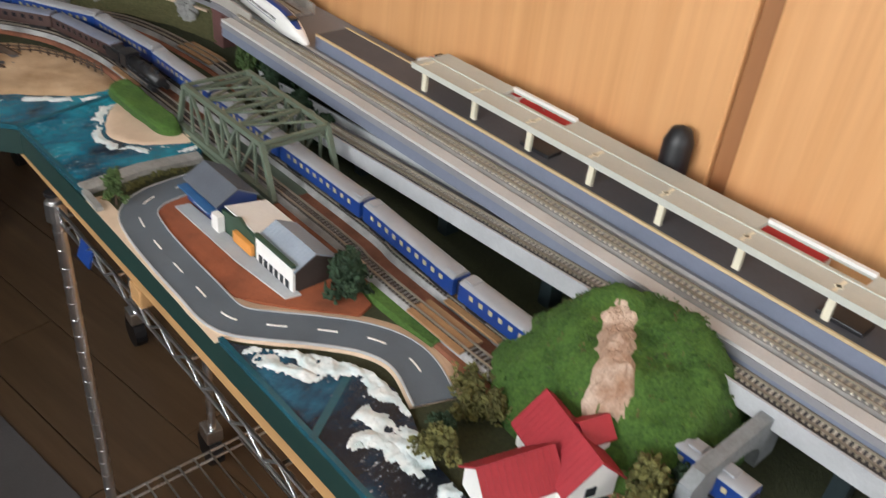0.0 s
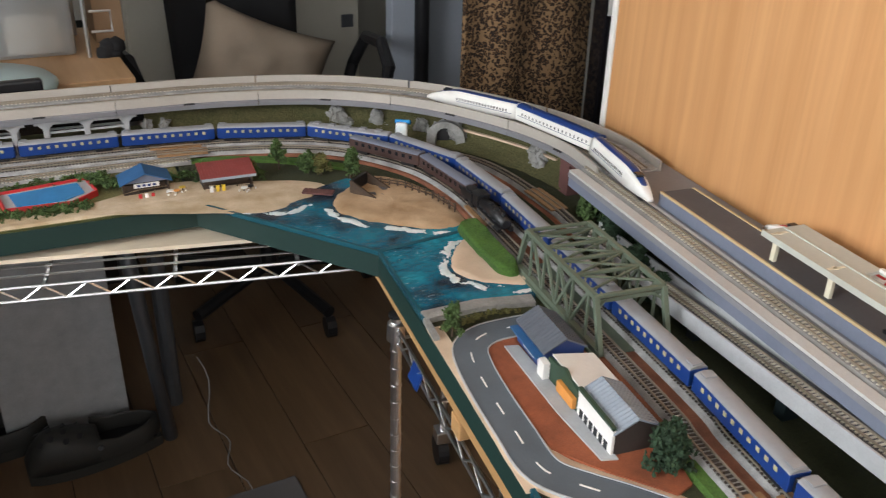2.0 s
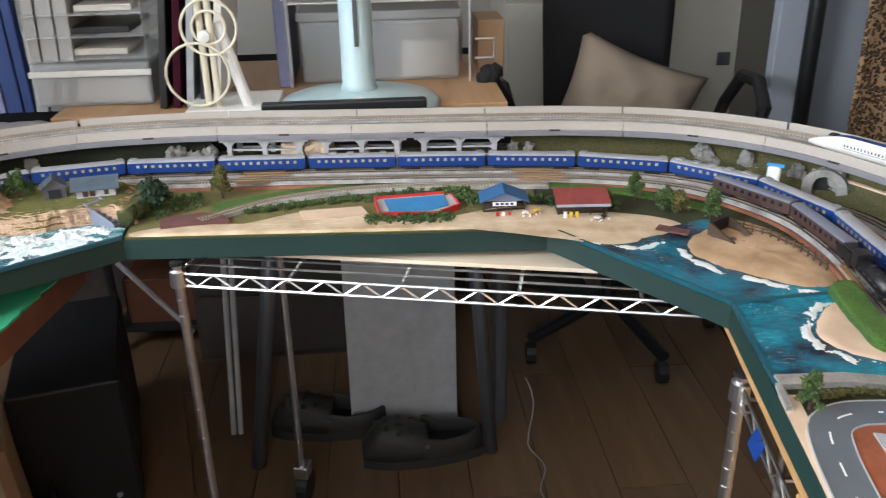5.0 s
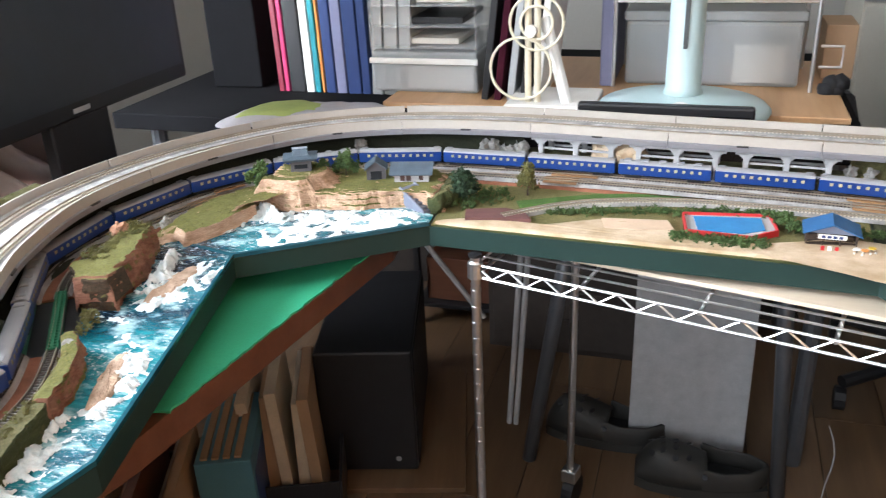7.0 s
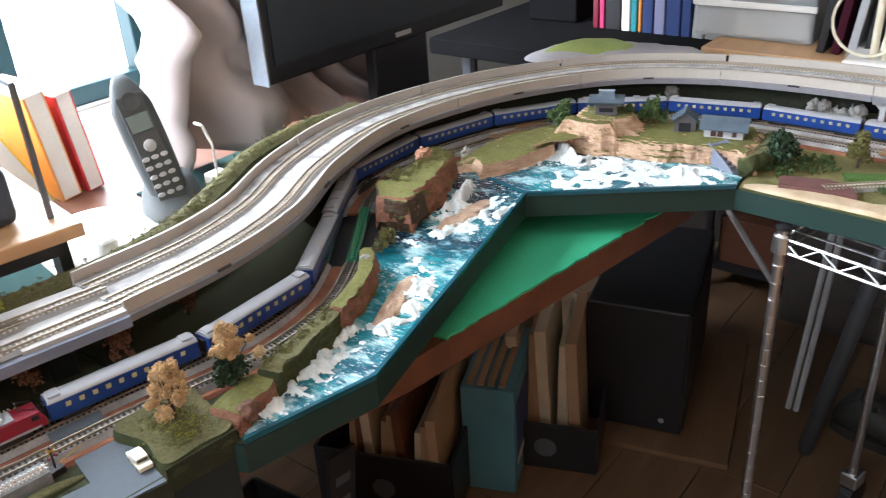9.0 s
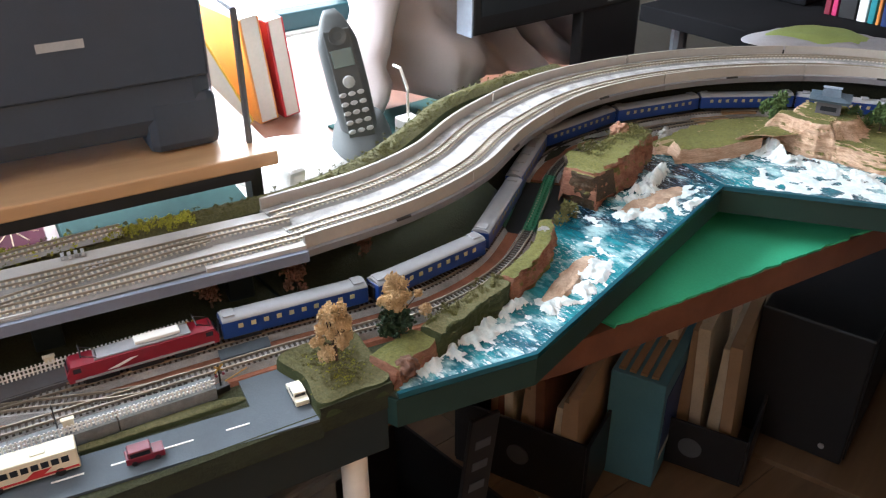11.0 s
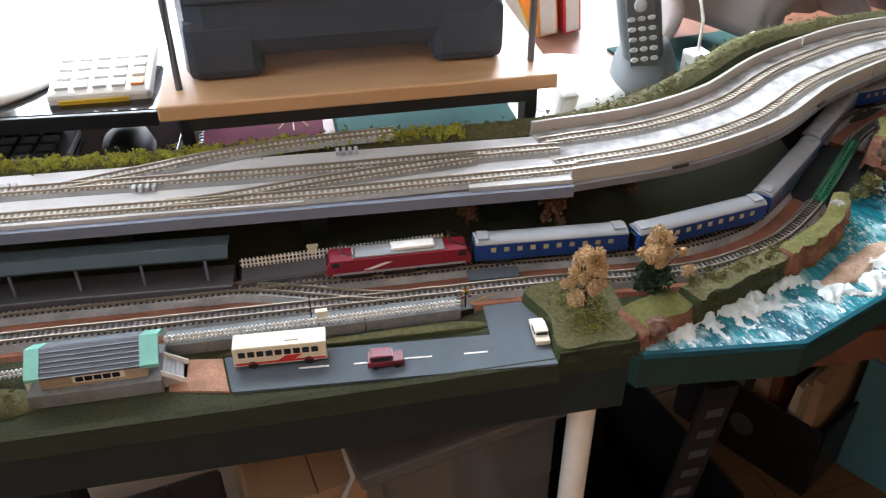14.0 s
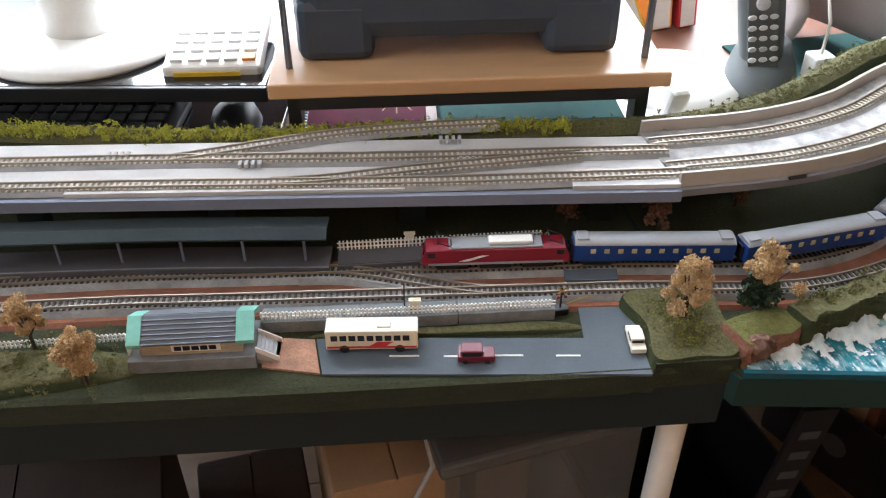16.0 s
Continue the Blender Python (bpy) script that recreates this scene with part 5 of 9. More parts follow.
block("road", [(-0.612, 0.268), (-0.604, 0.310), (-0.650, 0.322), (-0.660, 0.278)], B + 0.0031, B + 0.0079, "asphalt_dark", "slate grey level crossing between the rails", "road", "structure")
block("forecourt", [(-0.5735, 0.022), (-0.5575, 0.0625), (-0.594, 0.0625), (-0.606, 0.022)], B, B + 0.002, "brown_rock", "reddish gravel forecourt beside the station", "ground", "structure")
# sloping turf edge in front
FE = [Vector((-0.605, -0.38)), Vector((-0.58, -0.2)), Vector((-0.5385, 0.06)), Vector((-0.503, 0.298))]
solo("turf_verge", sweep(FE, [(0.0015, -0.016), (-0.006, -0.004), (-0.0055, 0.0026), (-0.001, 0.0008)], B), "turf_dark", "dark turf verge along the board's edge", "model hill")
solo("turf_verge", mound([(-0.583, 0.302), (-0.584, 0.345), (-0.578, 0.374), (-0.540, 0.370), (-0.499, 0.3615), (-0.502, 0.330), (-0.5065, 0.2985), (-0.545, 0.306)], B, lambda x, y, s: 0.012 * min(1, s * 22), 16, 0.0012, 90, 0.005, 0.0), "turf", "square raised turf block with the autumn tree", "model hill")
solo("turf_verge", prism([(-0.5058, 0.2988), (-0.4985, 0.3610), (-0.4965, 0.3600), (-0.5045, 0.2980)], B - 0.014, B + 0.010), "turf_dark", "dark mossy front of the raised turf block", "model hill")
solo("grass_tufts", tufts([Vector((-0.568, 0.340)), Vector((-0.514, 0.334))], 0.020, B + 0.0122, 0.0013, 150, 24), "flower", "yellow tufts on the raised turf block", "grass", "", "stuff")
solo("grass_tufts", tufts([Vector((-0.570, 0.336)), Vector((-0.513, 0.334))], 0.022, B + 0.0122, 0.0016, 260, 21), "leaf_olive", "olive tufts on the raised turf corner", "grass", "", "stuff")
solo("turf_verge", mound([(-0.560, 0.258), (-0.5785, 0.150), (-0.595, 0.066), (-0.600, 0.066), (-0.586, 0.150), (-0.572, 0.250)], B, lambda x, y, s: 0.004 * min(1, s * 8), 6, 0.001, 60, 0.006, 0.002), "turf", "thin turf strip below the platform wall", "model hill", "", "", True)
solo("turf_verge", mound([(-0.66, -0.36), (-0.635, -0.20), (-0.612, -0.075), (-0.585, -0.072), (-0.585, -0.20), (-0.60, -0.36)], B, lambda x, y, s: 0.008 * min(1, s * 6), 8, 0.002, 60, 0.006, 0.002), "turf", "rough turf beside the station", "model hill", "", "", True)
solo("grass_tufts", tufts([Vector((-0.62, -0.25)), Vector((-0.598, -0.08))], 0.03, B + 0.008, 0.0026, 160, 22), "leaf_olive", "olive tufts beside the station", "grass", "", "stuff")


def picket(path, z, label, h=0.0068, step=0.0032):
    ob = thing("picket_fence", label, "model fence", "white fences")
    for zz in (0.25, 0.7):
        part("rail", sweep(path, rect(-0.0004, 0.0004, h * zz, h * zz + 0.0009), z), "white", ob)
    bm = bmesh.new()
    L = length_of(path)
    for i in range(int(L / step)):
        p, a = along(path, (i + 0.5) * step)
        box(-0.0007, 0.0007, -0.0006, 0.0006, 0, h, 0, bm, pose(p.x, p.y, z, 0, 0, a))
    o = part("pickets", bm, "white", ob)
    o["kind"] = "stuff"
    return ob


PW = [Vector((-0.612, 0.024)), Vector((-0.594, 0.134)), Vector((-0.577, 0.248))]
pl = thing("front_platform", "grey stone-look platform wall of the station", "model platform")
for i in range(3):
    a, b = 0.0 + i * 0.0755, 0.0745 + i * 0.0755
    part("wall_block", sweep(part_of(PW, a, b, 0.02), [(0.0, 0), (-0.017, 0), (-0.017, 0.0105), (0.0, 0.0105)], B), "stone_grey", pl)
picket([p + Vector((-0.004, 0)) for p in PW], B + 0.0105, "white picket fence on the platform wall")
st_ = thing("station_building", "timber station with slate roof and mint gable ends", "station building", "", "", pose(-0.6005, -0.0235, B, 0, 0, 90 + LEG))
part("plinth", box(-0.0455, 0.0455, -0.019, 0.021, 0, 0.012, 0.0006), "stone_grey", st_, "grey stone plinth")
part("wall", box(-0.036, 0.036, -0.013, 0.017, 0.012, 0.0265), "beige_wall", st_, "beige boarded wall")
for k in range(5):
    part("wall_board", box(-0.0362, 0.0362, -0.0135, -0.0128, 0.0128 + k * 0.0022, 0.0145 + k * 0.0022), "beige_wall", st_)
for k in range(5):
    part("window", box(-0.012 + k * 0.0062, -0.0068 + k * 0.0062, -0.0142, -0.0134, 0.0165, 0.0205), "dark_glass", st_)
part("window_frame", box(-0.014, 0.021, -0.0139, -0.0135, 0.0155, 0.0215), "white", st_)
for sg in (-1, 1):
    prof = [(0.002 + sg * 0.0185, 0.0240), (0.002, 0.0355), (0.002, 0.037), (0.002 + sg * 0.0185, 0.0255)]
    slope = part("roof", extrude_profile(prof, -0.034, 0.033), "slate_roof", st_)
    for k in range(6):
        u = k / 6
        y_, z_ = 0.002 + sg * 0.0185 * (1 - u), 0.0255 + 0.0115 * u
        part("rib", box(-0.034, 0.033, y_ - 0.0006, y_ + 0.0006, z_ - 0.0002, z_ + 0.0007), "slate_roof", slope)
    for x0, x1 in ((-0.044, -0.0342), (0.0332, 0.046)):
        part("gable_roof", extrude_profile([(0.002 + sg * 0.0190, 0.0232), (0.002, 0.0348), (0.002, 0.0378), (0.002 + sg * 0.0190, 0.0262)], x0, x1), "mint", st_, "mint green roof end")
bm = bmesh.new()
for k in range(6):
    box(0.0455 + k * 0.0026, 0.0455 + (k + 1) * 0.0026, -0.014, 0.006, 0, 0.012 - k * 0.002, 0, bm)
part("steps", bm, "kerb", st_)
for sy in (-0.0145, 0.0055):
    part("step_rail", extrude_profile([(0, 0.012), (0, 0.0165), (0.0165, 0.006), (0.0165, 0.001)], sy, sy + 0.001, None, pose(0.0455, 0, 0) @ Matrix(((0, 1, 0, 0), (1, 0, 0, 0), (0, 0, 1, 0), (0, 0, 0, 1)))), "white", st_)
picket([Vector((-0.594, -0.070)), Vector((-0.622, -0.066))], B + 0.012, "white picket fence round the station plinth", 0.007)
picket([Vector((-0.6235, -0.075)), Vector((-0.640, -0.21))], B + 0.003, "white picket fence beside the station turf", 0.007)
# island platform below the high line
# platform body and canopy colours are darkened for the deep shade here
BP = spline([(-0.664, 0.082), (-0.682, 0.0), (-0.700, -0.09), (-0.745, -0.36)], 0.02)
bp = thing("back_platform", "blue grey platform under the high line", "model platform")
part("platform_body", sweep(BP, rect(0.0, 0.030, 0, 0.013), B), "plat_dark", bp)
part("edge_line", sweep(BP, rect(0.001, 0.0022, 0.013, 0.0134), B), "stone_grey", bp)
cn = thing("platform_canopy", "green grey canopy over the back platform, darkened for its shade", "model canopy")
part("roof", sweep(part_of(BP, 0.0, 0.30, 0.02), [(0.001, 0.040), (0.012, 0.044), (0.030, 0.042), (0.030, 0.0435), (0.012, 0.0455), (0.001, 0.0415)], B), "canopy_shaded", cn)
for k in range(6):
    p, a = along(BP, 0.02 + k * 0.05)
    ps = part("post", box(-0.001, 0.001, 0.010, 0.012, 0.013, 0.042), "blue_grey", cn)
    ps.matrix_world = pose(p.x, p.y, B, 0, 0, a + 180)
BF = [Vector((-0.6665, 0.09)), Vector((-0.6435, 0.262))]
BF = BF[::-1]
bw = thing("back_platform_wall", "blue grey low wall behind the station tracks", "model platform")
part("wall_block", sweep(BF, rect(0.0, 0.024, 0, 0.012), B), "plat_dark", bw)
part("surface", sweep(BF, rect(0.0015, 0.0235, 0.012, 0.0128), B), "plat_dark", bw, "dark slate surface")
picket([p + Vector((-0.021, 0.002)) for p in BF], B + 0.0128, "white picket fence behind the station tracks", 0.009)
for x, y, z in ((-0.600, 0.141, B + 0.0105), (-0.683, 0.153, B + 0.0128)):
    rb = thing("relay_box", "small cream relay box on the platform fence", "relay box", "relay boxes", "", pose(x, y, z, 0, 0, 90 + LEG))
    part("case", box(-0.004, 0.004, -0.0016, 0.0016, 0.004, 0.0105, 0.0004), "cream", rb)
    part("roof", box(-0.0048, 0.0048, -0.0022, 0.0022, 0.0105, 0.0113, 0.0002), "cream", rb)
    part("leg", box(-0.001, 0.001, -0.001, 0.001, 0, 0.004), "kerb", rb)
solo("mast", tube((-0.606, 0.134, B + 0.003), (-0.606, 0.134, B + 0.034), 0.0007, 0.0005, 8), "black", "thin black signal mast beside the track", "mast")
# vehicles
def vehicle(name, label, m, L, W, H, body, cab0, cab1, cabh, stripes=False):
    ob = thing(name, label, "model " + name, "", "", m)
    r = H * 0.16
    part("body", box(-L / 2, L / 2, -W / 2, W / 2, r * 0.8, H * (1 - cabh), W * 0.06), body, ob)
    if cabh:
        part("cabin", box(cab0 * L, cab1 * L, -W * 0.46, W * 0.46, H * (1 - cabh) - 0.0005, H, W * 0.08), body, ob)
        for s_ in (-1, 1):
            part("side_window", box(cab0 * L + 0.0012, cab1 * L - 0.0012, s_ * W * 0.46 - 0.0003, s_ * W * 0.46 + 0.0003, H * (1 - cabh) + 0.0004, H - 0.0012), "dark_glass", ob)
        for x in (cab0 * L, cab1 * L):
            part("windscreen", box(x - 0.0004, x + 0.0004, -W * 0.38, W * 0.38, H * (1 - cabh) + 0.0004, H - 0.0012), "dark_glass", ob)
    for x in (-L * 0.30, L * 0.30):
        for s_ in (-1, 1):
            part("wheel", tube((x, s_ * W * 0.5 - s_ * 0.0012, r * 1.1), (x, s_ * W * 0.5 + s_ * 0.0003, r * 1.1), r * 1.1, None, 12), "black", ob)
    return ob


bus = vehicle("bus", "cream city bus with a red stripe on the road", pose(-0.5785, 0.1045, B + 0.0022, 0, 0, 90 + LEG - 3), 0.068, 0.0165, 0.0205, "cream", 0, 0, 0)
for k in range(9):
    for s_ in (-1, 1):
        part("window", box(-0.030 + k * 0.0066, -0.0250 + k * 0.0066, s_ * 0.00825 - 0.0003, s_ * 0.00825 + 0.0003, 0.0115, 0.0165), "dark_glass", bus)
for s_ in (-1, 1):
    part("stripe", box(-0.033, 0.033, s_ * 0.00825 - 0.0003, s_ * 0.00825 + 0.0003, 0.0045, 0.0062), "red", bus)
    part("emblem", extrude_profile([(-0.002, 0.0062), (0.010, 0.0062), (0.016, 0.0105), (0.004, 0.0105)], s_ * 0.00825 - 0.0003, s_ * 0.00825 + 0.0003, None, pose(0, 0, 0, 0, 0, -90) @ Matrix.Diagonal((1, 1, 1, 1))), "red", bus)
for x in (-0.0341, 0.0341):
    part("windscreen", box(x - 0.0003, x + 0.0003, -0.007, 0.007, 0.0105, 0.0175), "dark_glass", bus)
part("roof_vent", box(0.004, 0.014, -0.004, 0.004, 0.0203, 0.0215, 0.0004), "cream", bus)
vehicle("estate_car", "dark crimson boxy estate car on the road", pose(-0.547, 0.176, B + 0.0022, 0, 0, 90 + LEG - 3), 0.027, 0.0115, 0.0118, "crimson", -0.42, 0.18, 0.42)
vehicle("saloon_car", "cream saloon car waiting near the crossing", pose(-0.537, 0.2965, B + 0.0022, 0, 0, 168), 0.027, 0.0112, 0.0095, "cream", -0.25, 0.22, 0.42)
# level crossing signal
sg_ = thing("crossing_signal", "black and yellow level crossing signal", "crossing signal", "", "", pose(-0.584, 0.2535, B, 0, 0, 0))
part("base", box(-0.004, 0.004, -0.006, 0.006, 0, 0.006, 0.0006), "black", sg_)
part("post", tube((0, 0, 0.005), (0, 0, 0.026), 0.0008), "black", sg_)
for zz, aa in ((0.023, 40), (0.023, -40)):
    part("cross_board", box(-0.0005, 0.0005, -0.0045, 0.0045, -0.0006, 0.0006, 0, None, pose(0.0008, 0, zz, aa, 0, 0)), "ochre", sg_)
part("lamp", tube((0.0005, -0.003, 0.017), (0.0018, -0.003, 0.017), 0.0012), "crimson", sg_)
part("lamp", tube((0.0005, 0.003, 0.017), (0.0018, 0.003, 0.017), 0.0012), "crimson", sg_)
part("barrier_arm", tube((0.0, 0.004, 0.008), (-0.012, 0.046, 0.006), 0.0005), "ochre", sg_, "thin black and yellow barrier")
sg2 = copy_thing(sg_, pose(-0.655, 0.262, B, 0, 0, 175))
# autumn trees
tree("autumn_tree", "golden ochre autumn tree on the turf corner", -0.546, 0.339, B + 0.008, 0.062, 0.038, "gold", 26, 60, 0.32, 3)
tree("autumn_tree", "golden ochre autumn tree with a side branch", -0.545, 0.405, B + 0.012, 0.056, 0.042, "gold", 20, 60, 0.5, 5)
tree("round_bush", "dark green bush below the autumn tree", -0.542, 0.398, B + 0.010, 0.030, 0.036, "leaf_dark", 14, 50, 0.15, 6)
tree("autumn_tree", "golden ochre autumn tree beside the station", -0.625, -0.140, B + 0.006, 0.050, 0.034, "gold", 20, 60, 0.32, 7)
tree("autumn_tree", "golden ochre autumn tree leaning over the edge", -0.583, -0.100, B + 0.004, 0.050, 0.040, "gold", 22, 60, 0.32, 8)
tree("dry_tree", "brown bare tree under the high line", -0.700, 0.300, B, 0.045, 0.035, "dry_leaf", 16, 30, 0.4, 9, "dry trees")
tree("dry_tree", "brown bare tree under the high line", -0.665, 0.372, B, 0.045, 0.030, "dry_leaf", 16, 30, 0.4, 10, "dry trees")
tree("dry_tree", "brown bare tree under the high line", -0.690, 0.46, B, 0.04, 0.030, "dry_leaf", 16, 30, 0.4, 13, "dry trees")

# ---- left bend: cliffs and sea ----
block("sea_water", [(-0.5555, 0.8805), (-0.343, 1.031), (-0.345, 1.06), (-0.40, 1.085), (-0.50, 1.07), (-0.61, 1.05), (-0.665, 0.92), (-0.665, 0.868)], B + 0.0002, B + 0.0022, "water_surf", "turquoise resin sea below the castle cliff", "sea", "structure")
block("sea_water", [(-0.5545, 0.8785), (-0.459, 0.4835), (-0.4875, 0.364), (-0.51, 0.37), (-0.54, 0.50), (-0.565, 0.60), (-0.600, 0.640), (-0.625, 0.675), (-0.645, 0.715), (-0.63, 0.76), (-0.66, 0.80), (-0.675, 0.866)], B + 0.0004, B + 0.0024, "water_surf", "turquoise resin sea along the rocky shore", "sea", "structure")


def at_sea(q):
    """Whether a plan point lies on one of the water sheets."""
    for poly in SEA:
        odd = False
        for (x0, y0), (x1, y1) in zip(poly, poly[1:] + poly[:1]):
            if (y0 > q.y) != (y1 > q.y) and q.x < (x1 - x0) * (q.y - y0) / (y1 - y0) + x0:
                odd = not odd
        if odd:
            return True
    return False


def wave_foam(path, width, z, r, count, seed, label, tall=1.0):
    """A lacy sheet of white gel with crests, thickest along a plan curve."""
    bm = bmesh.new()
    fine = 0.0013
    L = length_of(path)
    n, k = int(L / fine), int(width * 1.5 / fine) + 2
    full = min(1.0, count * r * r * 9 / (L * width))
    rows = []
    for i in range(n + 1):
        p, a = along(path, L * i / n)
        a = radians(a)
        side = Vector((math.sin(a), -math.cos(a)))
        row = []
        for j in range(-k, k + 1):
            q = p + side * (j * fine)
            at = Vector((q.x, q.y, seed * 0.37))
            vein = 1.0 - 3.2 * abs(noise.noise(at * 42))
            m = 0.34 * vein + 0.30 * noise.noise(at * 110) + 0.20 * noise.noise(at * 300)
            m += 0.62 * full - 0.46 - 0.50 * (j * fine / width) ** 2 - 0.3 * max(0, 1 - min(i, n - i) * fine / 0.012)
            if not at_sea(q):
                m = -1.0
            soft_m = m - 0.20 * noise.noise(at * 300)
            bulk = max(0.0, min(m, soft_m + 0.05, 0.6)) * math.exp(-1.6 * (j * fine / width) ** 2)
            h = r * tall * bulk * (1.1 + (0.30 if r > 0.015 else 0.55) * noise.noise(at * 120) + (0.12 if r > 0.015 else 0.35) * noise.noise(at * 330))
            w = 0.0007 * noise.noise(at * 700)
            row.append((m, bm.verts.new((q.x + w, q.y + w, z - 0.0012 + max(0, h)))))
        rows.append(row)
    for a, b in zip(rows, rows[1:]):
        for j in range(2 * k):
            four = (a[j], a[j + 1], b[j + 1], b[j])
            if min(v[0] for v in four) > 0.0:
                bm.faces.new([v[1] for v in four])
    bmesh.ops.delete(bm, geom=[v for v in bm.verts if not v.link_faces], context="VERTS")
    bmesh.ops.recalc_face_normals(bm, faces=bm.faces)
    return solo("wave_foam", bm, "foam", label, "foam", "", "stuff", True)


wave_foam(spline([(-0.36, 1.05), (-0.45, 1.035), (-0.54, 1.012), (-0.60, 1.005), (-0.625, 0.93)]), 0.030, B + 0.0038, 0.009, 520, 31, "white gel foam breaking at the cliff foot")
wave_foam(spline([(-0.54, 1.0), (-0.60, 1.02), (-0.62, 0.99)]), 0.022, B + 0.0038, 0.022, 150, 32, "tall white splash against the cliff", 1.2)
wave_foam(spline([(-0.37, 1.035), (-0.47, 0.985), (-0.55, 0.93)]), 0.040, B + 0.0038, 0.0035, 200, 33, "streaks of white foam on the sea", 0.5)
wave_foam(spline([(-0.625, 0.86), (-0.605, 0.80), (-0.602, 0.755)]), 0.020, B + 0.0038, 0.024, 140, 34, "tall white splash against the red cliff", 1.2)
wave_foam(spline([(-0.565, 0.86), (-0.560, 0.79), (-0.585, 0.72)]), 0.024, B + 0.0038, 0.008, 210, 35, "white foam round the flat reef")
wave_foam(spline([(-0.635, 0.71), (-0.60, 0.69), (-0.56, 0.66), (-0.52, 0.66)]), 0.030, B + 0.0038, 0.003, 22, 38, "streaks of white foam before the creek", 0.6)
wave_foam(spline([(-0.53, 0.645), (-0.507, 0.59), (-0.495, 0.53)]), 0.024, B + 0.0038, 0.008, 230, 36, "white foam beside the long reef")
wave_foam(spline([(-0.525, 0.53), (-0.515, 0.47), (-0.503, 0.385)]), 0.026, B + 0.0038, 0.011, 640, 37, "thick white breakers at the beach corner", 1.2)
for poly, lab in (([(-0.591, 0.735), (-0.598, 0.784), (-0.588, 0.845), (-0.572, 0.825), (-0.568, 0.78), (-0.575, 0.735)], "flat tan reef in the sea"), ([(-0.512, 0.537), (-0.540, 0.600), (-0.545, 0.648), (-0.524, 0.62), (-0.502, 0.558)], "long flat tan reef in the sea")):
    solo("reef", mound(poly, B, lambda x, y, s: 0.005 * min(1, s * 5) + 0.001, 8, 0.0025, 80, 0.004, 0.0, 0.005), "reef_rock", lab, "model rock", "reefs", "", True)
# resin rims
for pts in ([(-0.342, 1.0315), (-0.556, 0.8805)], [(-0.5555, 0.8815), (-0.458, 0.483)], [(-0.458, 0.483), (-0.489, 0.360)]):
    part("resin_rim", sweep([Vector(p) for p in pts], rect(-0.0010, 0.0030, -0.0018, 0.0036), B), "resin", boards[2], "clear blue resin")
part("resin_seam", sweep([Vector((-0.556, 0.881)), Vector((-0.650, 0.905))], rect(-0.003, 0.003, 0.001, 0.0032), B), "resin", boards[2], "clear blue resin")


def cliff(path, inside, high, deep, material, label, lean=0.12, rough=0.004, seed=0):
    """A rock wall along a plan curve: layered steep face, turfed top of some depth, back slope."""
    bm = bmesh.new()
    c = Vector(inside)
    rows = []
    fine = part_of(path, 0, length_of(path), 0.003)
    nrm = normals(fine)
    for i, (p, n) in enumerate(zip(fine, nrm)):
        if (c - p).dot(n) < 0:
            n = -n
        h = high(p) if callable(high) else high
        end = min(1.0, (min(i, len(fine) - 1 - i) + 1) / 3)
        h = h * end + 0.0 + 0.0022 * noise.noise(Vector((p.x * 70, p.y * 70, seed))) * end
        col = []
        for j in range(17):
            v = j / 16
            z = h * v
            crack = 0.9 * noise.noise(Vector((p.x * 95, p.y * 95, z * 25 + seed))) + 0.6 * noise.noise(Vector((p.x * 260, p.y * 260, z * 90)))
            layer = 0.7 * noise.noise(Vector((p.x * 18, p.y * 18, z * 420 + seed)))
            col.append((p + n * (lean * z + rough * (crack + layer)), z))
        for k in range(1, 6):
            u = k / 5
            col.append((p + n * (lean * h + deep * u), h - 0.006 * max(0, u - 0.6) + 0.0016 * noise.noise(Vector(((p.x + n.x * deep * u) * 110, (p.y + n.y * deep * u) * 110, 9)))))
        col.append((p + n * (lean * h + deep * 1.12), 0.0))
        rows.append([bm.verts.new((q.x, q.y, B + z)) for q, z in col])
    for a, b in zip(rows, rows[1:]):
        for j in range(len(a) - 1):
            bm.faces.new((a[j], a[j + 1], b[j + 1], b[j]))
    bmesh.ops.recalc_face_normals(bm, faces=bm.faces)
    if sum(f.normal.z for f in bm.faces) < 0:
        bmesh.ops.reverse_faces(bm, faces=bm.faces)
    return solo("sea_cliff", bm, material, label, "model cliff", "cliffs")


def castle_rise(p):
    knoll = max(0.0, min(1.0, (0.042 - abs(p.x + 0.557)) / 0.008))
    low = 0.023 if p.x < -0.60 else 0.028
    return low + (0.047 - low) * knoll


def steep(h, k=9, terrace=0.0):
    return lambda x, y, s: h * min(1.0, s * k) ** 0.7 + terrace * min(1, max(0, s - 0.25) * 3)


def castle_h(x, y, s):
    d = math.hypot(x + 0.553, y - 1.088)
    low = 0.022 if x < -0.60 else 0.029
    return (low - 0.001 + 0.019 * max(0, min(1, (0.048 - d) / 0.010))) * min(1, s * 9) ** 0.7


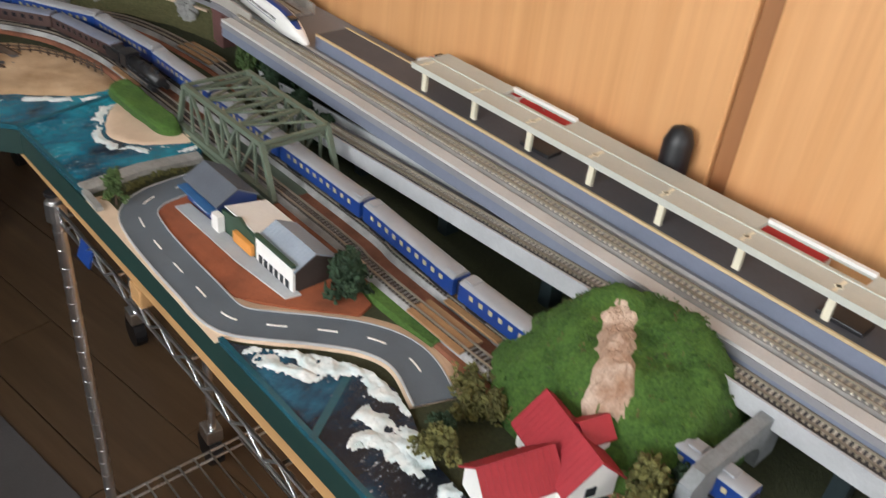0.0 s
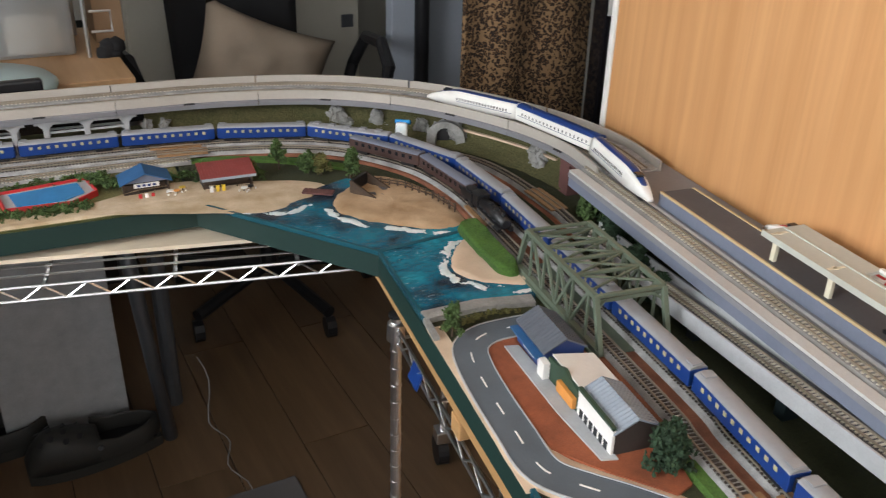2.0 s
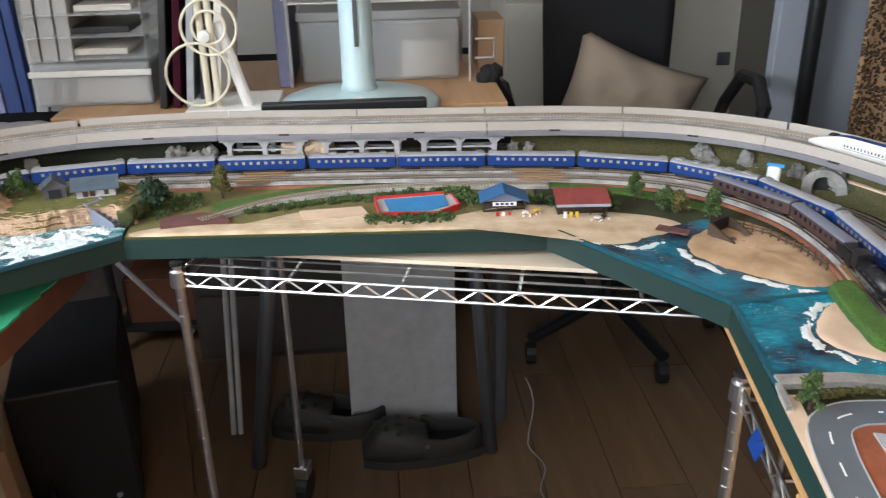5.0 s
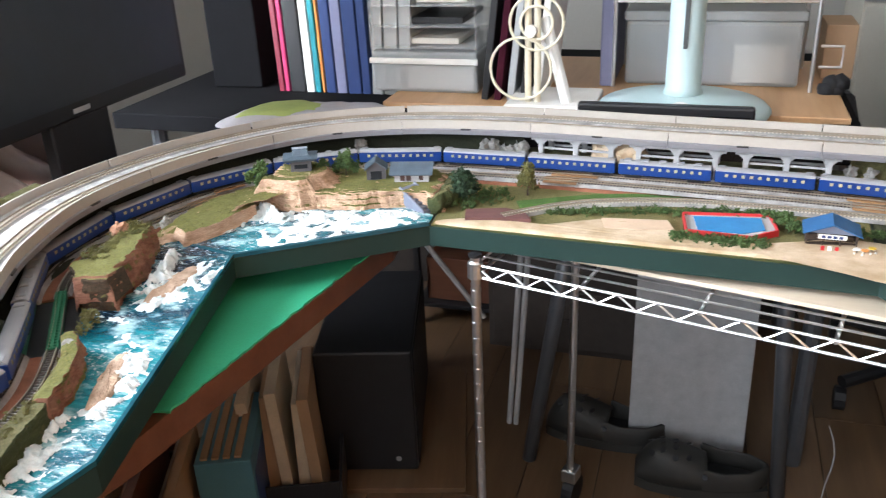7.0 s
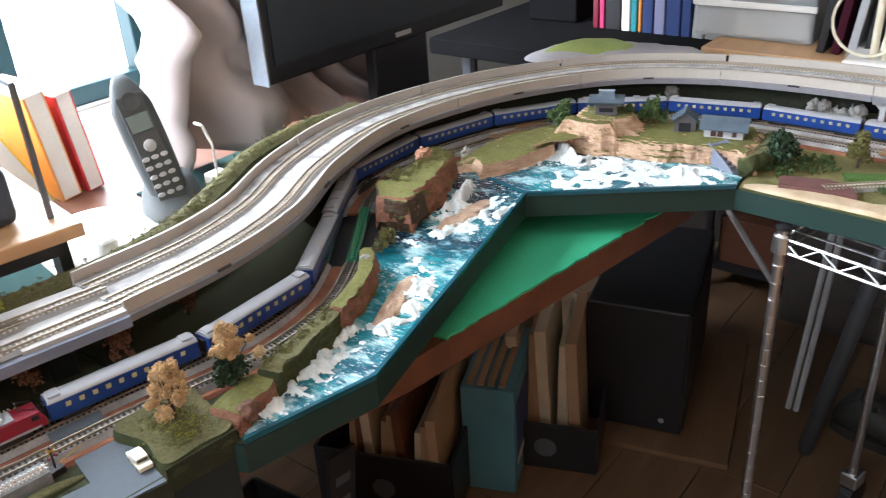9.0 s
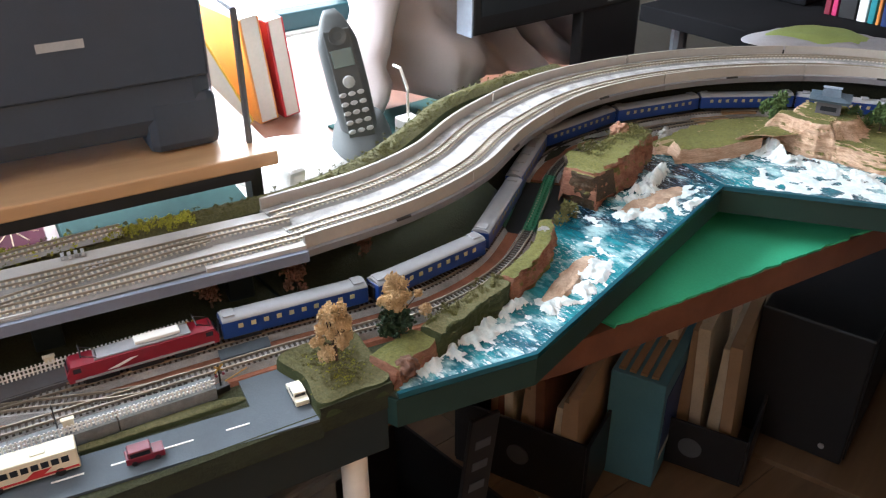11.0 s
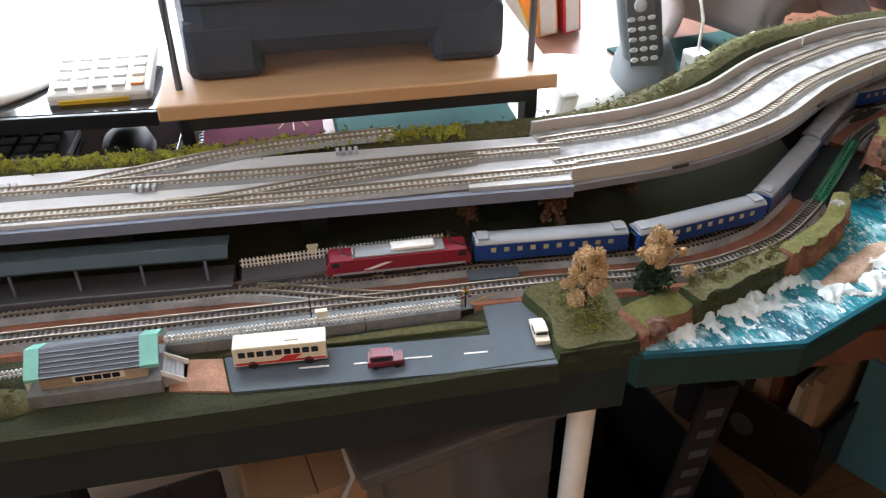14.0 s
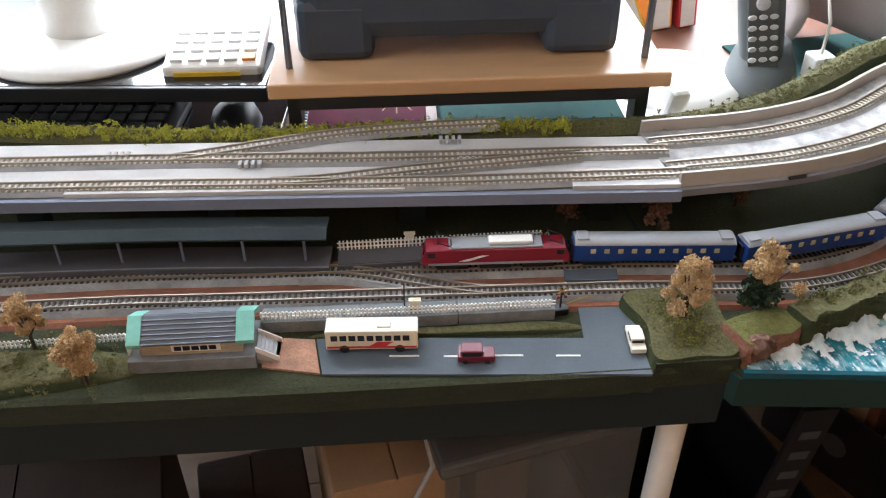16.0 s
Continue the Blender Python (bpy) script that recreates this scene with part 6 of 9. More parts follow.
solo("sea_cliff", mound([(-0.335, 1.10), (-0.345, 1.075), (-0.40, 1.083), (-0.456, 1.060), (-0.515, 1.050), (-0.54, 1.036), (-0.58, 1.038), (-0.61, 1.022), (-0.628, 0.955), (-0.655, 0.905), (-0.685, 0.90), (-0.685, 0.97), (-0.660, 1.045), (-0.605, 1.115), (-0.53, 1.160), (-0.42, 1.185), (-0.345, 1.180)], B, castle_h, 22, 0.0022, 60, 0.004, 0.0, 0.010), "cliff", "tan layered rock cliff with turf on top", "model cliff", "cliffs")
cliff(spline([(-0.343, 1.073), (-0.40, 1.079), (-0.456, 1.056), (-0.515, 1.046), (-0.54, 1.033), (-0.58, 1.034), (-0.61, 1.018), (-0.628, 0.951), (-0.655, 0.900)]), (-0.52, 1.13), castle_rise, 0.022, "cliff", "layered tan rock face over the surf", 0.10, 0.0035, 1.0)
SHORE = spline([(-0.495, 0.362), (-0.510, 0.44), (-0.526, 0.517), (-0.553, 0.59), (-0.588, 0.634)])
cliff(part_of(SHORE, 0.0, 0.062), (-0.60, 0.45), 0.019, 0.030, "red_cliff", "reddish rock at the corner of the shore", 0.25, 0.004, 2.0)
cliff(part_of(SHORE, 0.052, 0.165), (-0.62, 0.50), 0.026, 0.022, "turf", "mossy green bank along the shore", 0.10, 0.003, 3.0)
cliff(part_of(SHORE, 0.155, length_of(SHORE)), (-0.64, 0.55), 0.030, 0.014, "red_cliff", "reddish cliff with turf beside the track", 0.10, 0.0045, 4.0)
HEAD = spline([(-0.608, 0.716), (-0.616, 0.75), (-0.624, 0.79), (-0.645, 0.845), (-0.668, 0.888)])
cliff(HEAD, (-0.70, 0.78), lambda p: 0.043 - 0.12 * max(0, p.y - 0.83), 0.040, "red_cliff", "tall reddish headland with turf on top", 0.12, 0.0055, 5.0)
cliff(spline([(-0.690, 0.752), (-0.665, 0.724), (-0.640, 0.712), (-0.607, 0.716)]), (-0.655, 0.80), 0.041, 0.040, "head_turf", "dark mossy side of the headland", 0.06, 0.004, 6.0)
for k, (x, y, z, r, mt) in enumerate(((-0.688, 0.845, 0.040, 0.010, "brown_rock"), (-0.577, 0.607, 0.024, 0.007, "grey_rock"), (-0.503, 0.378, 0.012, 0.010, "dark_rock"), (-0.675, 0.92, 0.020, 0.008, "grey_rock"))):
    bm = bmesh.new()
    blob(bm, (x, y, B + z), r, k * 3.3, 1.1, 4)
    for v in bm.verts:
        v.co += Vector((noise.noise(v.co * 190), noise.noise(v.co * 170 + Vector((5, 5, 5))), noise.noise(v.co * 210))) * r * 0.22
    solo("rock", bm, mt, "small rough rock on the cliff", "model rock", "cliff rocks")
solo("shrubs", tufts(spline([(-0.66, 0.76), (-0.67, 0.82), (-0.67, 0.87)]), 0.022, B + 0.041, 0.0042, 130, 41), "leaf_olive", "olive shrubs on the headland", "shrub", "", "stuff")
solo("shrubs", tufts(spline([(-0.528, 0.42), (-0.534, 0.47), (-0.546, 0.54), (-0.572, 0.60)]), 0.009, B + 0.0262, 0.0028, 110, 42), "leaf_olive", "olive shrubs along the cliff top", "shrub", "", "stuff")
solo("shrubs", tufts(spline([(-0.605, 0.655), (-0.625, 0.695)]), 0.008, B + 0.010, 0.007, 14, 43), "leaf_olive", "olive shrubs by the girder bridge", "shrub", "", "stuff")
# two straight green girder bridges over the dark creek
for k, pth in enumerate((TA, TB)):
    (s_a, s_b) = CREEK[k]
    p0, p1 = along(pth, s_a)[0], along(pth, s_b)[0]
    g = thing("girder_bridge", "narrow green plate girder bridge over the creek", "model bridge", "girder bridges")
    seg = [p0, p1]
    for o in (-0.0058, 0.0040):
        part("girder", sweep(seg, rect(o, o + 0.0018, 0.002, 0.0112), B), "girder_green", g)
    n_ = int((p1 - p0).length / 0.0062)
    for i in range(n_ + 1):
        p, a = along(seg, i * (p1 - p0).length / n_)
        ct_ = part("cross_tie", box(-0.0012, 0.0012, -0.0062, 0.0062, 0.0094, 0.0112), "girder_green", g)
        ct_.matrix_world = pose(p.x, p.y, B, 0, 0, a)
    part("walkway", sweep(seg, rect(-0.0012, 0.0012, 0.0112, 0.0120), B), "girder_green", g)
# castle buildings
cz = B + 0.049
ct = thing("castle_tower", "small dark castle tower with a curved grey roof", "model house", "castle buildings", "", pose(-0.553, 1.088, cz - 0.002, 0, 0, 25) @ Matrix.Scale(1.18, 4))
part("wall", box(-0.0125, 0.0125, -0.010, 0.010, 0, 0.015, 0.0005), "plat_dark", ct)
part("window", box(-0.008, 0.008, -0.0104, -0.0098, 0.004, 0.009), "dark_glass", ct)
bm = bmesh.new()
ra = [bm.verts.new((x * 0.021, y * 0.017, 0.0155 + 0.0018)) for x, y in ((-1, -1), (1, -1), (1, 1), (-1, 1))]
rb = [bm.verts.new((x * 0.010, y * 0.007, 0.0195)) for x, y in ((-1, -1), (1, -1), (1, 1), (-1, 1))]
rc = [bm.verts.new((-0.008, 0, 0.027)), bm.verts.new((0.008, 0, 0.027))]
ru = [bm.verts.new((x * 0.019, y * 0.015, 0.0142)) for x, y in ((-1, -1), (1, -1), (1, 1), (-1, 1))]
for i in range(4):
    bm.faces.new((ra[i], ra[(i + 1) % 4], rb[(i + 1) % 4], rb[i]))
    bm.faces.new((ru[i], ru[(i + 1) % 4], ra[(i + 1) % 4], ra[i]))
bm.faces.new(ru)
bm.faces.new((rb[0], rb[1], rc[1], rc[0]))
bm.faces.new((rb[2], rb[3], rc[0], rc[1]))
bm.faces.new((rb[1], rb[2], rc[1]))
bm.faces.new((rb[3], rb[0], rc[0]))
part("roof", bm, "tile_dark", ct)
part("ridge", box(-0.0095, 0.0095, -0.001, 0.001, 0.0265, 0.0285), "grey_roof", ct)
gh = B + 0.029
house("gate_house", "dark grey castle gate house with a gabled roof", pose(-0.4515, 1.125, gh - 0.001, 0, 0, 20), 0.028, 0.022, 0.0165, "plat_dark", "tile_dark", 0.75, 0.003, False, (("f", 0, 0.001, 0.016, 0.012),), "dark_glass", "model house", "castle buildings")
house("temple_hall", "white walled hall with blue grey tiled roof", pose(-0.397, 1.130, gh - 0.001, 0, 0, 12), 0.050, 0.030, 0.015, "kerb", "tile_dark", 0.62, 0.006, True, (("f", -0.013, 0.002, 0.007, 0.009), ("f", -0.004, 0.002, 0.007, 0.009), ("f", 0.014, 0.003, 0.006, 0.007), ("r", 0, 0.004, 0.01, 0.006)), "brown_train", "model house", "castle buildings")
st2 = thing("stone_stairs", "grey stone stairs down to the beach", "stairs", "", "", pose(-0.374, 1.082, B, 0, 0, -28) @ Matrix.Scale(1.08, 4))
for k in range(7):
    part("step", box(-0.022 + k * 0.0062, -0.022 + (k + 1) * 0.0062, -0.010, 0.014, 0, 0.027 - k * 0.0036), "blue_grey", st2)
for y in (-0.0118, 0.0142):
    part("side_wall", wire([(-0.022, y + 0.0008, 0.0285), (0.0215, y + 0.0008, 0.006)], 0.0018), "blue_grey", st2)
tree("broadleaf_tree", "green tree beside the castle tower", -0.618, 1.075, B + 0.020, 0.038, 0.036, "leaf", 18, 40, 0.3, 51)
tree("broadleaf_tree", "green tree behind the castle gate", -0.500, 1.125, B + 0.027, 0.036, 0.038, "leaf", 18, 40, 0.3, 52)
tree("broadleaf_tree", "small green tree beside the castle tower", -0.527, 1.108, B + 0.04, 0.018, 0.02, "leaf", 12, 40, 0.3, 57)
tree("broadleaf_tree", "dark green tree at the foot of the castle hill", -0.318, 1.120, B, 0.046, 0.050, "leaf_dark", 22, 45, 0.3, 53)
tree("broadleaf_tree", "olive green tree beside the siding", -0.234, 1.165, B, 0.050, 0.034, "leaf_olive", 20, 45, 0.25, 54)
bm = bmesh.new()
for k in range(7):
    blob(bm, (-0.345 + 0.004 * (k % 3), 1.08 + 0.014 * k, B + 0.013), 0.014, k * 2.2, 1.1, 2)
solo("hedge", bm, "turf", "dark mossy bank at the castle hill's end", "hedge")
solo("shrubs", tufts(spline([(-0.33, 1.10), (-0.30, 1.14), (-0.26, 1.16)]), 0.03, B + 0.004, 0.006, 50, 44), "leaf", "green shrubs between the trees", "shrub", "", "stuff")

# ---- middle: beach, pool and huts ----
solo("beach", mound([(-0.335, 1.036), (-0.2, 1.026), (0.0, 1.014), (0.207, 1.001), (0.214, 0.985), (0.254, 0.943), (0.309, 0.925), (0.345, 0.938), (0.39, 0.965), (0.37, 1.015), (0.28, 1.055), (0.20, 1.085), (0.10, 1.050), (0.0, 1.046), (-0.10, 1.098), (-0.20, 1.060), (-0.30, 1.062)], B, lambda x, y, s: 0.0036 * min(1, s * 8), 8, 0.0012, 50, 0.008, 0.0), "sand", "sandy beach with huts along the board", "beach", "", "structure", True)
solo("sand_patch", prism([(-0.118, 1.090), (-0.033, 1.098), (-0.022, 1.066), (-0.110, 1.055)], B + 0.001, B + 0.0042), "pale_sand", "pale pink rectangular sand patch", "ground", "", "structure")
pool = thing("swimming_pool", "small blue swimming pool with a red rim", "model pool")
rim = [(-0.015, 1.121), (0.095, 1.133), (0.103, 1.081), (0.070, 1.054), (-0.008, 1.062)]
inr = shrink(rim, 0.007)
inr2 = shrink(rim, 0.0155)
part("terrace", prism(rim, B, B + 0.005), "kerb", pool, "grey terrace")
part("water", prism(inr2, B + 0.0051, B + 0.0062), "pool_blue", pool, "bright blue water")
for i in range(5):
    a, b = Vector(rim[i]), Vector(rim[(i + 1) % 5])
    part("rim", sweep([a, b], rect(-0.0006, 0.0016, 0.0, 0.0085), B), "red", pool)


def hut(name, label, m, w, d, h, roof, sign=True):
    ob = thing(name, label, "beach hut", "beach huts", "", m)
    part("floor_plate", box(-w / 2, w / 2, -d / 2, d / 2, 0, 0.0016), "bark", ob)
    part("back_wall", box(-w / 2, w / 2, d / 2 - 0.0015, d / 2, 0.0016, h), "dark_wall", ob)
    for x in (-w / 2, w / 2 - 0.0015):
        part("side_wall", box(x, x + 0.0015, -d * 0.1, d / 2, 0.0016, h), "dark_wall", ob)
    for x in (-w / 2 + 0.001, -w / 6, w / 6, w / 2 - 0.001):
        part("post", box(x - 0.0007, x + 0.0007, -d / 2, -d / 2 + 0.0014, 0, h), "bark", ob)
    part("counter", box(-w / 2 + 0.003, w / 2 - 0.003, -d * 0.05, d * 0.1, 0.0016, 0.0085), "bark", ob)
    return ob


hb = hut("beach_hut", "beach hut with a blue gable roof and sign", pose(0.162, 1.072, B + 0.002, 0, 0, -3), 0.058, 0.034, 0.017, "blue_roof")
for sg in (-1, 1):
    prof = [(sg * 0.033, 0.0155), (0, 0.0285), (0, 0.0300), (sg * 0.033, 0.0170)]
    part("roof", extrude_profile(prof, -0.021, 0.021, None, pose(0, 0, 0, 0, 0, 90)), "blue_roof", hb)
part("gable", extrude_profile([(-0.026, 0.017), (0.026, 0.017), (0, 0.0275)], -0.0175, -0.0165, None, pose(0, 0, 0, 0, 0, 90)), "blue_grey", hb)
sgn = part("sign", box(-0.016, 0.016, -0.0215, -0.0205, 0.0115, 0.0172), "white", hb, "white sign with dark marks")
for k in range(4):
    part("sign_mark", box(-0.012 + k * 0.0065, -0.0075 + k * 0.0065, -0.0218, -0.0214, 0.0128, 0.0160), "navy", sgn)
hr = hut("beach_hut", "open beach hut with a rusty red roof", pose(0.2645, 1.047, B + 0.002, 0, 0, -4), 0.066, 0.032, 0.018, "rust_roof")
prof = [(-0.022, 0.0175), (0.019, 0.0265), (0.019, 0.0278), (-0.022, 0.0188)]
hut_roof = part("roof", extrude_profile(prof, -0.036, 0.036), "rust_roof", hr)
for k in range(19):
    x = -0.036 + k * 0.004
    part("rib", extrude_profile([(-0.022, 0.0188), (0.019, 0.0278), (0.019, 0.0285), (-0.022, 0.0195)], x - 0.0005, x + 0.0005), "rust_roof", hut_roof)
part("fascia", box(-0.036, 0.036, -0.0232, -0.0220, 0.0155, 0.0190), "grey_roof", hr, "pale blue front board")
for i, (x, y, c_, h_) in enumerate(((0.150, 1.040, "red", 0.007), (0.158, 1.040, "white", 0.007), (0.166, 1.041, "red", 0.006), (0.238, 1.022, "white", 0.010), (0.246, 1.022, "yellow", 0.010), (0.254, 1.022, "yellow", 0.010))):
    bm = box(-0.0022, 0.0022, -0.0010, 0.0010, 0, h_, 0.0005)
    tube((0, 0, 0), (0, 0, 0.0008), 0.0026, None, 10, bm)
    ob = solo("signboard", bm, c_, "small standing coloured signboard before a hut", "signboard", "signboards")
    ob.matrix_world = pose(x, y, B + 0.0022, 0, 0, -4)
for i, (x, y, c_) in enumerate(((0.196, 1.038, "orange"), (0.205, 1.046, "yellow"), (0.188, 1.040, "white"), (0.278, 1.010, "white"), (0.288, 1.013, "black"))):
    ob = thing("cafe_table", "small round table before the beach hut", "model table", "cafe tables", "", pose(x, y, B + 0.002))
    part("tabletop", lathe([(0.0, 0.0055), (0.0042, 0.0055), (0.0042, 0.0065), (0.0, 0.0068)], 14), c_, ob)
    part("leg", tube((0, 0, 0), (0, 0, 0.0056), 0.0006), "black", ob)
    for k in range(3):
        a = k * 2.1 + i
        part("stool", lathe([(0.0, 0), (0.0013, 0), (0.0013, 0.0035), (0.0, 0.0036)], 8, None, pose(0.0065 * math.cos(a), 0.0065 * math.sin(a), 0)), "white", ob)
solo("hedge", tufts(spline([(-0.03, 1.05), (0.03, 1.040), (0.09, 1.045)]), 0.014, B + 0.004, 0.006, 90, 61), "leaf", "bright green hedge before the pool", "hedge", "", "stuff")
solo("hedge", tufts(spline([(-0.03, 1.125), (0.03, 1.14), (0.10, 1.145)]), 0.012, B + 0.004, 0.005, 70, 62), "leaf", "bright green hedge behind the pool", "hedge", "", "stuff")
solo("hedge", tufts(spline([(0.110, 1.135), (0.115, 1.10), (0.118, 1.08)]), 0.016, B + 0.008, 0.008, 34, 63), "leaf", "green bush between pool and hut", "hedge", "", "stuff")
solo("hedge", tufts(spline([(-0.20, 1.095), (-0.13, 1.115), (-0.03, 1.135)]), 0.010, B + 0.003, 0.0045, 110, 64), "leaf", "low green hedge below the siding", "hedge", "", "stuff")
solo("turf_strip", sweep(spline([(-0.24, 1.125), (-0.117, 1.176), (0.0, 1.186), (0.20, 1.166), (0.33, 1.125), (0.40, 1.075), (0.45, 1.03)]), [(-0.012, 0), (0.012, 0), (0.009, 0.003), (-0.009, 0.003)], B), "turf_bright", "bright green turf between the tracks", "ground", "", "structure")
solo("shrubs", tufts(spline([(0.20, 1.10), (0.26, 1.085), (0.32, 1.06)]), 0.018, B + 0.004, 0.006, 60, 65), "leaf", "green shrubs behind the red hut", "shrub", "", "stuff")
# ---- right bend: bay ----
block("sea_water", [(0.3655, 0.7715), (0.2105, 0.9975), (0.275, 0.985), (0.35, 0.975), (0.42, 1.0), (0.435, 0.985), (0.40, 0.955), (0.385, 0.92), (0.40, 0.86), (0.50, 0.80), (0.49, 0.778)], B + 0.0002, B + 0.0022, "water", "turquoise resin bay with a river mouth", "sea", "structure")
block("sea_water", [(0.365, 0.7685), (0.3445, 0.617), (0.40, 0.615), (0.47, 0.600), (0.50, 0.64), (0.49, 0.778)], B + 0.0004, B + 0.0024, "water", "turquoise resin water of the small harbour", "sea", "structure")
block("sea_water", [(0.3045, 0.360), (0.313, 0.342), (0.345, 0.295), (0.361, 0.258), (0.361, 0.229), (0.349, 0.201), (0.330, 0.170), (0.315, 0.10), (0.30, 0.04), (0.262, 0.06)], B + 0.0004, B + 0.0024, "water_dark", "dark blue resin sea below the coast road", "sea", "structure")
for pts in ([(0.366, 0.7705), (0.2100, 0.9985)], [(0.3450, 0.615), (0.3660, 0.7705)], [(0.258, 0.05), (0.3055, 0.36)]):
    part("resin_rim", sweep([Vector(p) for p in pts], rect(-0.0010, 0.0030, -0.0018, 0.0036), B), "resin", boards[0], "clear blue resin")
part("resin_seam", sweep([Vector((0.366, 0.771)), Vector((0.485, 0.779))], rect(-0.003, 0.003, 0.001, 0.0032), B), "resin", boards[0], "clear blue resin")
part("resin_seam", sweep([Vector((0.285, 0.235)), Vector((0.345, 0.262))], rect(-0.003, 0.003, 0.001, 0.0032), B), "resin", boards[0], "clear blue resin")
solo("beach", mound([(0.374, 0.945), (0.361, 0.915), (0.363, 0.885), (0.384, 0.849), (0.411, 0.826), (0.442, 0.799), (0.470, 0.783), (0.495, 0.790), (0.508, 0.83), (0.51, 0.90), (0.49, 0.965), (0.455, 1.00), (0.425, 0.985)], B, lambda x, y, s: 0.005 * min(1, s * 5), 10, 0.002, 50, 0.006), "bank_sand", "tan sand bank between river and track", "beach", "", "structure", True)
wave_foam(spline([(0.225, 0.972), (0.26, 0.938), (0.309, 0.920), (0.345, 0.932)]), 0.007, B + 0.0036, 0.003, 90, 71, "thin white foam along the beach", 0.6)
wave_foam(spline([(0.358, 0.915), (0.359, 0.885), (0.380, 0.846), (0.409, 0.822), (0.44, 0.795), (0.468, 0.779)]), 0.008, B + 0.0036, 0.004, 110, 72, "thin white foam along the sand bank", 0.6)
solo("island", mound([(0.478, 0.770), (0.440, 0.735), (0.418, 0.698), (0.425, 0.664), (0.454, 0.637), (0.480, 0.622), (0.492, 0.64), (0.503, 0.75)], B, lambda x, y, s: 0.004 * min(1, s * 5) , 10, 0.0015, 50, 0.006), "pale_sand", "pale sandy spit beside the bridge", "beach", "", "structure", True)
solo("turf_bank", mound([(0.480, 0.788), (0.471, 0.750), (0.465, 0.70), (0.463, 0.657), (0.484, 0.650), (0.493, 0.70), (0.501, 0.75), (0.505, 0.790)], B, lambda x, y, s: 0.015 * min(1, s * 9), 10, 0.002, 50, 0.004), "hill_turf", "bright green bank beside the bridge", "model hill", "", "", True)
wave_foam(spline([(0.474, 0.770), (0.436, 0.735), (0.413, 0.698), (0.420, 0.660), (0.452, 0.632), (0.478, 0.616)]), 0.008, B + 0.0036, 0.004, 110, 74, "white foam round the sandy spit", 0.7)
# little things at the river mouth
cul = thing("culvert", "dark wooden culvert mouth in the sand", "culvert", "", "", pose(0.432, 0.938, B + 0.003, 0, 0, 35) @ Matrix.Scale(1.35, 4))
part("side_wall", extrude_profile([(-0.016, 0), (0.016, 0), (0.016, 0.014)], -0.0155, -0.013), "bark", cul)
part("side_wall", extrude_profile([(-0.016, 0), (0.016, 0), (0.016, 0.014)], 0.013, 0.0155), "bark", cul)
# black plate paints in the dark of the open culvert mouth
part("back_wall", box(-0.013, 0.013, 0.013, 0.016, 0, 0.014), "black", cul)
part("floor_plate", box(-0.013, 0.013, -0.016, 0.013, 0, 0.0012), "plat_dark", cul)
pb = thing("plank_bridge", "small brown plank footbridge over the stream", "footbridge", "", "", pose(0.365, 0.962, B + 0.004, 0, 0, -35))
for k in range(7):
    part("plank", box(-0.021 + k * 0.006, -0.0156 + k * 0.006, -0.008, 0.008, 0, 0.0025, 0.0003), "brick", pb)
wf = [Vector(p) for p in ((0.440, 0.965), (0.475, 0.93), (0.495, 0.88), (0.502, 0.83))]
fn = thing("timber_fence", "brown timber fence along the sand bank", "model fence")
for z in (0.004, 0.008):
    part("rail", sweep(wf, rect(-0.0006, 0.0006, z, z + 0.0014), B + 0.004), "bark", fn)
for k in range(13):
    p, a = along(wf, 0.005 + k * 0.0122)
    part("post", box(p.x - 0.0009, p.x + 0.0009, p.y - 0.0009, p.y + 0.0009, B + 0.003, B + 0.0155), "bark", fn)
for k, (x, y, h_, w_, lf) in enumerate(((0.348, 1.075, 0.048, 0.028, "leaf"), (0.378, 1.040, 0.032, 0.036, "leaf"), (0.396, 1.032, 0.03, 0.03, "leaf_olive"), (0.425, 0.995, 0.045, 0.032, "leaf"), (0.305, 1.075, 0.02, 0.03, "leaf_olive"))):
    tree("broadleaf_tree", "green model tree behind the beach", x, y, B, h_, w_, lf, 18, 40, 0.3, 80 + k)
for k, (x, y) in enumerate(((0.645, 0.73), (0.655, 0.70), (0.625, 0.66), (0.60, 0.60), (0.585, 0.55))):
    tree("broadleaf_tree", "dark green tree below the station deck", x, y, B, 0.05 - 0.005 * k, 0.05, "leaf_dark" if k else "leaf", 16, 40, 0.2, 90 + k)

# ---- right leg: harbour road and shops ----
RD = spline([(0.447, 0.558), (0.415, 0.562), (0.385, 0.562), (0.362, 0.549), (0.350, 0.520), (0.340, 0.475), (0.331, 0.42), (0.3255, 0.385), (0.329, 0.365), (0.345, 0.342), (0.364, 0.318), (0.385, 0.286), (0.3935, 0.258), (0.390, 0.233), (0.373, 0.200)])
solo("sand_verge", sweep(RD, [(-0.028, 0), (0.020, 0), (0.018, 0.0016), (-0.022, 0.0018)], B), "pale_sand", "pink sandy verge beside the coast road", "ground", "", "structure")
solo("sand_verge", sweep([Vector((0.299, 0.36)), Vector((0.338, 0.60))], [(0.002, 0), (0.018, 0), (0.018, 0.0014), (0.002, 0.001)], B), "pale_sand", "pink sandy verge at the board's edge", "ground", "", "structure")
solo("road", sweep(RD, [(-0.017, 0.0005), (0.017, 0.0005), (0.0165, 0.0032), (-0.0165, 0.0032)], B), "asphalt", "winding grey coast road with white dashes", "road", "", "structure")
LR = length_of(RD)
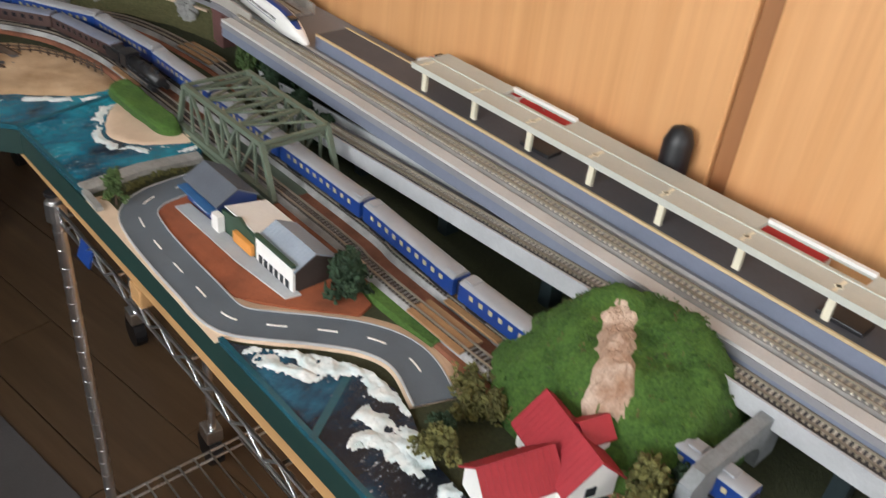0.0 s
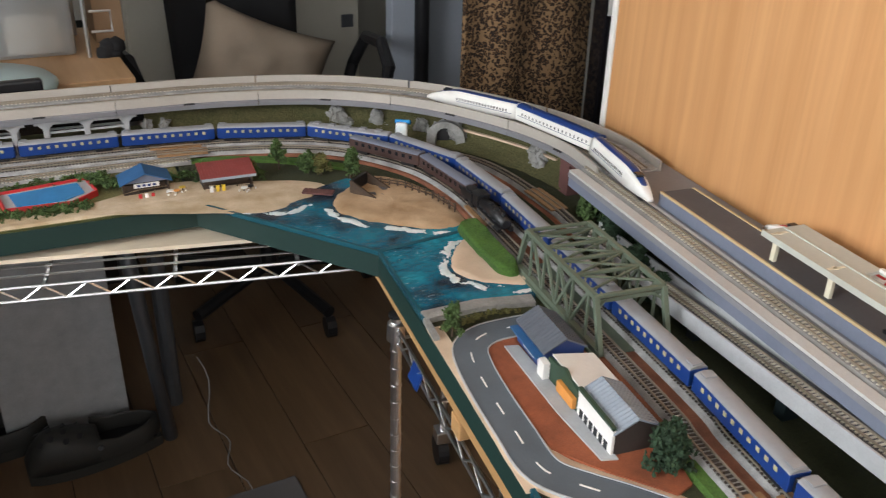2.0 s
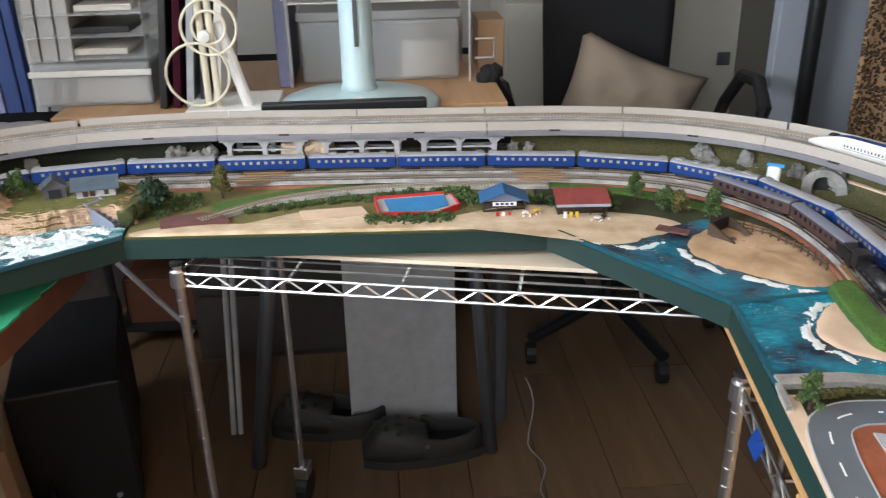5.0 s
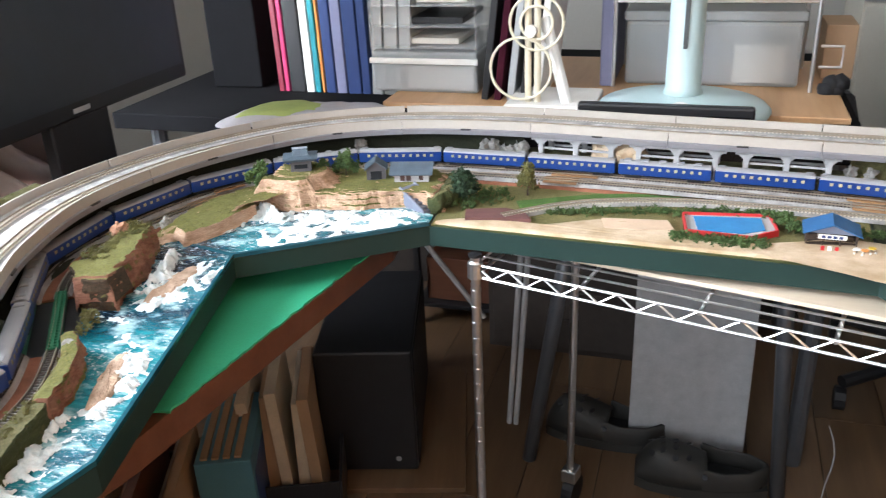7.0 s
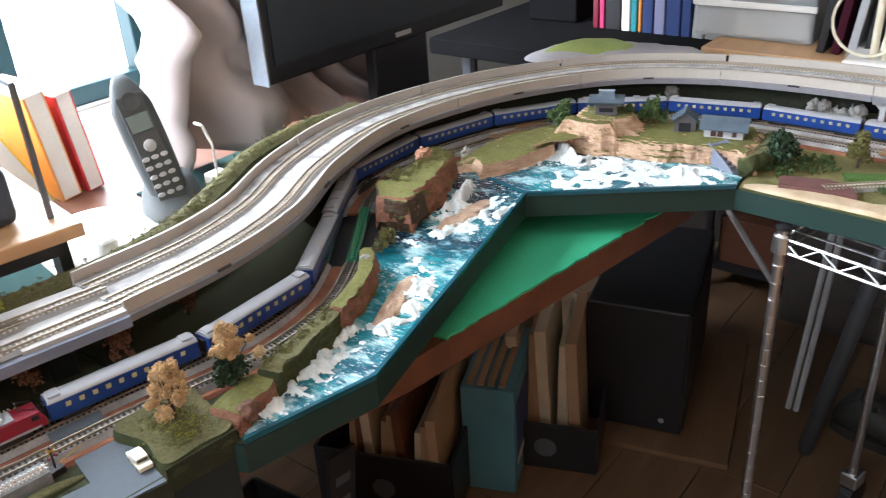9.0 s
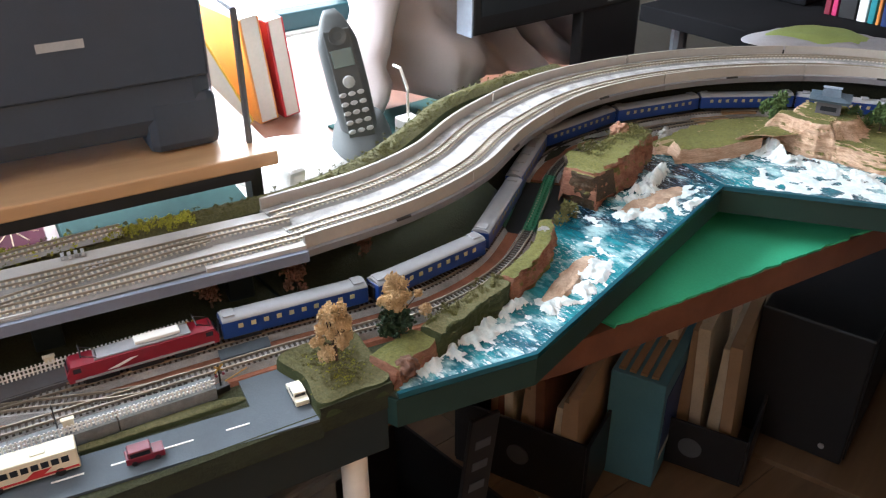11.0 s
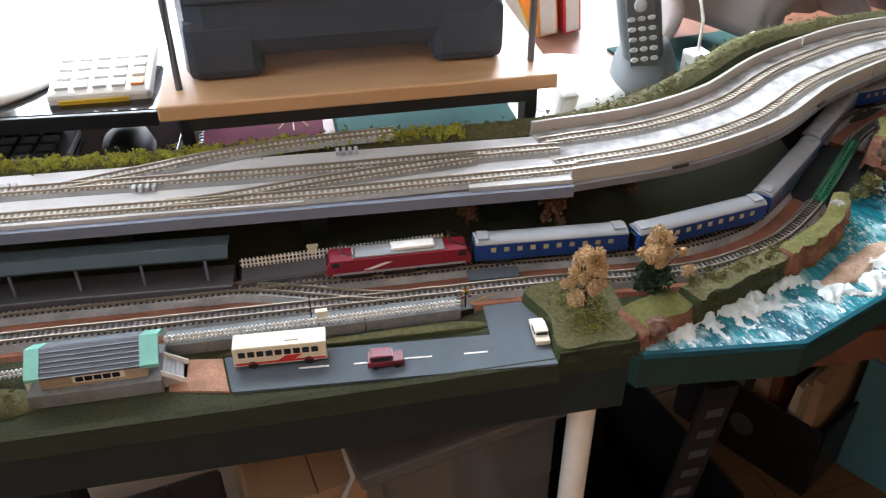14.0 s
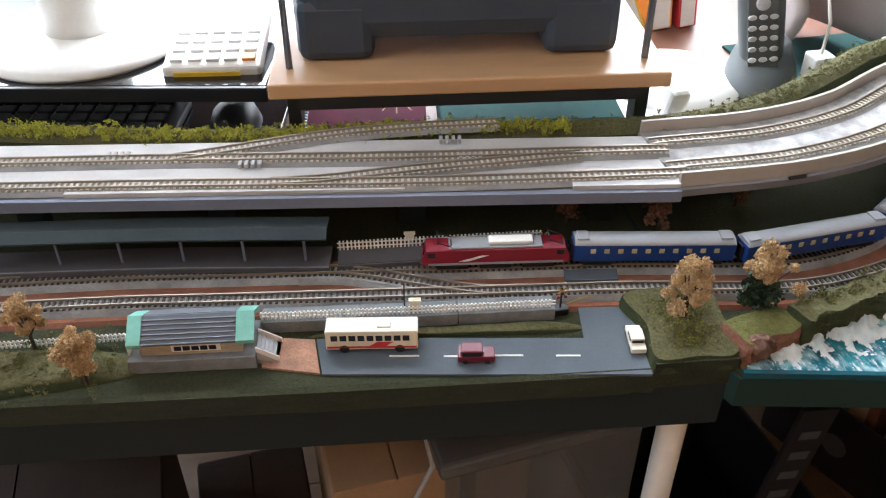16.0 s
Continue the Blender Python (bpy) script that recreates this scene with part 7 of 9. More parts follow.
for k in range(11):
    seg = part_of(RD, 0.02 + k * 0.040, 0.036 + k * 0.040, 0.005)
    if 0.036 + k * 0.040 < LR:
        solo("road_marking", sweep(seg, rect(-0.0007, 0.0007, 0.0032, 0.0038), B), "white", "white dash painted on the coast road", "road marking", "road markings")
for o in (-0.0172, 0.0165):
    solo("kerb", sweep(RD, rect(o, o + 0.0011, 0, 0.0040), B), "kerb", "thin grey kerb of the coast road", "kerb", "kerbs", "structure")
block("shop_yard", [(0.388, 0.548), (0.372, 0.537), (0.360, 0.495), (0.350, 0.43), (0.346, 0.392), (0.370, 0.350), (0.402, 0.306), (0.420, 0.31), (0.44, 0.37), (0.455, 0.47), (0.462, 0.545)], B, B + 0.0026, "orange_earth", "orange earth yard round the shops", "ground", "structure")
sw = thing("sea_wall", "grey stone harbour wall", "wall")
part("wall_block", sweep([Vector((0.465, 0.594)), Vector((0.407, 0.610)), Vector((0.346, 0.612))], rect(-0.004, 0.012, 0, 0.006), B), "grey_rock", sw)
part("wall_block", sweep([Vector((0.346, 0.612)), Vector((0.339, 0.575))], rect(-0.003, 0.003, 0, 0.005), B), "grey_rock", sw)
solo("shrubs", tufts(spline([(0.352, 0.588), (0.40, 0.592), (0.44, 0.587)]), 0.006, B + 0.004, 0.004, 30, 75), "leaf_olive", "olive shrubs along the harbour wall", "shrub", "", "stuff")
TURN = LEG + 90


def shop(name, label, y, x, w, d, h, wall, roof, rise, front):
    """A shop whose front looks to the road; w runs along the road."""
    return house(name, label, pose(x, y, B + 0.0026, 0, 0, LEG - 90), w, d, h, wall, roof, rise, 0.002, False if front == "cross" else True, (), "dark_glass", "model shop", "shops")


s1 = shop("shop", "blue walled shop with a slate grey roof", 0.508, 0.424, 0.058, 0.040, 0.022, "navy", "slate_roof", 0.55, "long")
part("sign", box(-0.012, 0.012, -0.0222, -0.0206, 0.006, 0.016), "white", s1)
part("awning", box(-0.029, 0.029, -0.029, -0.0205, 0.0165, 0.0180), "blue_roof", s1)
s2 = thing("shop", "low shop with a cream roof and orange blinds", "model shop", "shops", "", pose(0.418, 0.444, B + 0.0026, 0, 0, LEG - 90))
part("wall", box(-0.027, 0.027, -0.018, 0.020, 0, 0.017), "cream", s2)
part("roof", extrude_profile([(-0.020, 0.0235), (0.022, 0.0165), (0.022, 0.0180), (-0.020, 0.0250)], -0.028, 0.028), "white", s2)
part("false_front", extrude_profile([(-0.030, 0.0), (0.030, 0.0), (0.030, 0.021), (0.012, 0.023), (0.0, 0.028), (-0.012, 0.023), (-0.030, 0.021)], -0.0225, -0.0195, None, pose(0, 0, 0, 0, 0, 90)), "shop_green", s2, "dark green false front")
part("blind", box(-0.004, 0.026, -0.027, -0.0226, 0.004, 0.0145, 0.0005), "orange", s2)
part("signboard", box(-0.036, -0.024, -0.030, -0.0235, 0.001, 0.018), "white", s2)
s3 = shop("shop", "white fronted shop with a zinc grey roof", 0.388, 0.408, 0.056, 0.038, 0.022, "dark_wall", "grey_roof", 0.5, "long")
part("front_wall", box(-0.0285, 0.0285, -0.0215, -0.0192, 0, 0.0255), "white", s3, "plain white front")
part("cornice", box(-0.029, 0.029, -0.0225, -0.0190, 0.0256, 0.0285), "shop_green", s3, "dark green cornice")
for k in range(6):
    part("window", box(-0.024 + k * 0.0082, -0.0185 + k * 0.0082, -0.0219, -0.0213, 0.001, 0.0095), "dark_glass", s3)
solo("pavement", prism([(0.391, 0.535), (0.377, 0.43), (0.373, 0.362), (0.386, 0.357), (0.391, 0.40), (0.404, 0.530)], B + 0.0026, B + 0.0042), "kerb", "pale blue grey pavement before the shops", "pavement", "", "structure")
tree("broadleaf_tree", "small green tree at the road bend", 0.357, 0.577, B, 0.038, 0.026, "leaf", 18, 40, 0.3, 101)
tree("broadleaf_tree", "large dark green tree beside the white shop", 0.416, 0.338, B + 0.002, 0.036, 0.046, "leaf_dark", 24, 50, 0.2, 102)
solo("turf_bank", sweep(spline([(0.424, 0.24), (0.430, 0.29), (0.436, 0.33)]), [(-0.010, 0), (0.008, 0), (0.006, 0.004), (-0.007, 0.004)], B), "turf_bright", "bright green bank beside the track", "model hill")
wave_foam(spline([(0.312, 0.338), (0.338, 0.296), (0.354, 0.255), (0.350, 0.215), (0.334, 0.180), (0.315, 0.13)]), 0.015, B + 0.0036, 0.006, 210, 76, "white gel foam below the coast road", 0.8)
wave_foam(spline([(0.310, 0.325), (0.328, 0.282), (0.335, 0.27)]), 0.010, B + 0.0036, 0.006, 60, 77, "white gel breaker on the dark sea", 0.8)
wave_foam(spline([(0.292, 0.20), (0.305, 0.215), (0.318, 0.195), (0.312, 0.16)]), 0.012, B + 0.0036, 0.005, 100, 78, "white gel breaker on the dark sea", 0.8)
wave_foam(spline([(0.325, 0.235), (0.330, 0.20), (0.315, 0.15)]), 0.012, B + 0.0036, 0.005, 100, 79, "white gel breaker on the dark sea", 0.8)


# hill over the tunnel
def hill_h(x, y, s):
    return (0.055 + 0.020 * max(0.0, min(1.0, (x - 0.40) / 0.09))) * min(1.0, (1.9 * s) ** 0.75) * (1.0 + 0.12 * noise.noise(Vector((x * 25, y * 25, 0))))


hill = solo("tunnel_hill", mound([(0.400, 0.168), (0.428, 0.196), (0.465, 0.205), (0.512, 0.190), (0.546, 0.150), (0.552, 0.09), (0.545, 0.035), (0.512, 0.012), (0.455, 0.012), (0.410, 0.03), (0.388, 0.07), (0.382, 0.12)], B, hill_h, 20, 0.004, 70, 0.006, 0.0, 0.004), "hill_turf", "bright green tunnel hill", "model hill", "", "", True)
rnd = random.Random(9)
bm = bmesh.new()
HV = np.array([tuple(v.co) for v in hill.data.vertices])


def hill_top(x, y):
    d = (HV[:, 0] - x) ** 2 + (HV[:, 1] - y) ** 2
    near = np.argsort(d)[:5]
    w = 1 / (d[near] + 1e-7)
    return float((HV[near, 2] * w).sum() / w.sum())


for k, (cover, many) in enumerate((("hill_turf", 1500), ("leaf", 420), ("leaf_olive", 380))):
    bm = bmesh.new()
    for i in range(many):
        a, u = rnd.uniform(0, 6.283), rnd.uniform(0.02, 1.0) ** 0.6
        x, y = 0.468 + 0.080 * u * math.cos(a), 0.107 + 0.090 * u * math.sin(a)
        if noise.noise(Vector((x * 45, y * 45, k * 7.0))) > (-0.3, 0.12, 0.15)[k] and not (0.40 < x < 0.492 and abs((y - 0.108) - (x - 0.447) * 0.513) < 0.017):
            flakes(bm, (x, y, hill_top(x, y)), 0.0030 * rnd.uniform(0.5, 1.2), rnd, 6)
    solo("hill_turf", bm, cover, "clumpy mottled turf on the tunnel hill", "grass", "", "stuff")


bm = bmesh.new()
rows = []
for i in range(34):
    u = i / 33
    c_ = Vector((0.486 - 0.078 * u, 0.128 - 0.040 * u))
    half = 0.004 + 0.010 * math.sin(math.pi * min(1, 2.2 * u) * 0.7) + 0.010 * max(0, u - 0.55) + 0.006 * noise.noise(Vector((u * 9, 2.0, 0)))
    row = []
    for j in range(15):
        v = j / 7 - 1
        q = c_ + Vector((-0.55, 0.83)) * half * v + Vector((0.002, 0.002)) * noise.noise(Vector((u * 30, v * 9, 1)))
        z = hill_top(q.x, q.y)
        lift = 0.0065 * (1 - v ** 4) * min(1, 6 * u, 6 * (1 - u)) * (1 + 0.7 * noise.noise(Vector((q.x * 120, q.y * 120, 0)))) - 0.001
        row.append(bm.verts.new((q.x, q.y, z + lift)))
    rows.append(row)
for a, b in zip(rows, rows[1:]):
    for j in range(14):
        bm.faces.new((a[j], a[j + 1], b[j + 1], b[j]))
bmesh.ops.recalc_face_normals(bm, faces=bm.faces)
solo("bare_rock", bm, "bare_rock", "bare pink rock face on the tunnel hill", "model rock")
tp = thing("tunnel_portal", "grey stone portal of the tunnel hill", "tunnel portal", "", "", pose(0.452, 0.014, B, 0, 0, LEG))
ringp = [(0.034, 0)] + [(0.034 * math.cos(t), 0.010 + 0.022 * math.sin(t)) for t in [math.pi * k / 14 for k in range(15)]] + [(-0.034, 0)]
outp = [(0.058, 0)] + [(0.058 * max(-1, min(1, 1.3 * math.cos(t))), 0.010 + 0.038 * min(1, 1.3 * math.sin(t))) for t in [math.pi * k / 14 for k in range(15)]] + [(-0.058, 0)]
bm = bmesh.new()
va = [[bm.verts.new((x, y, z)) for x, z in ringp] for y in (-0.006, 0.004)]
vb = [[bm.verts.new((x, y, z)) for x, z in outp] for y in (-0.006, 0.004)]
for i in range(len(ringp) - 1):
    for a, b in ((va[0], vb[0]), (va[1], vb[1])):
        bm.faces.new((a[i], a[i + 1], b[i + 1], b[i]))
    bm.faces.new((va[0][i], va[0][i + 1], va[1][i + 1], va[1][i]))
    bm.faces.new((vb[0][i], vb[0][i + 1], vb[1][i + 1], vb[1][i]))
part("arch", bm, "stone_grey", tp)
# red roofed house before the hill
rh = house("country_house", "white house with a steep crimson roof", pose(0.385, 0.098, B + 0.004, 0, 0, 65), 0.060, 0.040, 0.020, "white", "red_roof", 1.0, 0.004, True, (("l", 0, 0.006, 0.008, 0.008), ("f", -0.012, 0.006, 0.008, 0.008), ("f", 0.012, 0.006, 0.008, 0.008)), "dark_glass", "model house", "country houses")
part("dormer", extrude_profile([(-0.010, 0.020), (0.010, 0.020), (0.010, 0.031), (0.0, 0.040), (-0.010, 0.031)], -0.0255, -0.008, None, pose(0, 0, 0, 0, 0, 90)), "white", rh, "white gabled dormer")
for sg in (-1, 1):
    part("dormer_roof", extrude_profile([(sg * 0.0125, 0.0295), (0, 0.0405), (0, 0.0422), (sg * 0.0125, 0.0312)], -0.028, -0.004, None, pose(0, 0, 0, 0, 0, 90)), "red_roof", rh)
part("dormer_window", box(-0.004, 0.004, -0.0262, -0.0254, 0.023, 0.031), "dark_glass", rh)
house("house_wing", "white wing with crimson roof of the country house", pose(0.342, 0.112, B + 0.004, 0, 0, 155), 0.050, 0.034, 0.017, "white", "red_roof", 1.0, 0.003, True, (("f", 0, 0.006, 0.008, 0.008), ("l", 0, 0.005, 0.008, 0.008)), "dark_glass", "model house", "country houses")
for k, (x, y, h_, w_, lf) in enumerate(((0.333, 0.165, 0.030, 0.034, "leaf_olive"), (0.345, 0.172, 0.026, 0.030, "leaf_dark"), (0.398, 0.045, 0.040, 0.042, "leaf_olive"), (0.378, 0.035, 0.036, 0.042, "leaf_olive"), (0.418, 0.028, 0.030, 0.034, "leaf_dark"), (0.395, 0.165, 0.016, 0.03, "leaf_olive"))):
    tree("broadleaf_tree", "olive green tree beside the crimson roofed house", x, y, B, h_, w_, lf, 18, 40, 0.3, 110 + k)
solo("shrubs", tufts(spline([(0.375, 0.17), (0.40, 0.19), (0.42, 0.20)]), 0.014, B + 0.005, 0.006, 50, 82), "leaf_olive", "olive shrubs at the hill's foot", "shrub", "", "stuff")

# ---- supports and things below the layout ----
def shelf_rack(name, label, m, L, D, top, levels):
    """A chrome wire shelf rack: length along x, depth along y, its front edge at y = 0."""
    ob = thing(name, label, "wire rack", "wire racks", "", m)
    for x in (0.0, L):
        for y in (0.0, D):
            ps = part("post", tube((x, y, 0.09), (x, y, top + 0.012), 0.0068, None, 14), "chrome", ob)
            n = int((top - 0.1) / 0.025)
            bm = bmesh.new()
            for k in range(n):
                tube((x, y, 0.10 + k * 0.025), (x, y, 0.1025 + k * 0.025), 0.0074, None, 14, bm)
            part("knurling", bm, "chrome", ps)["kind"] = "stuff"
            part("cap", lathe([(0.0068, top + 0.012), (0.0092, top + 0.013), (0.0092, top + 0.017), (0.0, top + 0.019)], 14, None, pose(x, y, 0)), "black", ps)
            part("collar", lathe([(0.008, top - 0.02), (0.0115, top - 0.018), (0.0105, top + 0.004), (0.008, top + 0.006)], 14, None, pose(x, y, 0)), "chrome", ps)
            cs = part("caster", tube((x - 0.011, y + 0.012, 0.032), (x + 0.011, y + 0.012, 0.032), 0.032, None, 18), "black", ob)
            part("fork", box(x - 0.015, x + 0.015, y - 0.012, y + 0.022, 0.062, 0.09, 0.003), "chrome", ob)
    for z in levels:
        sh = part("shelf_frame", wire([(0, 0, z), (L, 0, z)], 0.0021), "chrome", ob)
        for a, b in (((0, 0, z - 0.018), (L, 0, z - 0.018)), ((0, D, z), (L, D, z)), ((0, D, z - 0.018), (L, D, z - 0.018)), ((0, 0, z), (0, D, z)), ((L, 0, z), (L, D, z)), ((0, 0, z - 0.018), (0, D, z - 0.018)), ((L, 0, z - 0.018), (L, D, z - 0.018))):
            part("rim_wire", wire([a, b], 0.0021), "chrome", sh)
        n = int(L / 0.0475)
        for y in (0.0, D):
            part("truss_wire", wire([(L * i / (n * 2), y, z - (0.018 if i % 2 else 0.0)) for i in range(n * 2 + 1)], 0.0016), "chrome", sh)
        for k in range(1, int(D / 0.025)):
            part("deck_wire", wire([(0, k * 0.025, z + 0.002), (L, k * 0.025, z + 0.002)], 0.0017, 5), "chrome", sh)
        for k in range(1, 6):
            part("cross_wire", wire([(L * k / 6, 0, z - 0.003), (L * k / 6, D, z - 0.003)], 0.0028, 5), "chrome", sh)
    return ob


shelf_rack("wire_rack", "chrome wire rack on casters under the middle board", pose(-0.277, 1.025, 0, 0, 0, -13.6), 0.90, 0.36, 0.689, (0.689,))
shelf_rack("wire_rack", "chrome wire rack on casters under the harbour side", pose(0.372, 0.735, 0, 0, 0, LEG - 90), 0.90, 0.36, 0.660, (0.660, 0.17))
solo("shelf_board", prism([(-0.258, 1.078), (0.268, 0.954), (0.30, 1.10), (-0.22, 1.22)], 0.6930, 0.6985), "ply", "pale plywood sheet on the wire rack", "board")
bt = solo("support_batten", box(-0.007, 0.010, -0.62, 0.01, -0.050, -0.0312, 0.001), "pine", "pine batten below the harbour board", "batten")
bt.matrix_world = pose(0.383, 0.80, B, 0, 0, LEG)
blk = solo("wood_block", box(-0.007, 0.007, -0.011, 0.011, -0.072, -0.0505, 0.002), "pine", "pale wood block screwed below the board", "block")
blk.matrix_world = pose(0.338, 0.52, B, 0, 0, LEG)
tag = solo("paper_tag", box(-0.001, 0.001, -0.015, 0.015, -0.012, 0.012), "train_blue", "small blue tag on the wire rack", "tag")
tag.matrix_world = pose(0.358, 0.655, 0.645, 0, 20, LEG)

for x in (-0.15, 0.05, 0.20):
    solo("spacer_batten", box(x - 0.012, x + 0.012, 1.10, 1.17, 0.6986, 0.7088, 0.001), "pine", "short pine spacer between plywood and board", "batten", "spacers")
# desk below the left side
dk = thing("wooden_desk", "dark brown wooden desk below the layout", "desk")
DP = [(-0.430, 1.115), (-0.51, 0.585), (-0.575, 0.34), (-0.70, -0.30), (-1.55, -0.30), (-1.55, 1.30), (-0.45, 1.30)]
part("desktop", prism(DP, 0.640, 0.676), "desk_brown", dk)
for x, y in ((-0.75, -0.25), (-1.5, -0.25), (-1.5, 1.2), (-1.05, 1.25)):
    part("leg", box(x - 0.03, x + 0.03, y - 0.03, y + 0.03, 0, 0.640, 0.003), "desk_brown", dk)
FP = [(-0.437, 1.075), (-0.455, 0.955), (-0.475, 0.82), (-0.503, 0.635), (-0.70, 0.61), (-0.70, 1.09)]
bm = bmesh.new()
edge = []
for a, b in zip(FP, FP[1:] + FP[:1]):
    for k in range(16):
        p = Vector(a).lerp(Vector(b), k / 16)
        w = 0.0035 * noise.noise(Vector((p.x * 45, p.y * 45, 0))) + 0.0012 * math.sin(p.y * 260)
        edge.append((p.x + w, p.y + w))
solo("felt_cloth", prism(edge, 0.6765, 0.6795), "felt", "bright green felt cloth spread on the desk", "cloth")
solo("pvc_pole", lathe([(0.0105, 0.0), (0.0118, 0.004), (0.0118, 0.692), (0.0105, 0.695)], 20, None, pose(-0.528, 0.338, 0)), "white", "white plastic pipe standing under the station board", "pipe", "", "", True)
# files and boxes on the floor
fb = thing("box_file", "teal blue cardboard box file on the floor", "box file", "", "", pose(-0.80, 1.16, 0, 0, 0, 22))
part("box_body", box(-0.05, 0.05, -0.11, 0.11, 0, 0.24, 0.002), "blue_box", fb)
part("label_panel", box(0.0502, 0.0512, -0.09, 0.09, 0.06, 0.20), "navy", fb, "darker blue panel")
part("white_strip", box(0.0512, 0.0518, -0.09, 0.09, 0.055, 0.07), "paper", fb)
for k in range(4):
    part("folder", box(-0.04 + k * 0.02, -0.028 + k * 0.02, -0.10, 0.10, 0.15, 0.245), "card", fb)
for k in range(9):
    x = -1.02 + k * 0.024
    ob = solo("paper_folder", box(-0.009, 0.009, -0.12, 0.12, 0, 0.20 + 0.02 * (k % 3), 0.001), ("card", "desk_brown", "old_paper", "card")[k % 4], "worn cardboard folder standing under the desk", "folder", "paper folders")
    ob.matrix_world = pose(x, 1.02 + 0.003 * k, 0.0, 0, 4 - (k % 3) * 3, 22)
for k in range(5):
    ob = solo("paper_folder", box(-0.011, 0.011, -0.10, 0.10, 0, 0.26 + 0.012 * (k % 3), 0.001), ("old_paper", "card", "old_paper")[k % 3], "pale paper folder standing in a crate", "folder", "pale folders")
    ob.matrix_world = pose(-0.82 + k * 0.030, 1.29 + 0.006 * k, 0.008, 0, -3 + (k % 2) * 4, 22)


def crate(label, m, w, d, h):
    ob = thing("plastic_crate", label, "crate", "crates", "", m)
    part("floor_plate", box(-w / 2, w / 2, -d / 2, d / 2, 0, 0.006), "black", ob)
    for sx in (-1, 1):
        part("side_wall", box(sx * w / 2 - 0.003, sx * w / 2 + 0.003, -d / 2, d / 2, 0.006, h, 0.001), "black", ob)
        part("end_wall", box(-w / 2 + 0.0031, w / 2 - 0.0031, sx * d / 2 - 0.003, sx * d / 2 + 0.003, 0.006, h, 0.001), "black", ob)
    part("label_ring", lathe([(0.018, -0.001), (0.022, -0.001), (0.022, 0.001), (0.018, 0.001)], 20, None, pose(0, -d / 2 - 0.0035, h * 0.5, 90, 0, 0)), "steel_dark", ob)
    return ob


crate("black plastic crate with folders", pose(-0.755, 1.30, 0, 0, 0, 22), 0.20, 0.28, 0.11)
crate("black plastic crate with folders", pose(-0.93, 1.02, 0, 0, 0, 22), 0.26, 0.28, 0.15)
crate("black plastic crate with folders", pose(-0.80, 0.55, 0.0, 0, 0, 5), 0.30, 0.28, 0.22)
pc = thing("computer_tower", "tall black computer tower under the desk", "computer", "", "", pose(-0.655, 1.52, 0.012, 0, 0, 15))
part("case", box(-0.10, 0.10, -0.16, 0.22, 0, 0.29, 0.004), "black", pc)
part("side_panel", box(0.1002, 0.103, -0.15, 0.21, 0.01, 0.28), "fabric_black", pc)
part("power_button", tube((0.06, -0.160, 0.03), (0.06, -0.162, 0.03), 0.006), "chrome", pc)
ob = solo("plywood_sheet", box(-0.16, 0.20, -0.22, 0.25, 0, 0.012, 0.001), "floor", "brown wooden base board below the computer", "board")
ob.matrix_world = pose(-0.655, 1.52, 0, 0, 0, 15)
# drawer brown is darkened to match the deep shade here
dr = thing("drawer_unit", "drawer unit coloured dark brown for the shade it stands in", "drawer unit", "", "", pose(-0.30, 1.95, 0))
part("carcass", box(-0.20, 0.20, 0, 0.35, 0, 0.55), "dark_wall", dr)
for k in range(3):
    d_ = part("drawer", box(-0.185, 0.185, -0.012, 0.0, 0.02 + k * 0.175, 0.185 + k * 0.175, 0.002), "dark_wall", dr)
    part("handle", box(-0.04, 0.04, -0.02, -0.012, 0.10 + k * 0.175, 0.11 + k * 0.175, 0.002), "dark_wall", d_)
su = thing("steel_shelf", "black steel shelf unit in the shade", "shelf", "", "", pose(-0.50, 2.02, 0))
for x in (-0.22, 0.0):
    for y in (0.0, 0.25):
        part("upright", box(x - 0.008, x + 0.008, y - 0.008, y + 0.008, 0, 0.66), "black", su)
for z in (0.06, 0.30, 0.50, 0.64):
    part("shelf_plate", box(-0.228, 0.008, -0.008, 0.258, z, z + 0.012, 0.001), "black", su)
part("back_panel", box(-0.228, 0.008, 0.2585, 0.262, 0, 0.66), "black", su)
part("carton", box(-0.20, -0.02, 0.02, 0.22, 0.0725, 0.20, 0.002), "desk_brown", su, "worn brown carton")
# upper carton takes a darker brown for the shade around it
part("carton", box(-0.19, -0.04, 0.02, 0.22, 0.3125, 0.42, 0.002), "dark_wall", su, "dark brown carton")
# unseen panel added so the space below the back desk reads dark
solo("partition", box(-1.19, 0.26, 2.2405, 2.2480, 0.02, 0.698), "dark_wall", "added dark panel in place of the shade behind the back desk", "partition")
wb = solo("whiteboard", box(-0.125, 0.115, -0.004, 0.004, 0.0, 0.46, 0.002), "kerb", "pale grey panel leaning on the desk legs", "panel")
wb.matrix_world = pose(0.025, 1.60, 0.0, -3, 0, 0)
for x, y, dx in ((0.205, 1.50, -0.05), (-0.30, 1.50, 0.10)):
    ob = solo("trestle_leg", tube((x, y, 0.0), (x + dx, y + 0.02, 0.70), 0.015, None, 12), "steel_dark", "round grey steel leg of the back desk", "desk leg", "trestle legs", "", True)
for a, b in (((-0.34, 1.55, 0.05), (-0.30, 1.55, 0.66)), ((-0.355, 1.55, 0.05), (-0.315, 1.55, 0.66))):
    solo("steel_strut", tube(a, b, 0.006, None, 8), "kerb", "thin grey steel strut of the back desk", "strut", "struts")
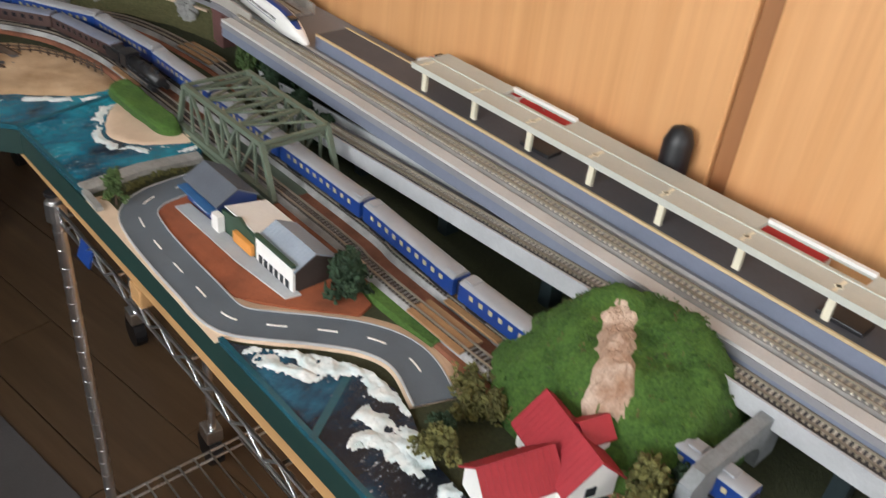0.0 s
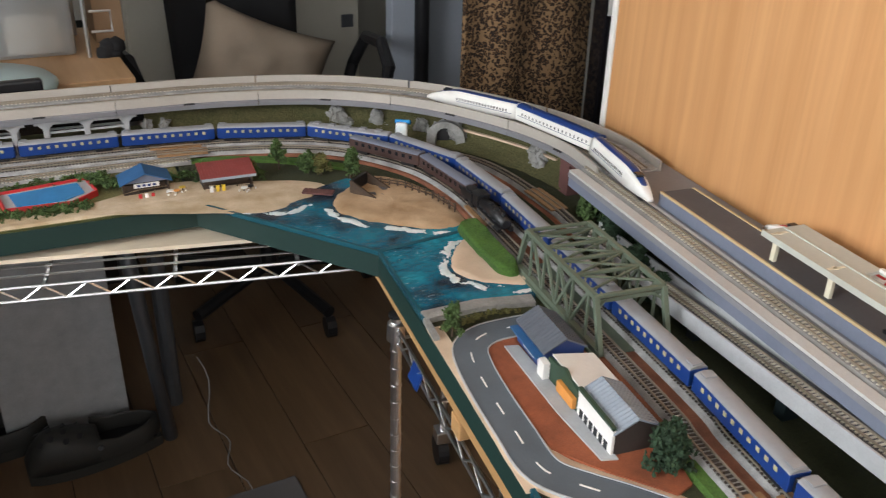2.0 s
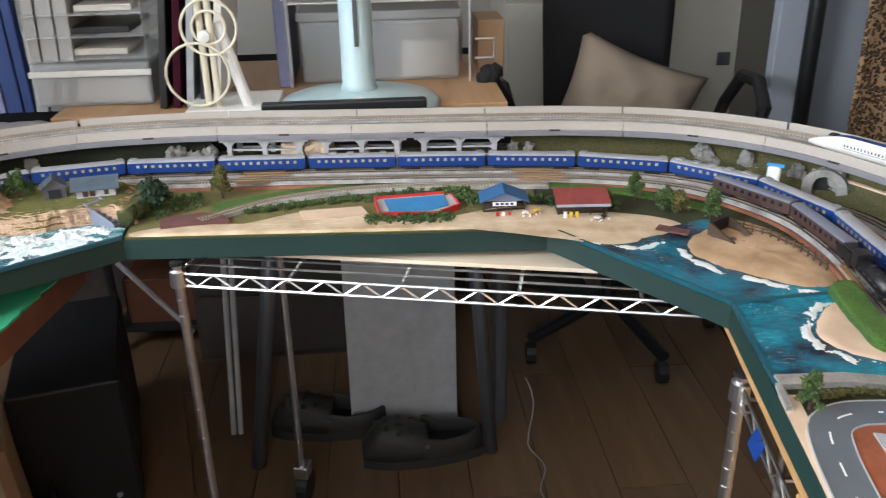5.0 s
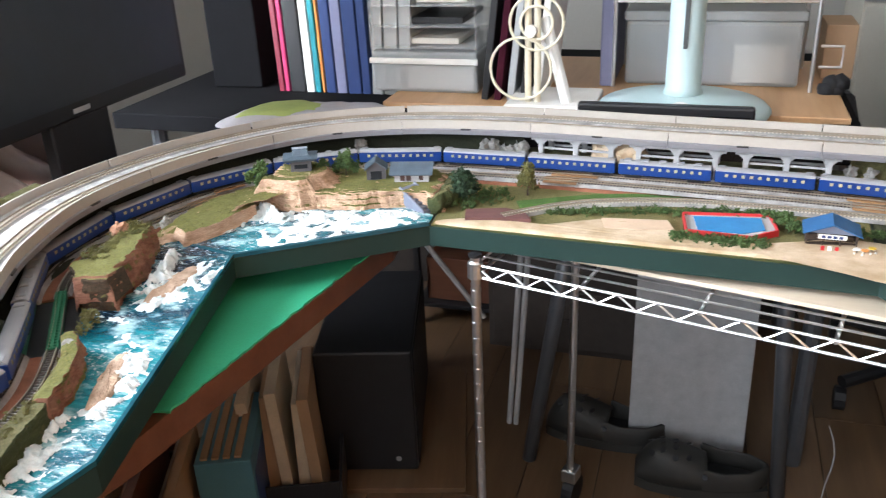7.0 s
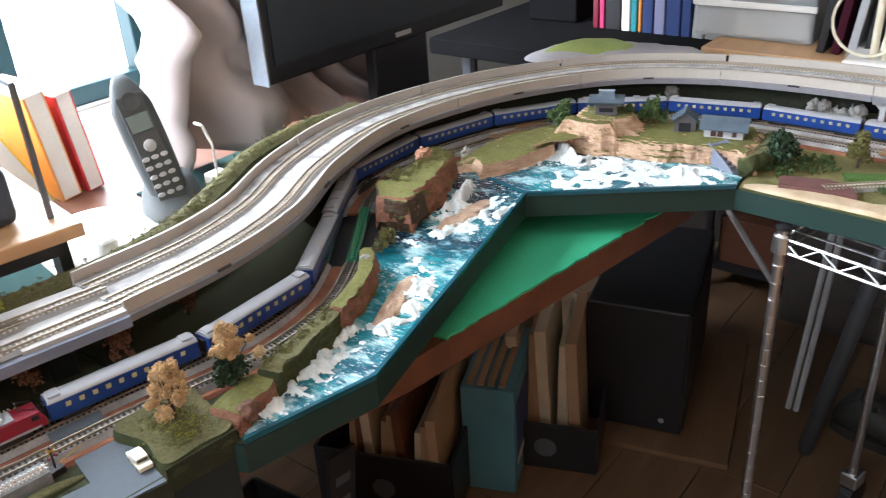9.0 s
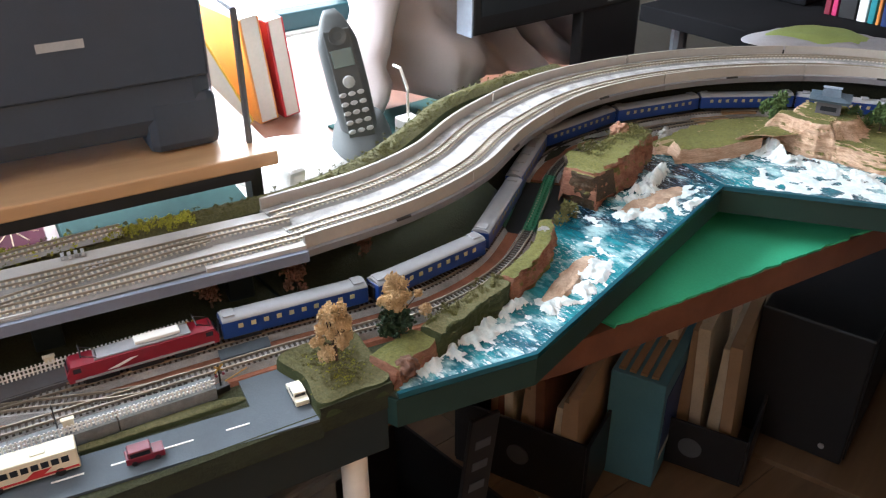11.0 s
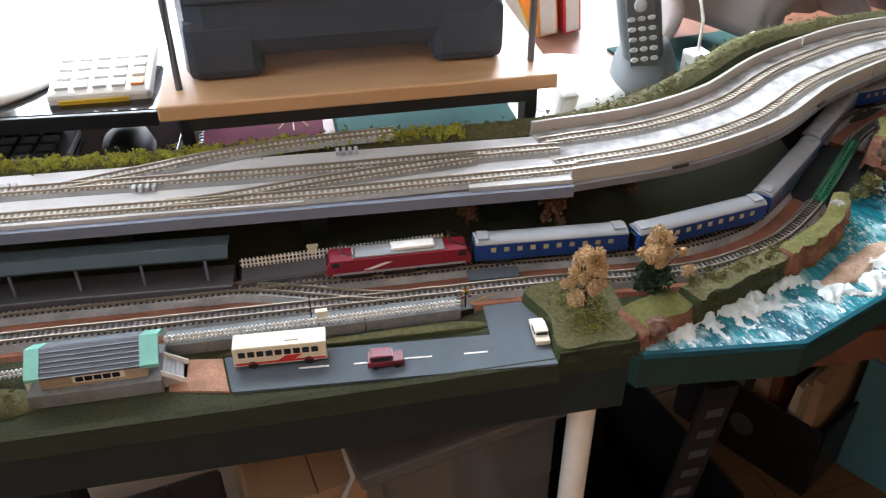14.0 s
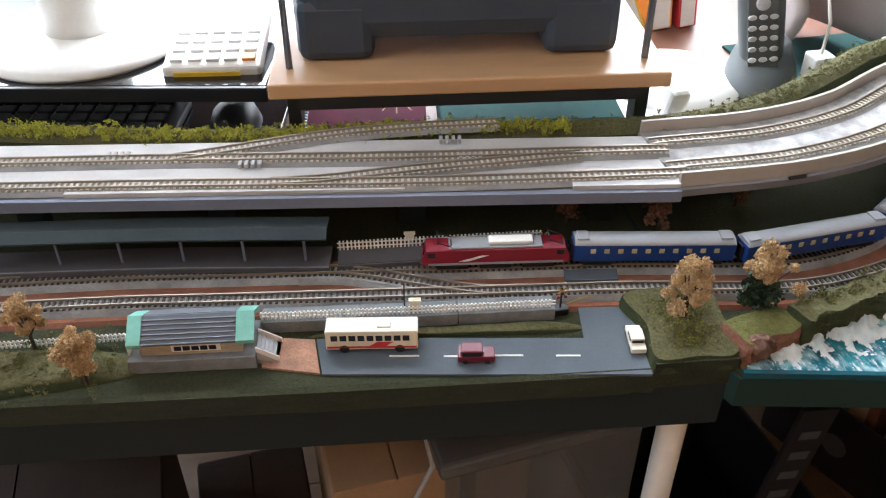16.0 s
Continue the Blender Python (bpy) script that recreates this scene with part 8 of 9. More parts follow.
solo("steel_strut", wire([(-0.55, 1.6, 0.45), (-0.42, 1.6, 0.28)], 0.006), "kerb", "slanting grey steel strut of the back desk", "strut", "struts")


def clog(m):
    """A moulded clog, toe towards +x: closed vented toe, low open heel with a rolled collar."""
    ob = thing("rubber_clog", "dark grey rubber clog with vent holes", "shoe", "rubber clogs", "", m)

    def half(u):
        return 0.050 * math.sin(math.pi * (0.09 + 0.86 * u)) ** 0.42 * (0.80 + 0.26 * u)

    def crown(u):
        return 0.062 + 0.036 * math.sin(math.pi * min(1, max(0, (u - 0.40) / 0.9))) - 0.052 * max(0, (u - 0.78) / 0.22) ** 2.2

    out = bmesh.new()
    rows = []
    for i in range(23):
        u = 0.46 + 0.54 * i / 22
        h = max(0.030, crown(u))
        rows.append([out.verts.new((-0.13 + 0.26 * u, math.cos(math.pi * k / 16) * half(u), 0.020 + (h - 0.020) * math.sin(math.pi * k / 16) ** 0.62)) for k in range(17)])
    for a, b in zip(rows, rows[1:]):
        for k in range(16):
            out.faces.new((a[k], a[k + 1], b[k + 1], b[k]))
    out.faces.new(rows[-1])
    up = part("upper", out, "croc", ob, "", True)
    up.modifiers.new("thickness", "SOLIDIFY").thickness = 0.004
    out = bmesh.new()
    rows = []
    for i in range(31):
        a = math.pi * (0.5 + i / 30)
        u = 0.5 + 0.5 * math.cos(a)
        side = math.sin(a)
        w = half(max(0.02, u))
        x, y = -0.13 + 0.26 * u * 0.98, w * (1 if side > 0 else -1) * min(1, abs(side) * 1.5)
        top = 0.052 + 0.012 * (1 - u) + 0.020 * max(0, u - 0.35) * 4
        rows.append([out.verts.new((x * k_ + (1 - k_) * -0.02, y * k_, z_)) for k_, z_ in ((1.0, 0.015), (1.03, 0.03), (1.0, top), (0.93, top + 0.003), (0.90, top - 0.002), (0.90, 0.03))])
    for a, b in zip(rows, rows[1:]):
        for k in range(5):
            out.faces.new((a[k], a[k + 1], b[k + 1], b[k]))
    part("heel_collar", out, "croc", ob, "", True)
    us = [k / 20 for k in range(21)]
    sole = [(-0.13 + 0.26 * u, 1.05 * half(u)) for u in us] + [(-0.13 + 0.26 * u, -1.05 * half(u)) for u in us[::-1]]
    part("sole", prism(sole, 0, 0.021), "croc", ob)
    part("footbed", prism([(x * 0.92, y * 0.86) for x, y in sole], 0.0212, 0.026), "fabric_black", ob)
    for u, ys in ((0.60, (-0.5, 0.5)), (0.70, (-0.66, -0.22, 0.22, 0.66)), (0.80, (-0.5, 0.0, 0.5)), (0.88, (-0.55, 0.55))):
        for v in ys:
            h = crown(u)
            y = v * half(u)
            z = 0.020 + (h - 0.020) * math.sin(math.acos(v)) ** 0.62
            part("vent_hole", lathe([(0.0065, 0), (0.0065, 0.0022), (0.0, 0.0024)], 10, None, pose(-0.13 + 0.26 * u, y, z + 0.0005, -48 * v, 16, 0)), "black", ob)
    for sy in (-1, 1):
        part("rivet", tube((-0.005, sy * 0.049, 0.058), (-0.005, sy * 0.0535, 0.058), 0.005), "steel_dark", ob)
    return ob


cl = clog(pose(0.055, 1.502, 0, 0, 0, 184))
copy_thing(cl, pose(-0.150, 1.615, 0, 0, 0, 176))
solo("floor_mat", box(-0.30, 0.40, 0.55, 1.262, -0.002, 0.006, 0.002), "mat_grey", "thin grey mat on the floor", "mat")
solo("power_cable", wire([Vector((0.30 + 0.012 * math.sin(k * 0.9), 1.62 - 0.022 * k, 0.004 + max(0, 0.02 * (5 - k)))) for k in range(34)], 0.0012), "kerb", "thin white cable trailing over the floorboards", "cable")
ob = thing("storage_box", "clear plastic storage box below the station", "storage box", "", "", pose(-0.66, 0.26, 0, 0, 0, 5))
part("box_body", box(-0.09, 0.06, -0.10, 0.10, 0, 0.56, 0.006), "smoke", ob)
part("lid", box(-0.10, 0.07, -0.11, 0.11, 0.56, 0.58, 0.004), "smoke", ob)
part("contents", box(-0.07, 0.04, -0.08, 0.08, 0.01, 0.40, 0.01), "blue_grey", ob)
# second carton is made tall to hide lit floor; dark_wall ones carry shade
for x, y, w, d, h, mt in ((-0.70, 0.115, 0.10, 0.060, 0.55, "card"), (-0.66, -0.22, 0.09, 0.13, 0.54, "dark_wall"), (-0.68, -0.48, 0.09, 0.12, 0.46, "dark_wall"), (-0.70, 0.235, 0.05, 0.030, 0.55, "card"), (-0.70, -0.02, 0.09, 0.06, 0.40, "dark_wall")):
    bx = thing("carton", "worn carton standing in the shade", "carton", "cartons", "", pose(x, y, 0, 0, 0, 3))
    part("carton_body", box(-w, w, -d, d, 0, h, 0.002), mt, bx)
    for s_ in (-1, 1):
        part("flap", box(-w, w, min(s_ * 0.001, s_ * (d - 0.002)), max(s_ * 0.001, s_ * (d - 0.002)), h, h + 0.003), mt, bx)
solo("power_cable", wire([(-0.59, 0.14, 0.64), (-0.585, 0.15, 0.58), (-0.59, 0.13, 0.52), (-0.58, 0.145, 0.46), (-0.585, 0.14, 0.30)], 0.0025), "kerb", "thin grey cable hanging below the board", "cable")

us = thing("shelf_upright", "black slotted steel upright leaning under the board", "shelf part", "", "", pose(-0.62, 0.50, 0.0, -8, 0, 0))
part("plate", box(-0.003, 0.003, -0.022, 0.022, 0.0, 0.52, 0.001), "black", us)
for k in range(14):
    part("slot", box(0.0031, 0.0042, -0.012, 0.012, 0.06 + k * 0.032, 0.072 + k * 0.032, 0.0003), "steel_dark", us)
# ---- things on the left desk ----
sh_ = thing("monitor_shelf", "beech desktop shelf on black steel legs", "desk shelf", "", "", pose(-0.80, 0.236, 0.676, 0, 0, LEG))
part("shelf_top", box(-0.30, 0.0, -0.186, 0.186, 0.150, 0.165, 0.002), "shelf_wood", sh_)
for x in (-0.03, -0.27):
    for y in (-0.172, 0.160):
        part("leg", box(x - 0.012, x + 0.012, y, y + 0.012, 0, 0.150), "black", sh_)
part("front_rail", box(-0.012, -0.002, -0.16, 0.16, 0.138, 0.150), "black", sh_)
for y in (-0.168, 0.168):
    part("side_hoop", wire([(-0.035, y, 0.165), (-0.035, y, 0.30), (-0.24, y, 0.30), (-0.24, y, 0.165)], 0.0035), "steel_dark", sh_)
pr = thing("printer", "charcoal black laser printer on the shelf", "printer", "", "", pose(-0.80, 0.232, 0.841, 0, 0, LEG))
part("printer_body", box(-0.28, -0.045, -0.158, 0.150, 0.014, 0.20, 0.024), "printer", pr)
part("front_door", box(-0.045, -0.040, -0.150, 0.142, 0.075, 0.17, 0.003), "printer", pr)
part("logo_bar", box(-0.0399, -0.0392, -0.004, 0.036, 0.118, 0.126), "kerb", pr, "pale maker's mark as a bar")
for y in (-0.12, 0.112):
    part("foot", box(-0.12, -0.0445, y - 0.036, y + 0.036, 0.0, 0.06, 0.010), "printer", pr)
nb = thing("ring_notebook", "maroon spiral notebook under the shelf", "notebook", "", "", pose(-1.02, 0.17, 0.677, 0, 0, LEG))
part("cover", box(-0.12, 0.045, -0.075, 0.065, 0, 0.030, 0.001), "maroon", nb)
bm = bmesh.new()
for k in range(22):
    tube((-0.112 + k * 0.0072, -0.077, 0.022), (-0.110 + k * 0.0072, -0.077, 0.022), 0.009, None, 8, bm)
part("spiral", bm, "steel_dark", nb)
bm = bmesh.new()
for k in range(11):
    a = k * 0.571
    wire([(-0.03, 0.03, 0.0304), (-0.03 + 0.045 * math.cos(a), 0.03 + 0.032 * math.sin(a), 0.0304)], 0.0007, 4, bm)
part("star_print", bm, "tan_line", nb, "pale gold star print")
ob = solo("document_case", box(-0.13, 0.045, -0.105, 0.11, 0, 0.034, 0.003), "dark_green", "bottle green document case under the shelf", "document case")
ob.matrix_world = pose(-0.985, 0.352, 0.677, 0, 0, LEG)
gs = thing("glass_desk", "black glass computer desk with keyboard tray", "desk", "", "", pose(-0.99, -0.08, 0.676, 0, 0, LEG - 4))
part("glass_top", box(-0.40, 0.02, -0.40, 0.14, 0.100, 0.112, 0.002), "black_gloss", gs)
part("front_edge", box(0.0201, 0.026, -0.40, 0.14, 0.096, 0.112, 0.001), "black", gs)
part("keyboard_tray", box(-0.20, 0.07, -0.40, 0.135, 0.018, 0.026, 0.001), "black_gloss", gs)
part("tray_edge", box(0.0701, 0.076, -0.40, 0.135, 0.0, 0.026), "shelf_wood", gs)
for y in (-0.395, 0.125):
    part("side_post", box(-0.30, -0.27, y, y + 0.012, 0, 0.100), "white", gs)
kb = thing("keyboard", "black computer keyboard on the tray", "keyboard", "", "", pose(-1.045, -0.165, 0.7025, 0, 0, LEG - 4))
part("key_plate", box(-0.065, 0.065, -0.24, 0.115, 0, 0.012, 0.003), "black", kb)
kme = None
for r in range(5):
    for c in range(15):
        m_ = pose(-0.05 + r * 0.021, -0.225 + c * 0.0225, 0.012)
        if kme is None:
            k0 = part("key", box(-0.0085, 0.0085, -0.0095, 0.0095, 0, 0.005, 0.0015), "fabric_black", kb)
            k0.matrix_local, kme = m_, k0.data
        else:
            instance("key", kme, kb, m_)
ms = solo("mouse", lathe([(0.0, 0.0), (0.026, 0.0), (0.030, 0.010), (0.024, 0.026), (0.010, 0.033), (0.0, 0.034)], 20), "black", "black mouse on its pad", "mouse", "", "", True)
ms.matrix_world = pose(-1.01, 0.012, 0.7025, 0, 0, -10) @ Matrix.Diagonal((1.4, 1, 1, 1))
mb = thing("monitor_stand", "white round foot of a computer monitor", "monitor", "", "", pose(-1.11, -0.145, 0.788, 0, 0, -10))
part("foot", lathe([(0.0, 0.0), (0.118, 0.0), (0.120, 0.004), (0.112, 0.010), (0.05, 0.016), (0.0, 0.018)], 40), "white", mb, "", True)
part("neck", lathe([(0.042, 0.014), (0.040, 0.07), (0.040, 0.12), (0.0, 0.121)], 24), "white", mb, "", True)
part("screen_back", box(-0.02, 0.02, -0.25, 0.25, 0.12, 0.42, 0.006), "white", mb)
ca = thing("calculator", "white desk calculator with a wooden edge", "calculator", "", "", pose(-1.022, 0.005, 0.788, 0, 9, -10))
part("case", box(-0.07, 0.045, -0.052, 0.052, 0, 0.018, 0.004), "white", ca)
part("front_strip", box(0.0452, 0.047, -0.04, 0.03, 0.004, 0.012), "yellow", ca)
for r in range(4):
    for c in range(5):
        part("button", box(-0.03 + r * 0.018, -0.018 + r * 0.018, -0.044 + c * 0.019, -0.030 + c * 0.019, 0.018, 0.0215, 0.001), "orange" if (r, c) == (3, 4) else "button_grey", ca)
# telephone
ph = thing("cordless_telephone", "grey cordless telephone standing in its cradle", "telephone", "", "", pose(-0.980, 0.655, 0.700, 0, 0, -25))
bm = bmesh.new()
rows = []
for i in range(9):
    u = i / 8
    rows.append([bm.verts.new((0.050 * (1 - 0.42 * u * u) * math.cos(2 * math.pi * k / 20) - 0.012 * u, 0.045 * (1 - 0.34 * u * u) * math.sin(2 * math.pi * k / 20), 0.058 * u - (0.022 * u * max(0, math.cos(2 * math.pi * k / 20))))) for k in range(20)])
for a, b in zip(rows, rows[1:]):
    for k in range(20):
        bm.faces.new((a[k], a[(k + 1) % 20], b[(k + 1) % 20], b[k]))
bm.faces.new(rows[0])
bm.faces.new(rows[-1])
part("cradle", bm, "phone", ph, "", True)
HM = pose(0.008, 0, 0.016, 9, -20, 0)
bm = bmesh.new()
rows = []
for i in range(21):
    u = i / 20
    w = (0.0205 + 0.0075 * math.sin(math.pi * (0.15 + 0.62 * u))) * min(1.0, 4 * (1.02 - u)) ** 0.45 * min(1.0, 5 * (u + 0.06)) ** 0.4
    t = 0.0155 * min(1.0, 5 * (1.02 - u)) ** 0.5
    rows.append([bm.verts.new(HM @ Vector((math.copysign(abs(math.cos(2 * math.pi * k / 20)) ** 0.6, math.cos(2 * math.pi * k / 20)) * t - 0.001, math.copysign(abs(math.sin(2 * math.pi * k / 20)) ** 0.7, math.sin(2 * math.pi * k / 20)) * w, 0.188 * u))) for k in range(20)])
for a, b in zip(rows, rows[1:]):
    for k in range(20):
        bm.faces.new((a[k], a[(k + 1) % 20], b[(k + 1) % 20], b[k]))
bm.faces.new(rows[0])
bm.faces.new(rows[-1])
hs = part("handset", bm, "phone", ph, "", True)
part("faceplate", box(0.0130, 0.0158, -0.018, 0.018, 0.014, 0.160, 0.0012, None, HM), "phone", hs)
part("display", box(0.0154, 0.0166, -0.0145, 0.0145, 0.110, 0.134, 0.001, None, HM), "lcd", hs)
part("earpiece", lathe([(0.006, 0), (0.012, 0.0), (0.012, 0.002), (0.006, 0.001)], 20, None, HM @ pose(0.0158, 0, 0.151, 0, 90, 0)), "phone", hs)
part("jog_dial", lathe([(0.0, 0.003), (0.007, 0.002), (0.0085, 0.0)], 20, None, HM @ pose(0.0158, 0, 0.090, 0, 90, 0)), "kerb", hs)
for r in range(5):
    for c in range(3):
        part("button", lathe([(0.0040, 0), (0.0034, 0.002), (0.0, 0.0024)], 10, None, HM @ pose(0.0158, -0.0125 + c * 0.0125, 0.074 - r * 0.0125, 0, 90, 0) @ Matrix.Diagonal((0.8, 1.3, 1, 1))), "kerb", hs)
rt = thing("router_box", "white round adapter box with cable on the desk", "adapter", "", "", pose(-1.02, 0.56, 0.677))
part("case", lathe([(0.0, 0), (0.085, 0), (0.09, 0.01), (0.085, 0.03), (0.05, 0.042), (0.0, 0.044)], 32), "white", rt, "", True)
part("switch", box(0.055, 0.085, -0.06, -0.035, 0.02, 0.10, 0.006, None, pose(0, 0, 0, 0, 20, 0)), "white", rt)
part("cable", wire([(0.09, -0.03, 0.01), (0.12, 0.0, 0.006), (0.12, 0.05, 0.006), (0.09, 0.09, 0.006)], 0.003), "white", rt)
solo("white_case", box(-0.09, 0.09, -0.15, 0.13, 0, 0.022, 0.006, None, pose(-0.965, 0.565, 0.677, 0, 0, -14)), "white", "flat white case on the desk", "case")
solo("paper_map", box(-0.045, 0.045, -0.06, 0.06, 0, 0.001, 0, None, pose(-0.905, 0.600, 0.6994, 0, 0, -20)), "tan_line", "small worn tan paper below the telephone", "paper")
ch = thing("usb_charger", "white plug charger with a white cable", "charger", "", "", pose(-0.955, 0.715, 0.70))
part("case", box(-0.014, 0.014, -0.014, 0.014, 0, 0.05, 0.003), "white", ch)
part("cable", wire([(0, 0, 0.05), (0.0, 0.0, 0.09), (-0.015, 0.0, 0.115), (-0.045, 0.01, 0.11)], 0.0022), "white", ch)
pn = thing("black_pen", "black pen standing upright behind the viaduct", "pen", "", "", pose(-0.90, 0.735, 0.677, 0, 10, 0))
part("barrel", tube((0, 0, 0), (0, 0, 0.115), 0.007), "black", pn)
part("tip", tube((0, 0, 0.115), (0, 0, 0.122), 0.0072), "paper", pn)
solo("cutting_mat", box(-1.15, -0.88, 0.70, 0.98, 0.6765, 0.680), "dark_green", "dark green cutting mat on the desk", "cutting mat")
for k, (w_, h_, mt) in enumerate(((0.028, 0.20, "navy"), (0.030, 0.17, "train_blue"), (0.034, 0.18, "yellow"), (0.034, 0.17, "orange"), (0.03, 0.16, "red"))):
    bk = thing("ring_binder", "bright coloured binder leaning on the window side", "binder", "binders", "", pose(-1.33, 0.515 + k * 0.042, 0.677, 24 if k < 3 else 6, 0, 0))
    part("cover", box(-0.10, 0.10, -w_ / 2, w_ / 2, 0, h_, 0.002), mt, bk)
    part("page_block", box(-0.098, 0.101, -w_ / 2 + 0.004, w_ / 2 - 0.004, 0.003, h_ + 0.001), "paper", bk)
# television
tv = thing("television", "large black flat television with dark screen", "television", "", "", pose(-0.985, 1.166, 0.676, 0, 0, -1))
part("case", box(-0.035, 0.0, -0.305, 0.305, 0.150, 0.62, 0.005), "black", tv)
part("screen", box(0.0002, 0.002, -0.290, 0.290, 0.178, 0.605), "screen", tv)
part("side_trim", box(-0.034, 0.001, -0.308, -0.3052, 0.15, 0.62), "grey_roof", tv, "pale blue side trim")
part("badge", box(0.0004, 0.0016, -0.02, 0.02, 0.160, 0.168), "kerb", tv)
part("neck", box(-0.03, -0.005, -0.07, 0.07, 0.02, 0.155, 0.004), "black", tv)
part("foot", box(-0.10, 0.06, -0.16, 0.16, 0, 0.02, 0.006), "black_gloss", tv)
# curtain bunched at the window
bm = bmesh.new()
rows = []
for j in range(60):
    v = j / 59
    z = 0.70 + 1.27 * v
    row = []
    for i in range(90):
        u = i / 89
        sway = 0.05 * math.sin(v * 9 + u * 4) * (1 - v)
        x = -1.24 + 0.05 * math.sin(u * 26 + 2.5 * noise.noise(Vector((u * 3, v * 3, 0)))) + 0.035 * noise.noise(Vector((u * 7, v * 5, 4))) + 0.12 * (1 - v) ** 2 + (0.09 * noise.noise(Vector((u * 5 + v * 6, v * 14, 7))) + 0.04 * abs(noise.noise(Vector((u * 12, v * 22, 1))))) * max(0, 1 - v * 2.6)
        y = 0.72 + (0.34 + 0.26 * max(0, 1 - v * 2.6) ** 1.5) * u + sway + 0.03 * noise.noise(Vector((u * 4, v * 16, 3))) * max(0, 1 - v * 2.6)
        row.append(bm.verts.new((x, y, z)))
    rows.append(row)
for a, b in zip(rows, rows[1:]):
    for i in range(89):
        bm.faces.new((a[i], a[i + 1], b[i + 1], b[i]))
cu = solo("curtain", bm, "curtain", "mauve grey curtain bunched at the window side", "curtain", "", "", True)
cu.modifiers.new("thickness", "SOLIDIFY").thickness = 0.004
ob = solo("folded_cloth", mound([(-0.90, 1.43), (-0.70, 1.50), (-0.58, 1.54), (-0.58, 1.60), (-0.70, 1.63), (-0.90, 1.55)], 0.735, lambda x, y, s: 0.016 * min(1, s * 4), 10, 0.006, 18), "grey_cloth", "grey cloth heaped at the corner of the desks", "cloth", "", "", True)
ob = solo("folded_cloth", mound([(-0.88, 1.46), (-0.76, 1.50), (-0.74, 1.58), (-0.86, 1.57)], 0.747, lambda x, y, s: 0.010 * min(1, s * 4), 8, 0.004, 18), "lime", "lime green cloth on the grey one", "cloth", "", "", True)

# ---- back desk ----
bd = thing("back_desk", "dark brown desk along the back of the room", "desk")
part("desktop", box(-1.20, 0.27, 1.50, 2.25, 0.700, 0.735, 0.003), "desk_black", bd)
for x, y in ((-1.15, 2.2), (0.24, 2.2), (-1.15, 1.58), (0.24, 1.62)):
    part("leg", tube((x, y, 0), (x, y, 0.70), 0.018), "steel_dark", bd)
part("tray", box(-0.63, 0.25, 1.62, 2.10, 0.736, 0.748, 0.002), "shelf_wood", bd, "honey wood board")


def book(x, y, z, w, d, h, mt, lean=0.0, label="coloured notebook standing on the desk", turn=0.0):
    ob = thing("notebook", label, "book", "books on the desk", "", pose(x, y, z, 0, lean, turn))
    part("cover", box(-w / 2, w / 2, 0, d, 0, h, 0.0015), mt, ob)
    part("page_block", box(-w / 2 + 0.0015, w / 2 - 0.0015, 0.003, d - 0.003, 0.003, h + 0.0005), "paper", ob)
    return ob


x = -0.915
for k, (w_, h_, mt) in enumerate(((0.012, 0.30, "crimson"), (0.010, 0.29, "pink"), (0.034, 0.29, "black"), (0.018, 0.27, "white"), (0.012, 0.29, "teal"), (0.006, 0.28, "orange"), (0.022, 0.29, "navy"), (0.022, 0.30, "lilac"), (0.030, 0.30, "navy"), (0.018, 0.30, "navy"), (0.024, 0.30, "clear"), (0.030, 0.29, "clear"), (0.026, 0.29, "clear"))):
    book(x + w_ / 2, 1.72, 0.736, w_, 0.21, h_, mt, 2.5 if k > 9 else -1.0)
    x += w_ + 0.004
ob = solo("pink_tab", box(-0.020, 0.020, -0.003, 0.003, 0.20, 0.25, 0.002), "pink", "magenta label pocket on a black binder", "label")
ob.matrix_world = pose(-0.868, 1.714, 0.736)
bx = solo("speaker_box", box(-0.06, 0.06, 0, 0.14, 0, 0.20, 0.004), "desk_black", "black loudspeaker on the desk", "loudspeaker")
bx.matrix_world = pose(-1.03, 1.74, 0.736, 0, 0, 4)
dw = thing("drawer_box", "clear plastic desk drawers with stationery", "drawer box", "", "", pose(-0.565, 1.70, 0.749))
part("drawer", box(-0.115, 0.115, 0, 0.26, 0.0, 0.085, 0.006), "clear", dw)
part("drawer_lip", box(-0.118, 0.118, -0.006, 0.0, 0.060, 0.072, 0.002), "white", dw)
part("contents", box(-0.10, 0.10, 0.02, 0.24, 0.004, 0.05), "white", dw)
for k in range(4):
    part("tier", box(-0.115, 0.115, 0, 0.26, 0.092 + k * 0.042, 0.095 + k * 0.042), "clear_thin", dw)
    part("stationery", box(-0.06 + 0.02 * k, 0.07 + 0.01 * k, 0.03, 0.20, 0.0955 + k * 0.042, 0.108 + k * 0.042, 0.002), ("paper", "black", "paper", "red")[k], dw)
for xx in (-0.115, 0.113):
    part("side_wall", box(xx, xx + 0.002, 0, 0.26, 0.086, 0.235), "clear_thin", dw)
for xx, mt, w_ in ((-0.11, "train_blue", 0.09), (0.01, "train_blue", 0.08)):
    ob = solo("blue_box", box(0, w_, 0, 0.14, 0, 0.06, 0.002), mt, "small bright blue box on the drawers", "box", "blue boxes")
    ob.matrix_world = pose(-0.565 + xx, 1.71, 0.749 + 0.2365, 0, 0, 8)
x = -0.425
for k, mt in enumerate(("black", "maroon", "kerb", "black", "white")):
    book(x, 1.66, 0.749, 0.014, 0.22, 0.29, mt, 7, "dark file leaning on the drawers")
    x += 0.026
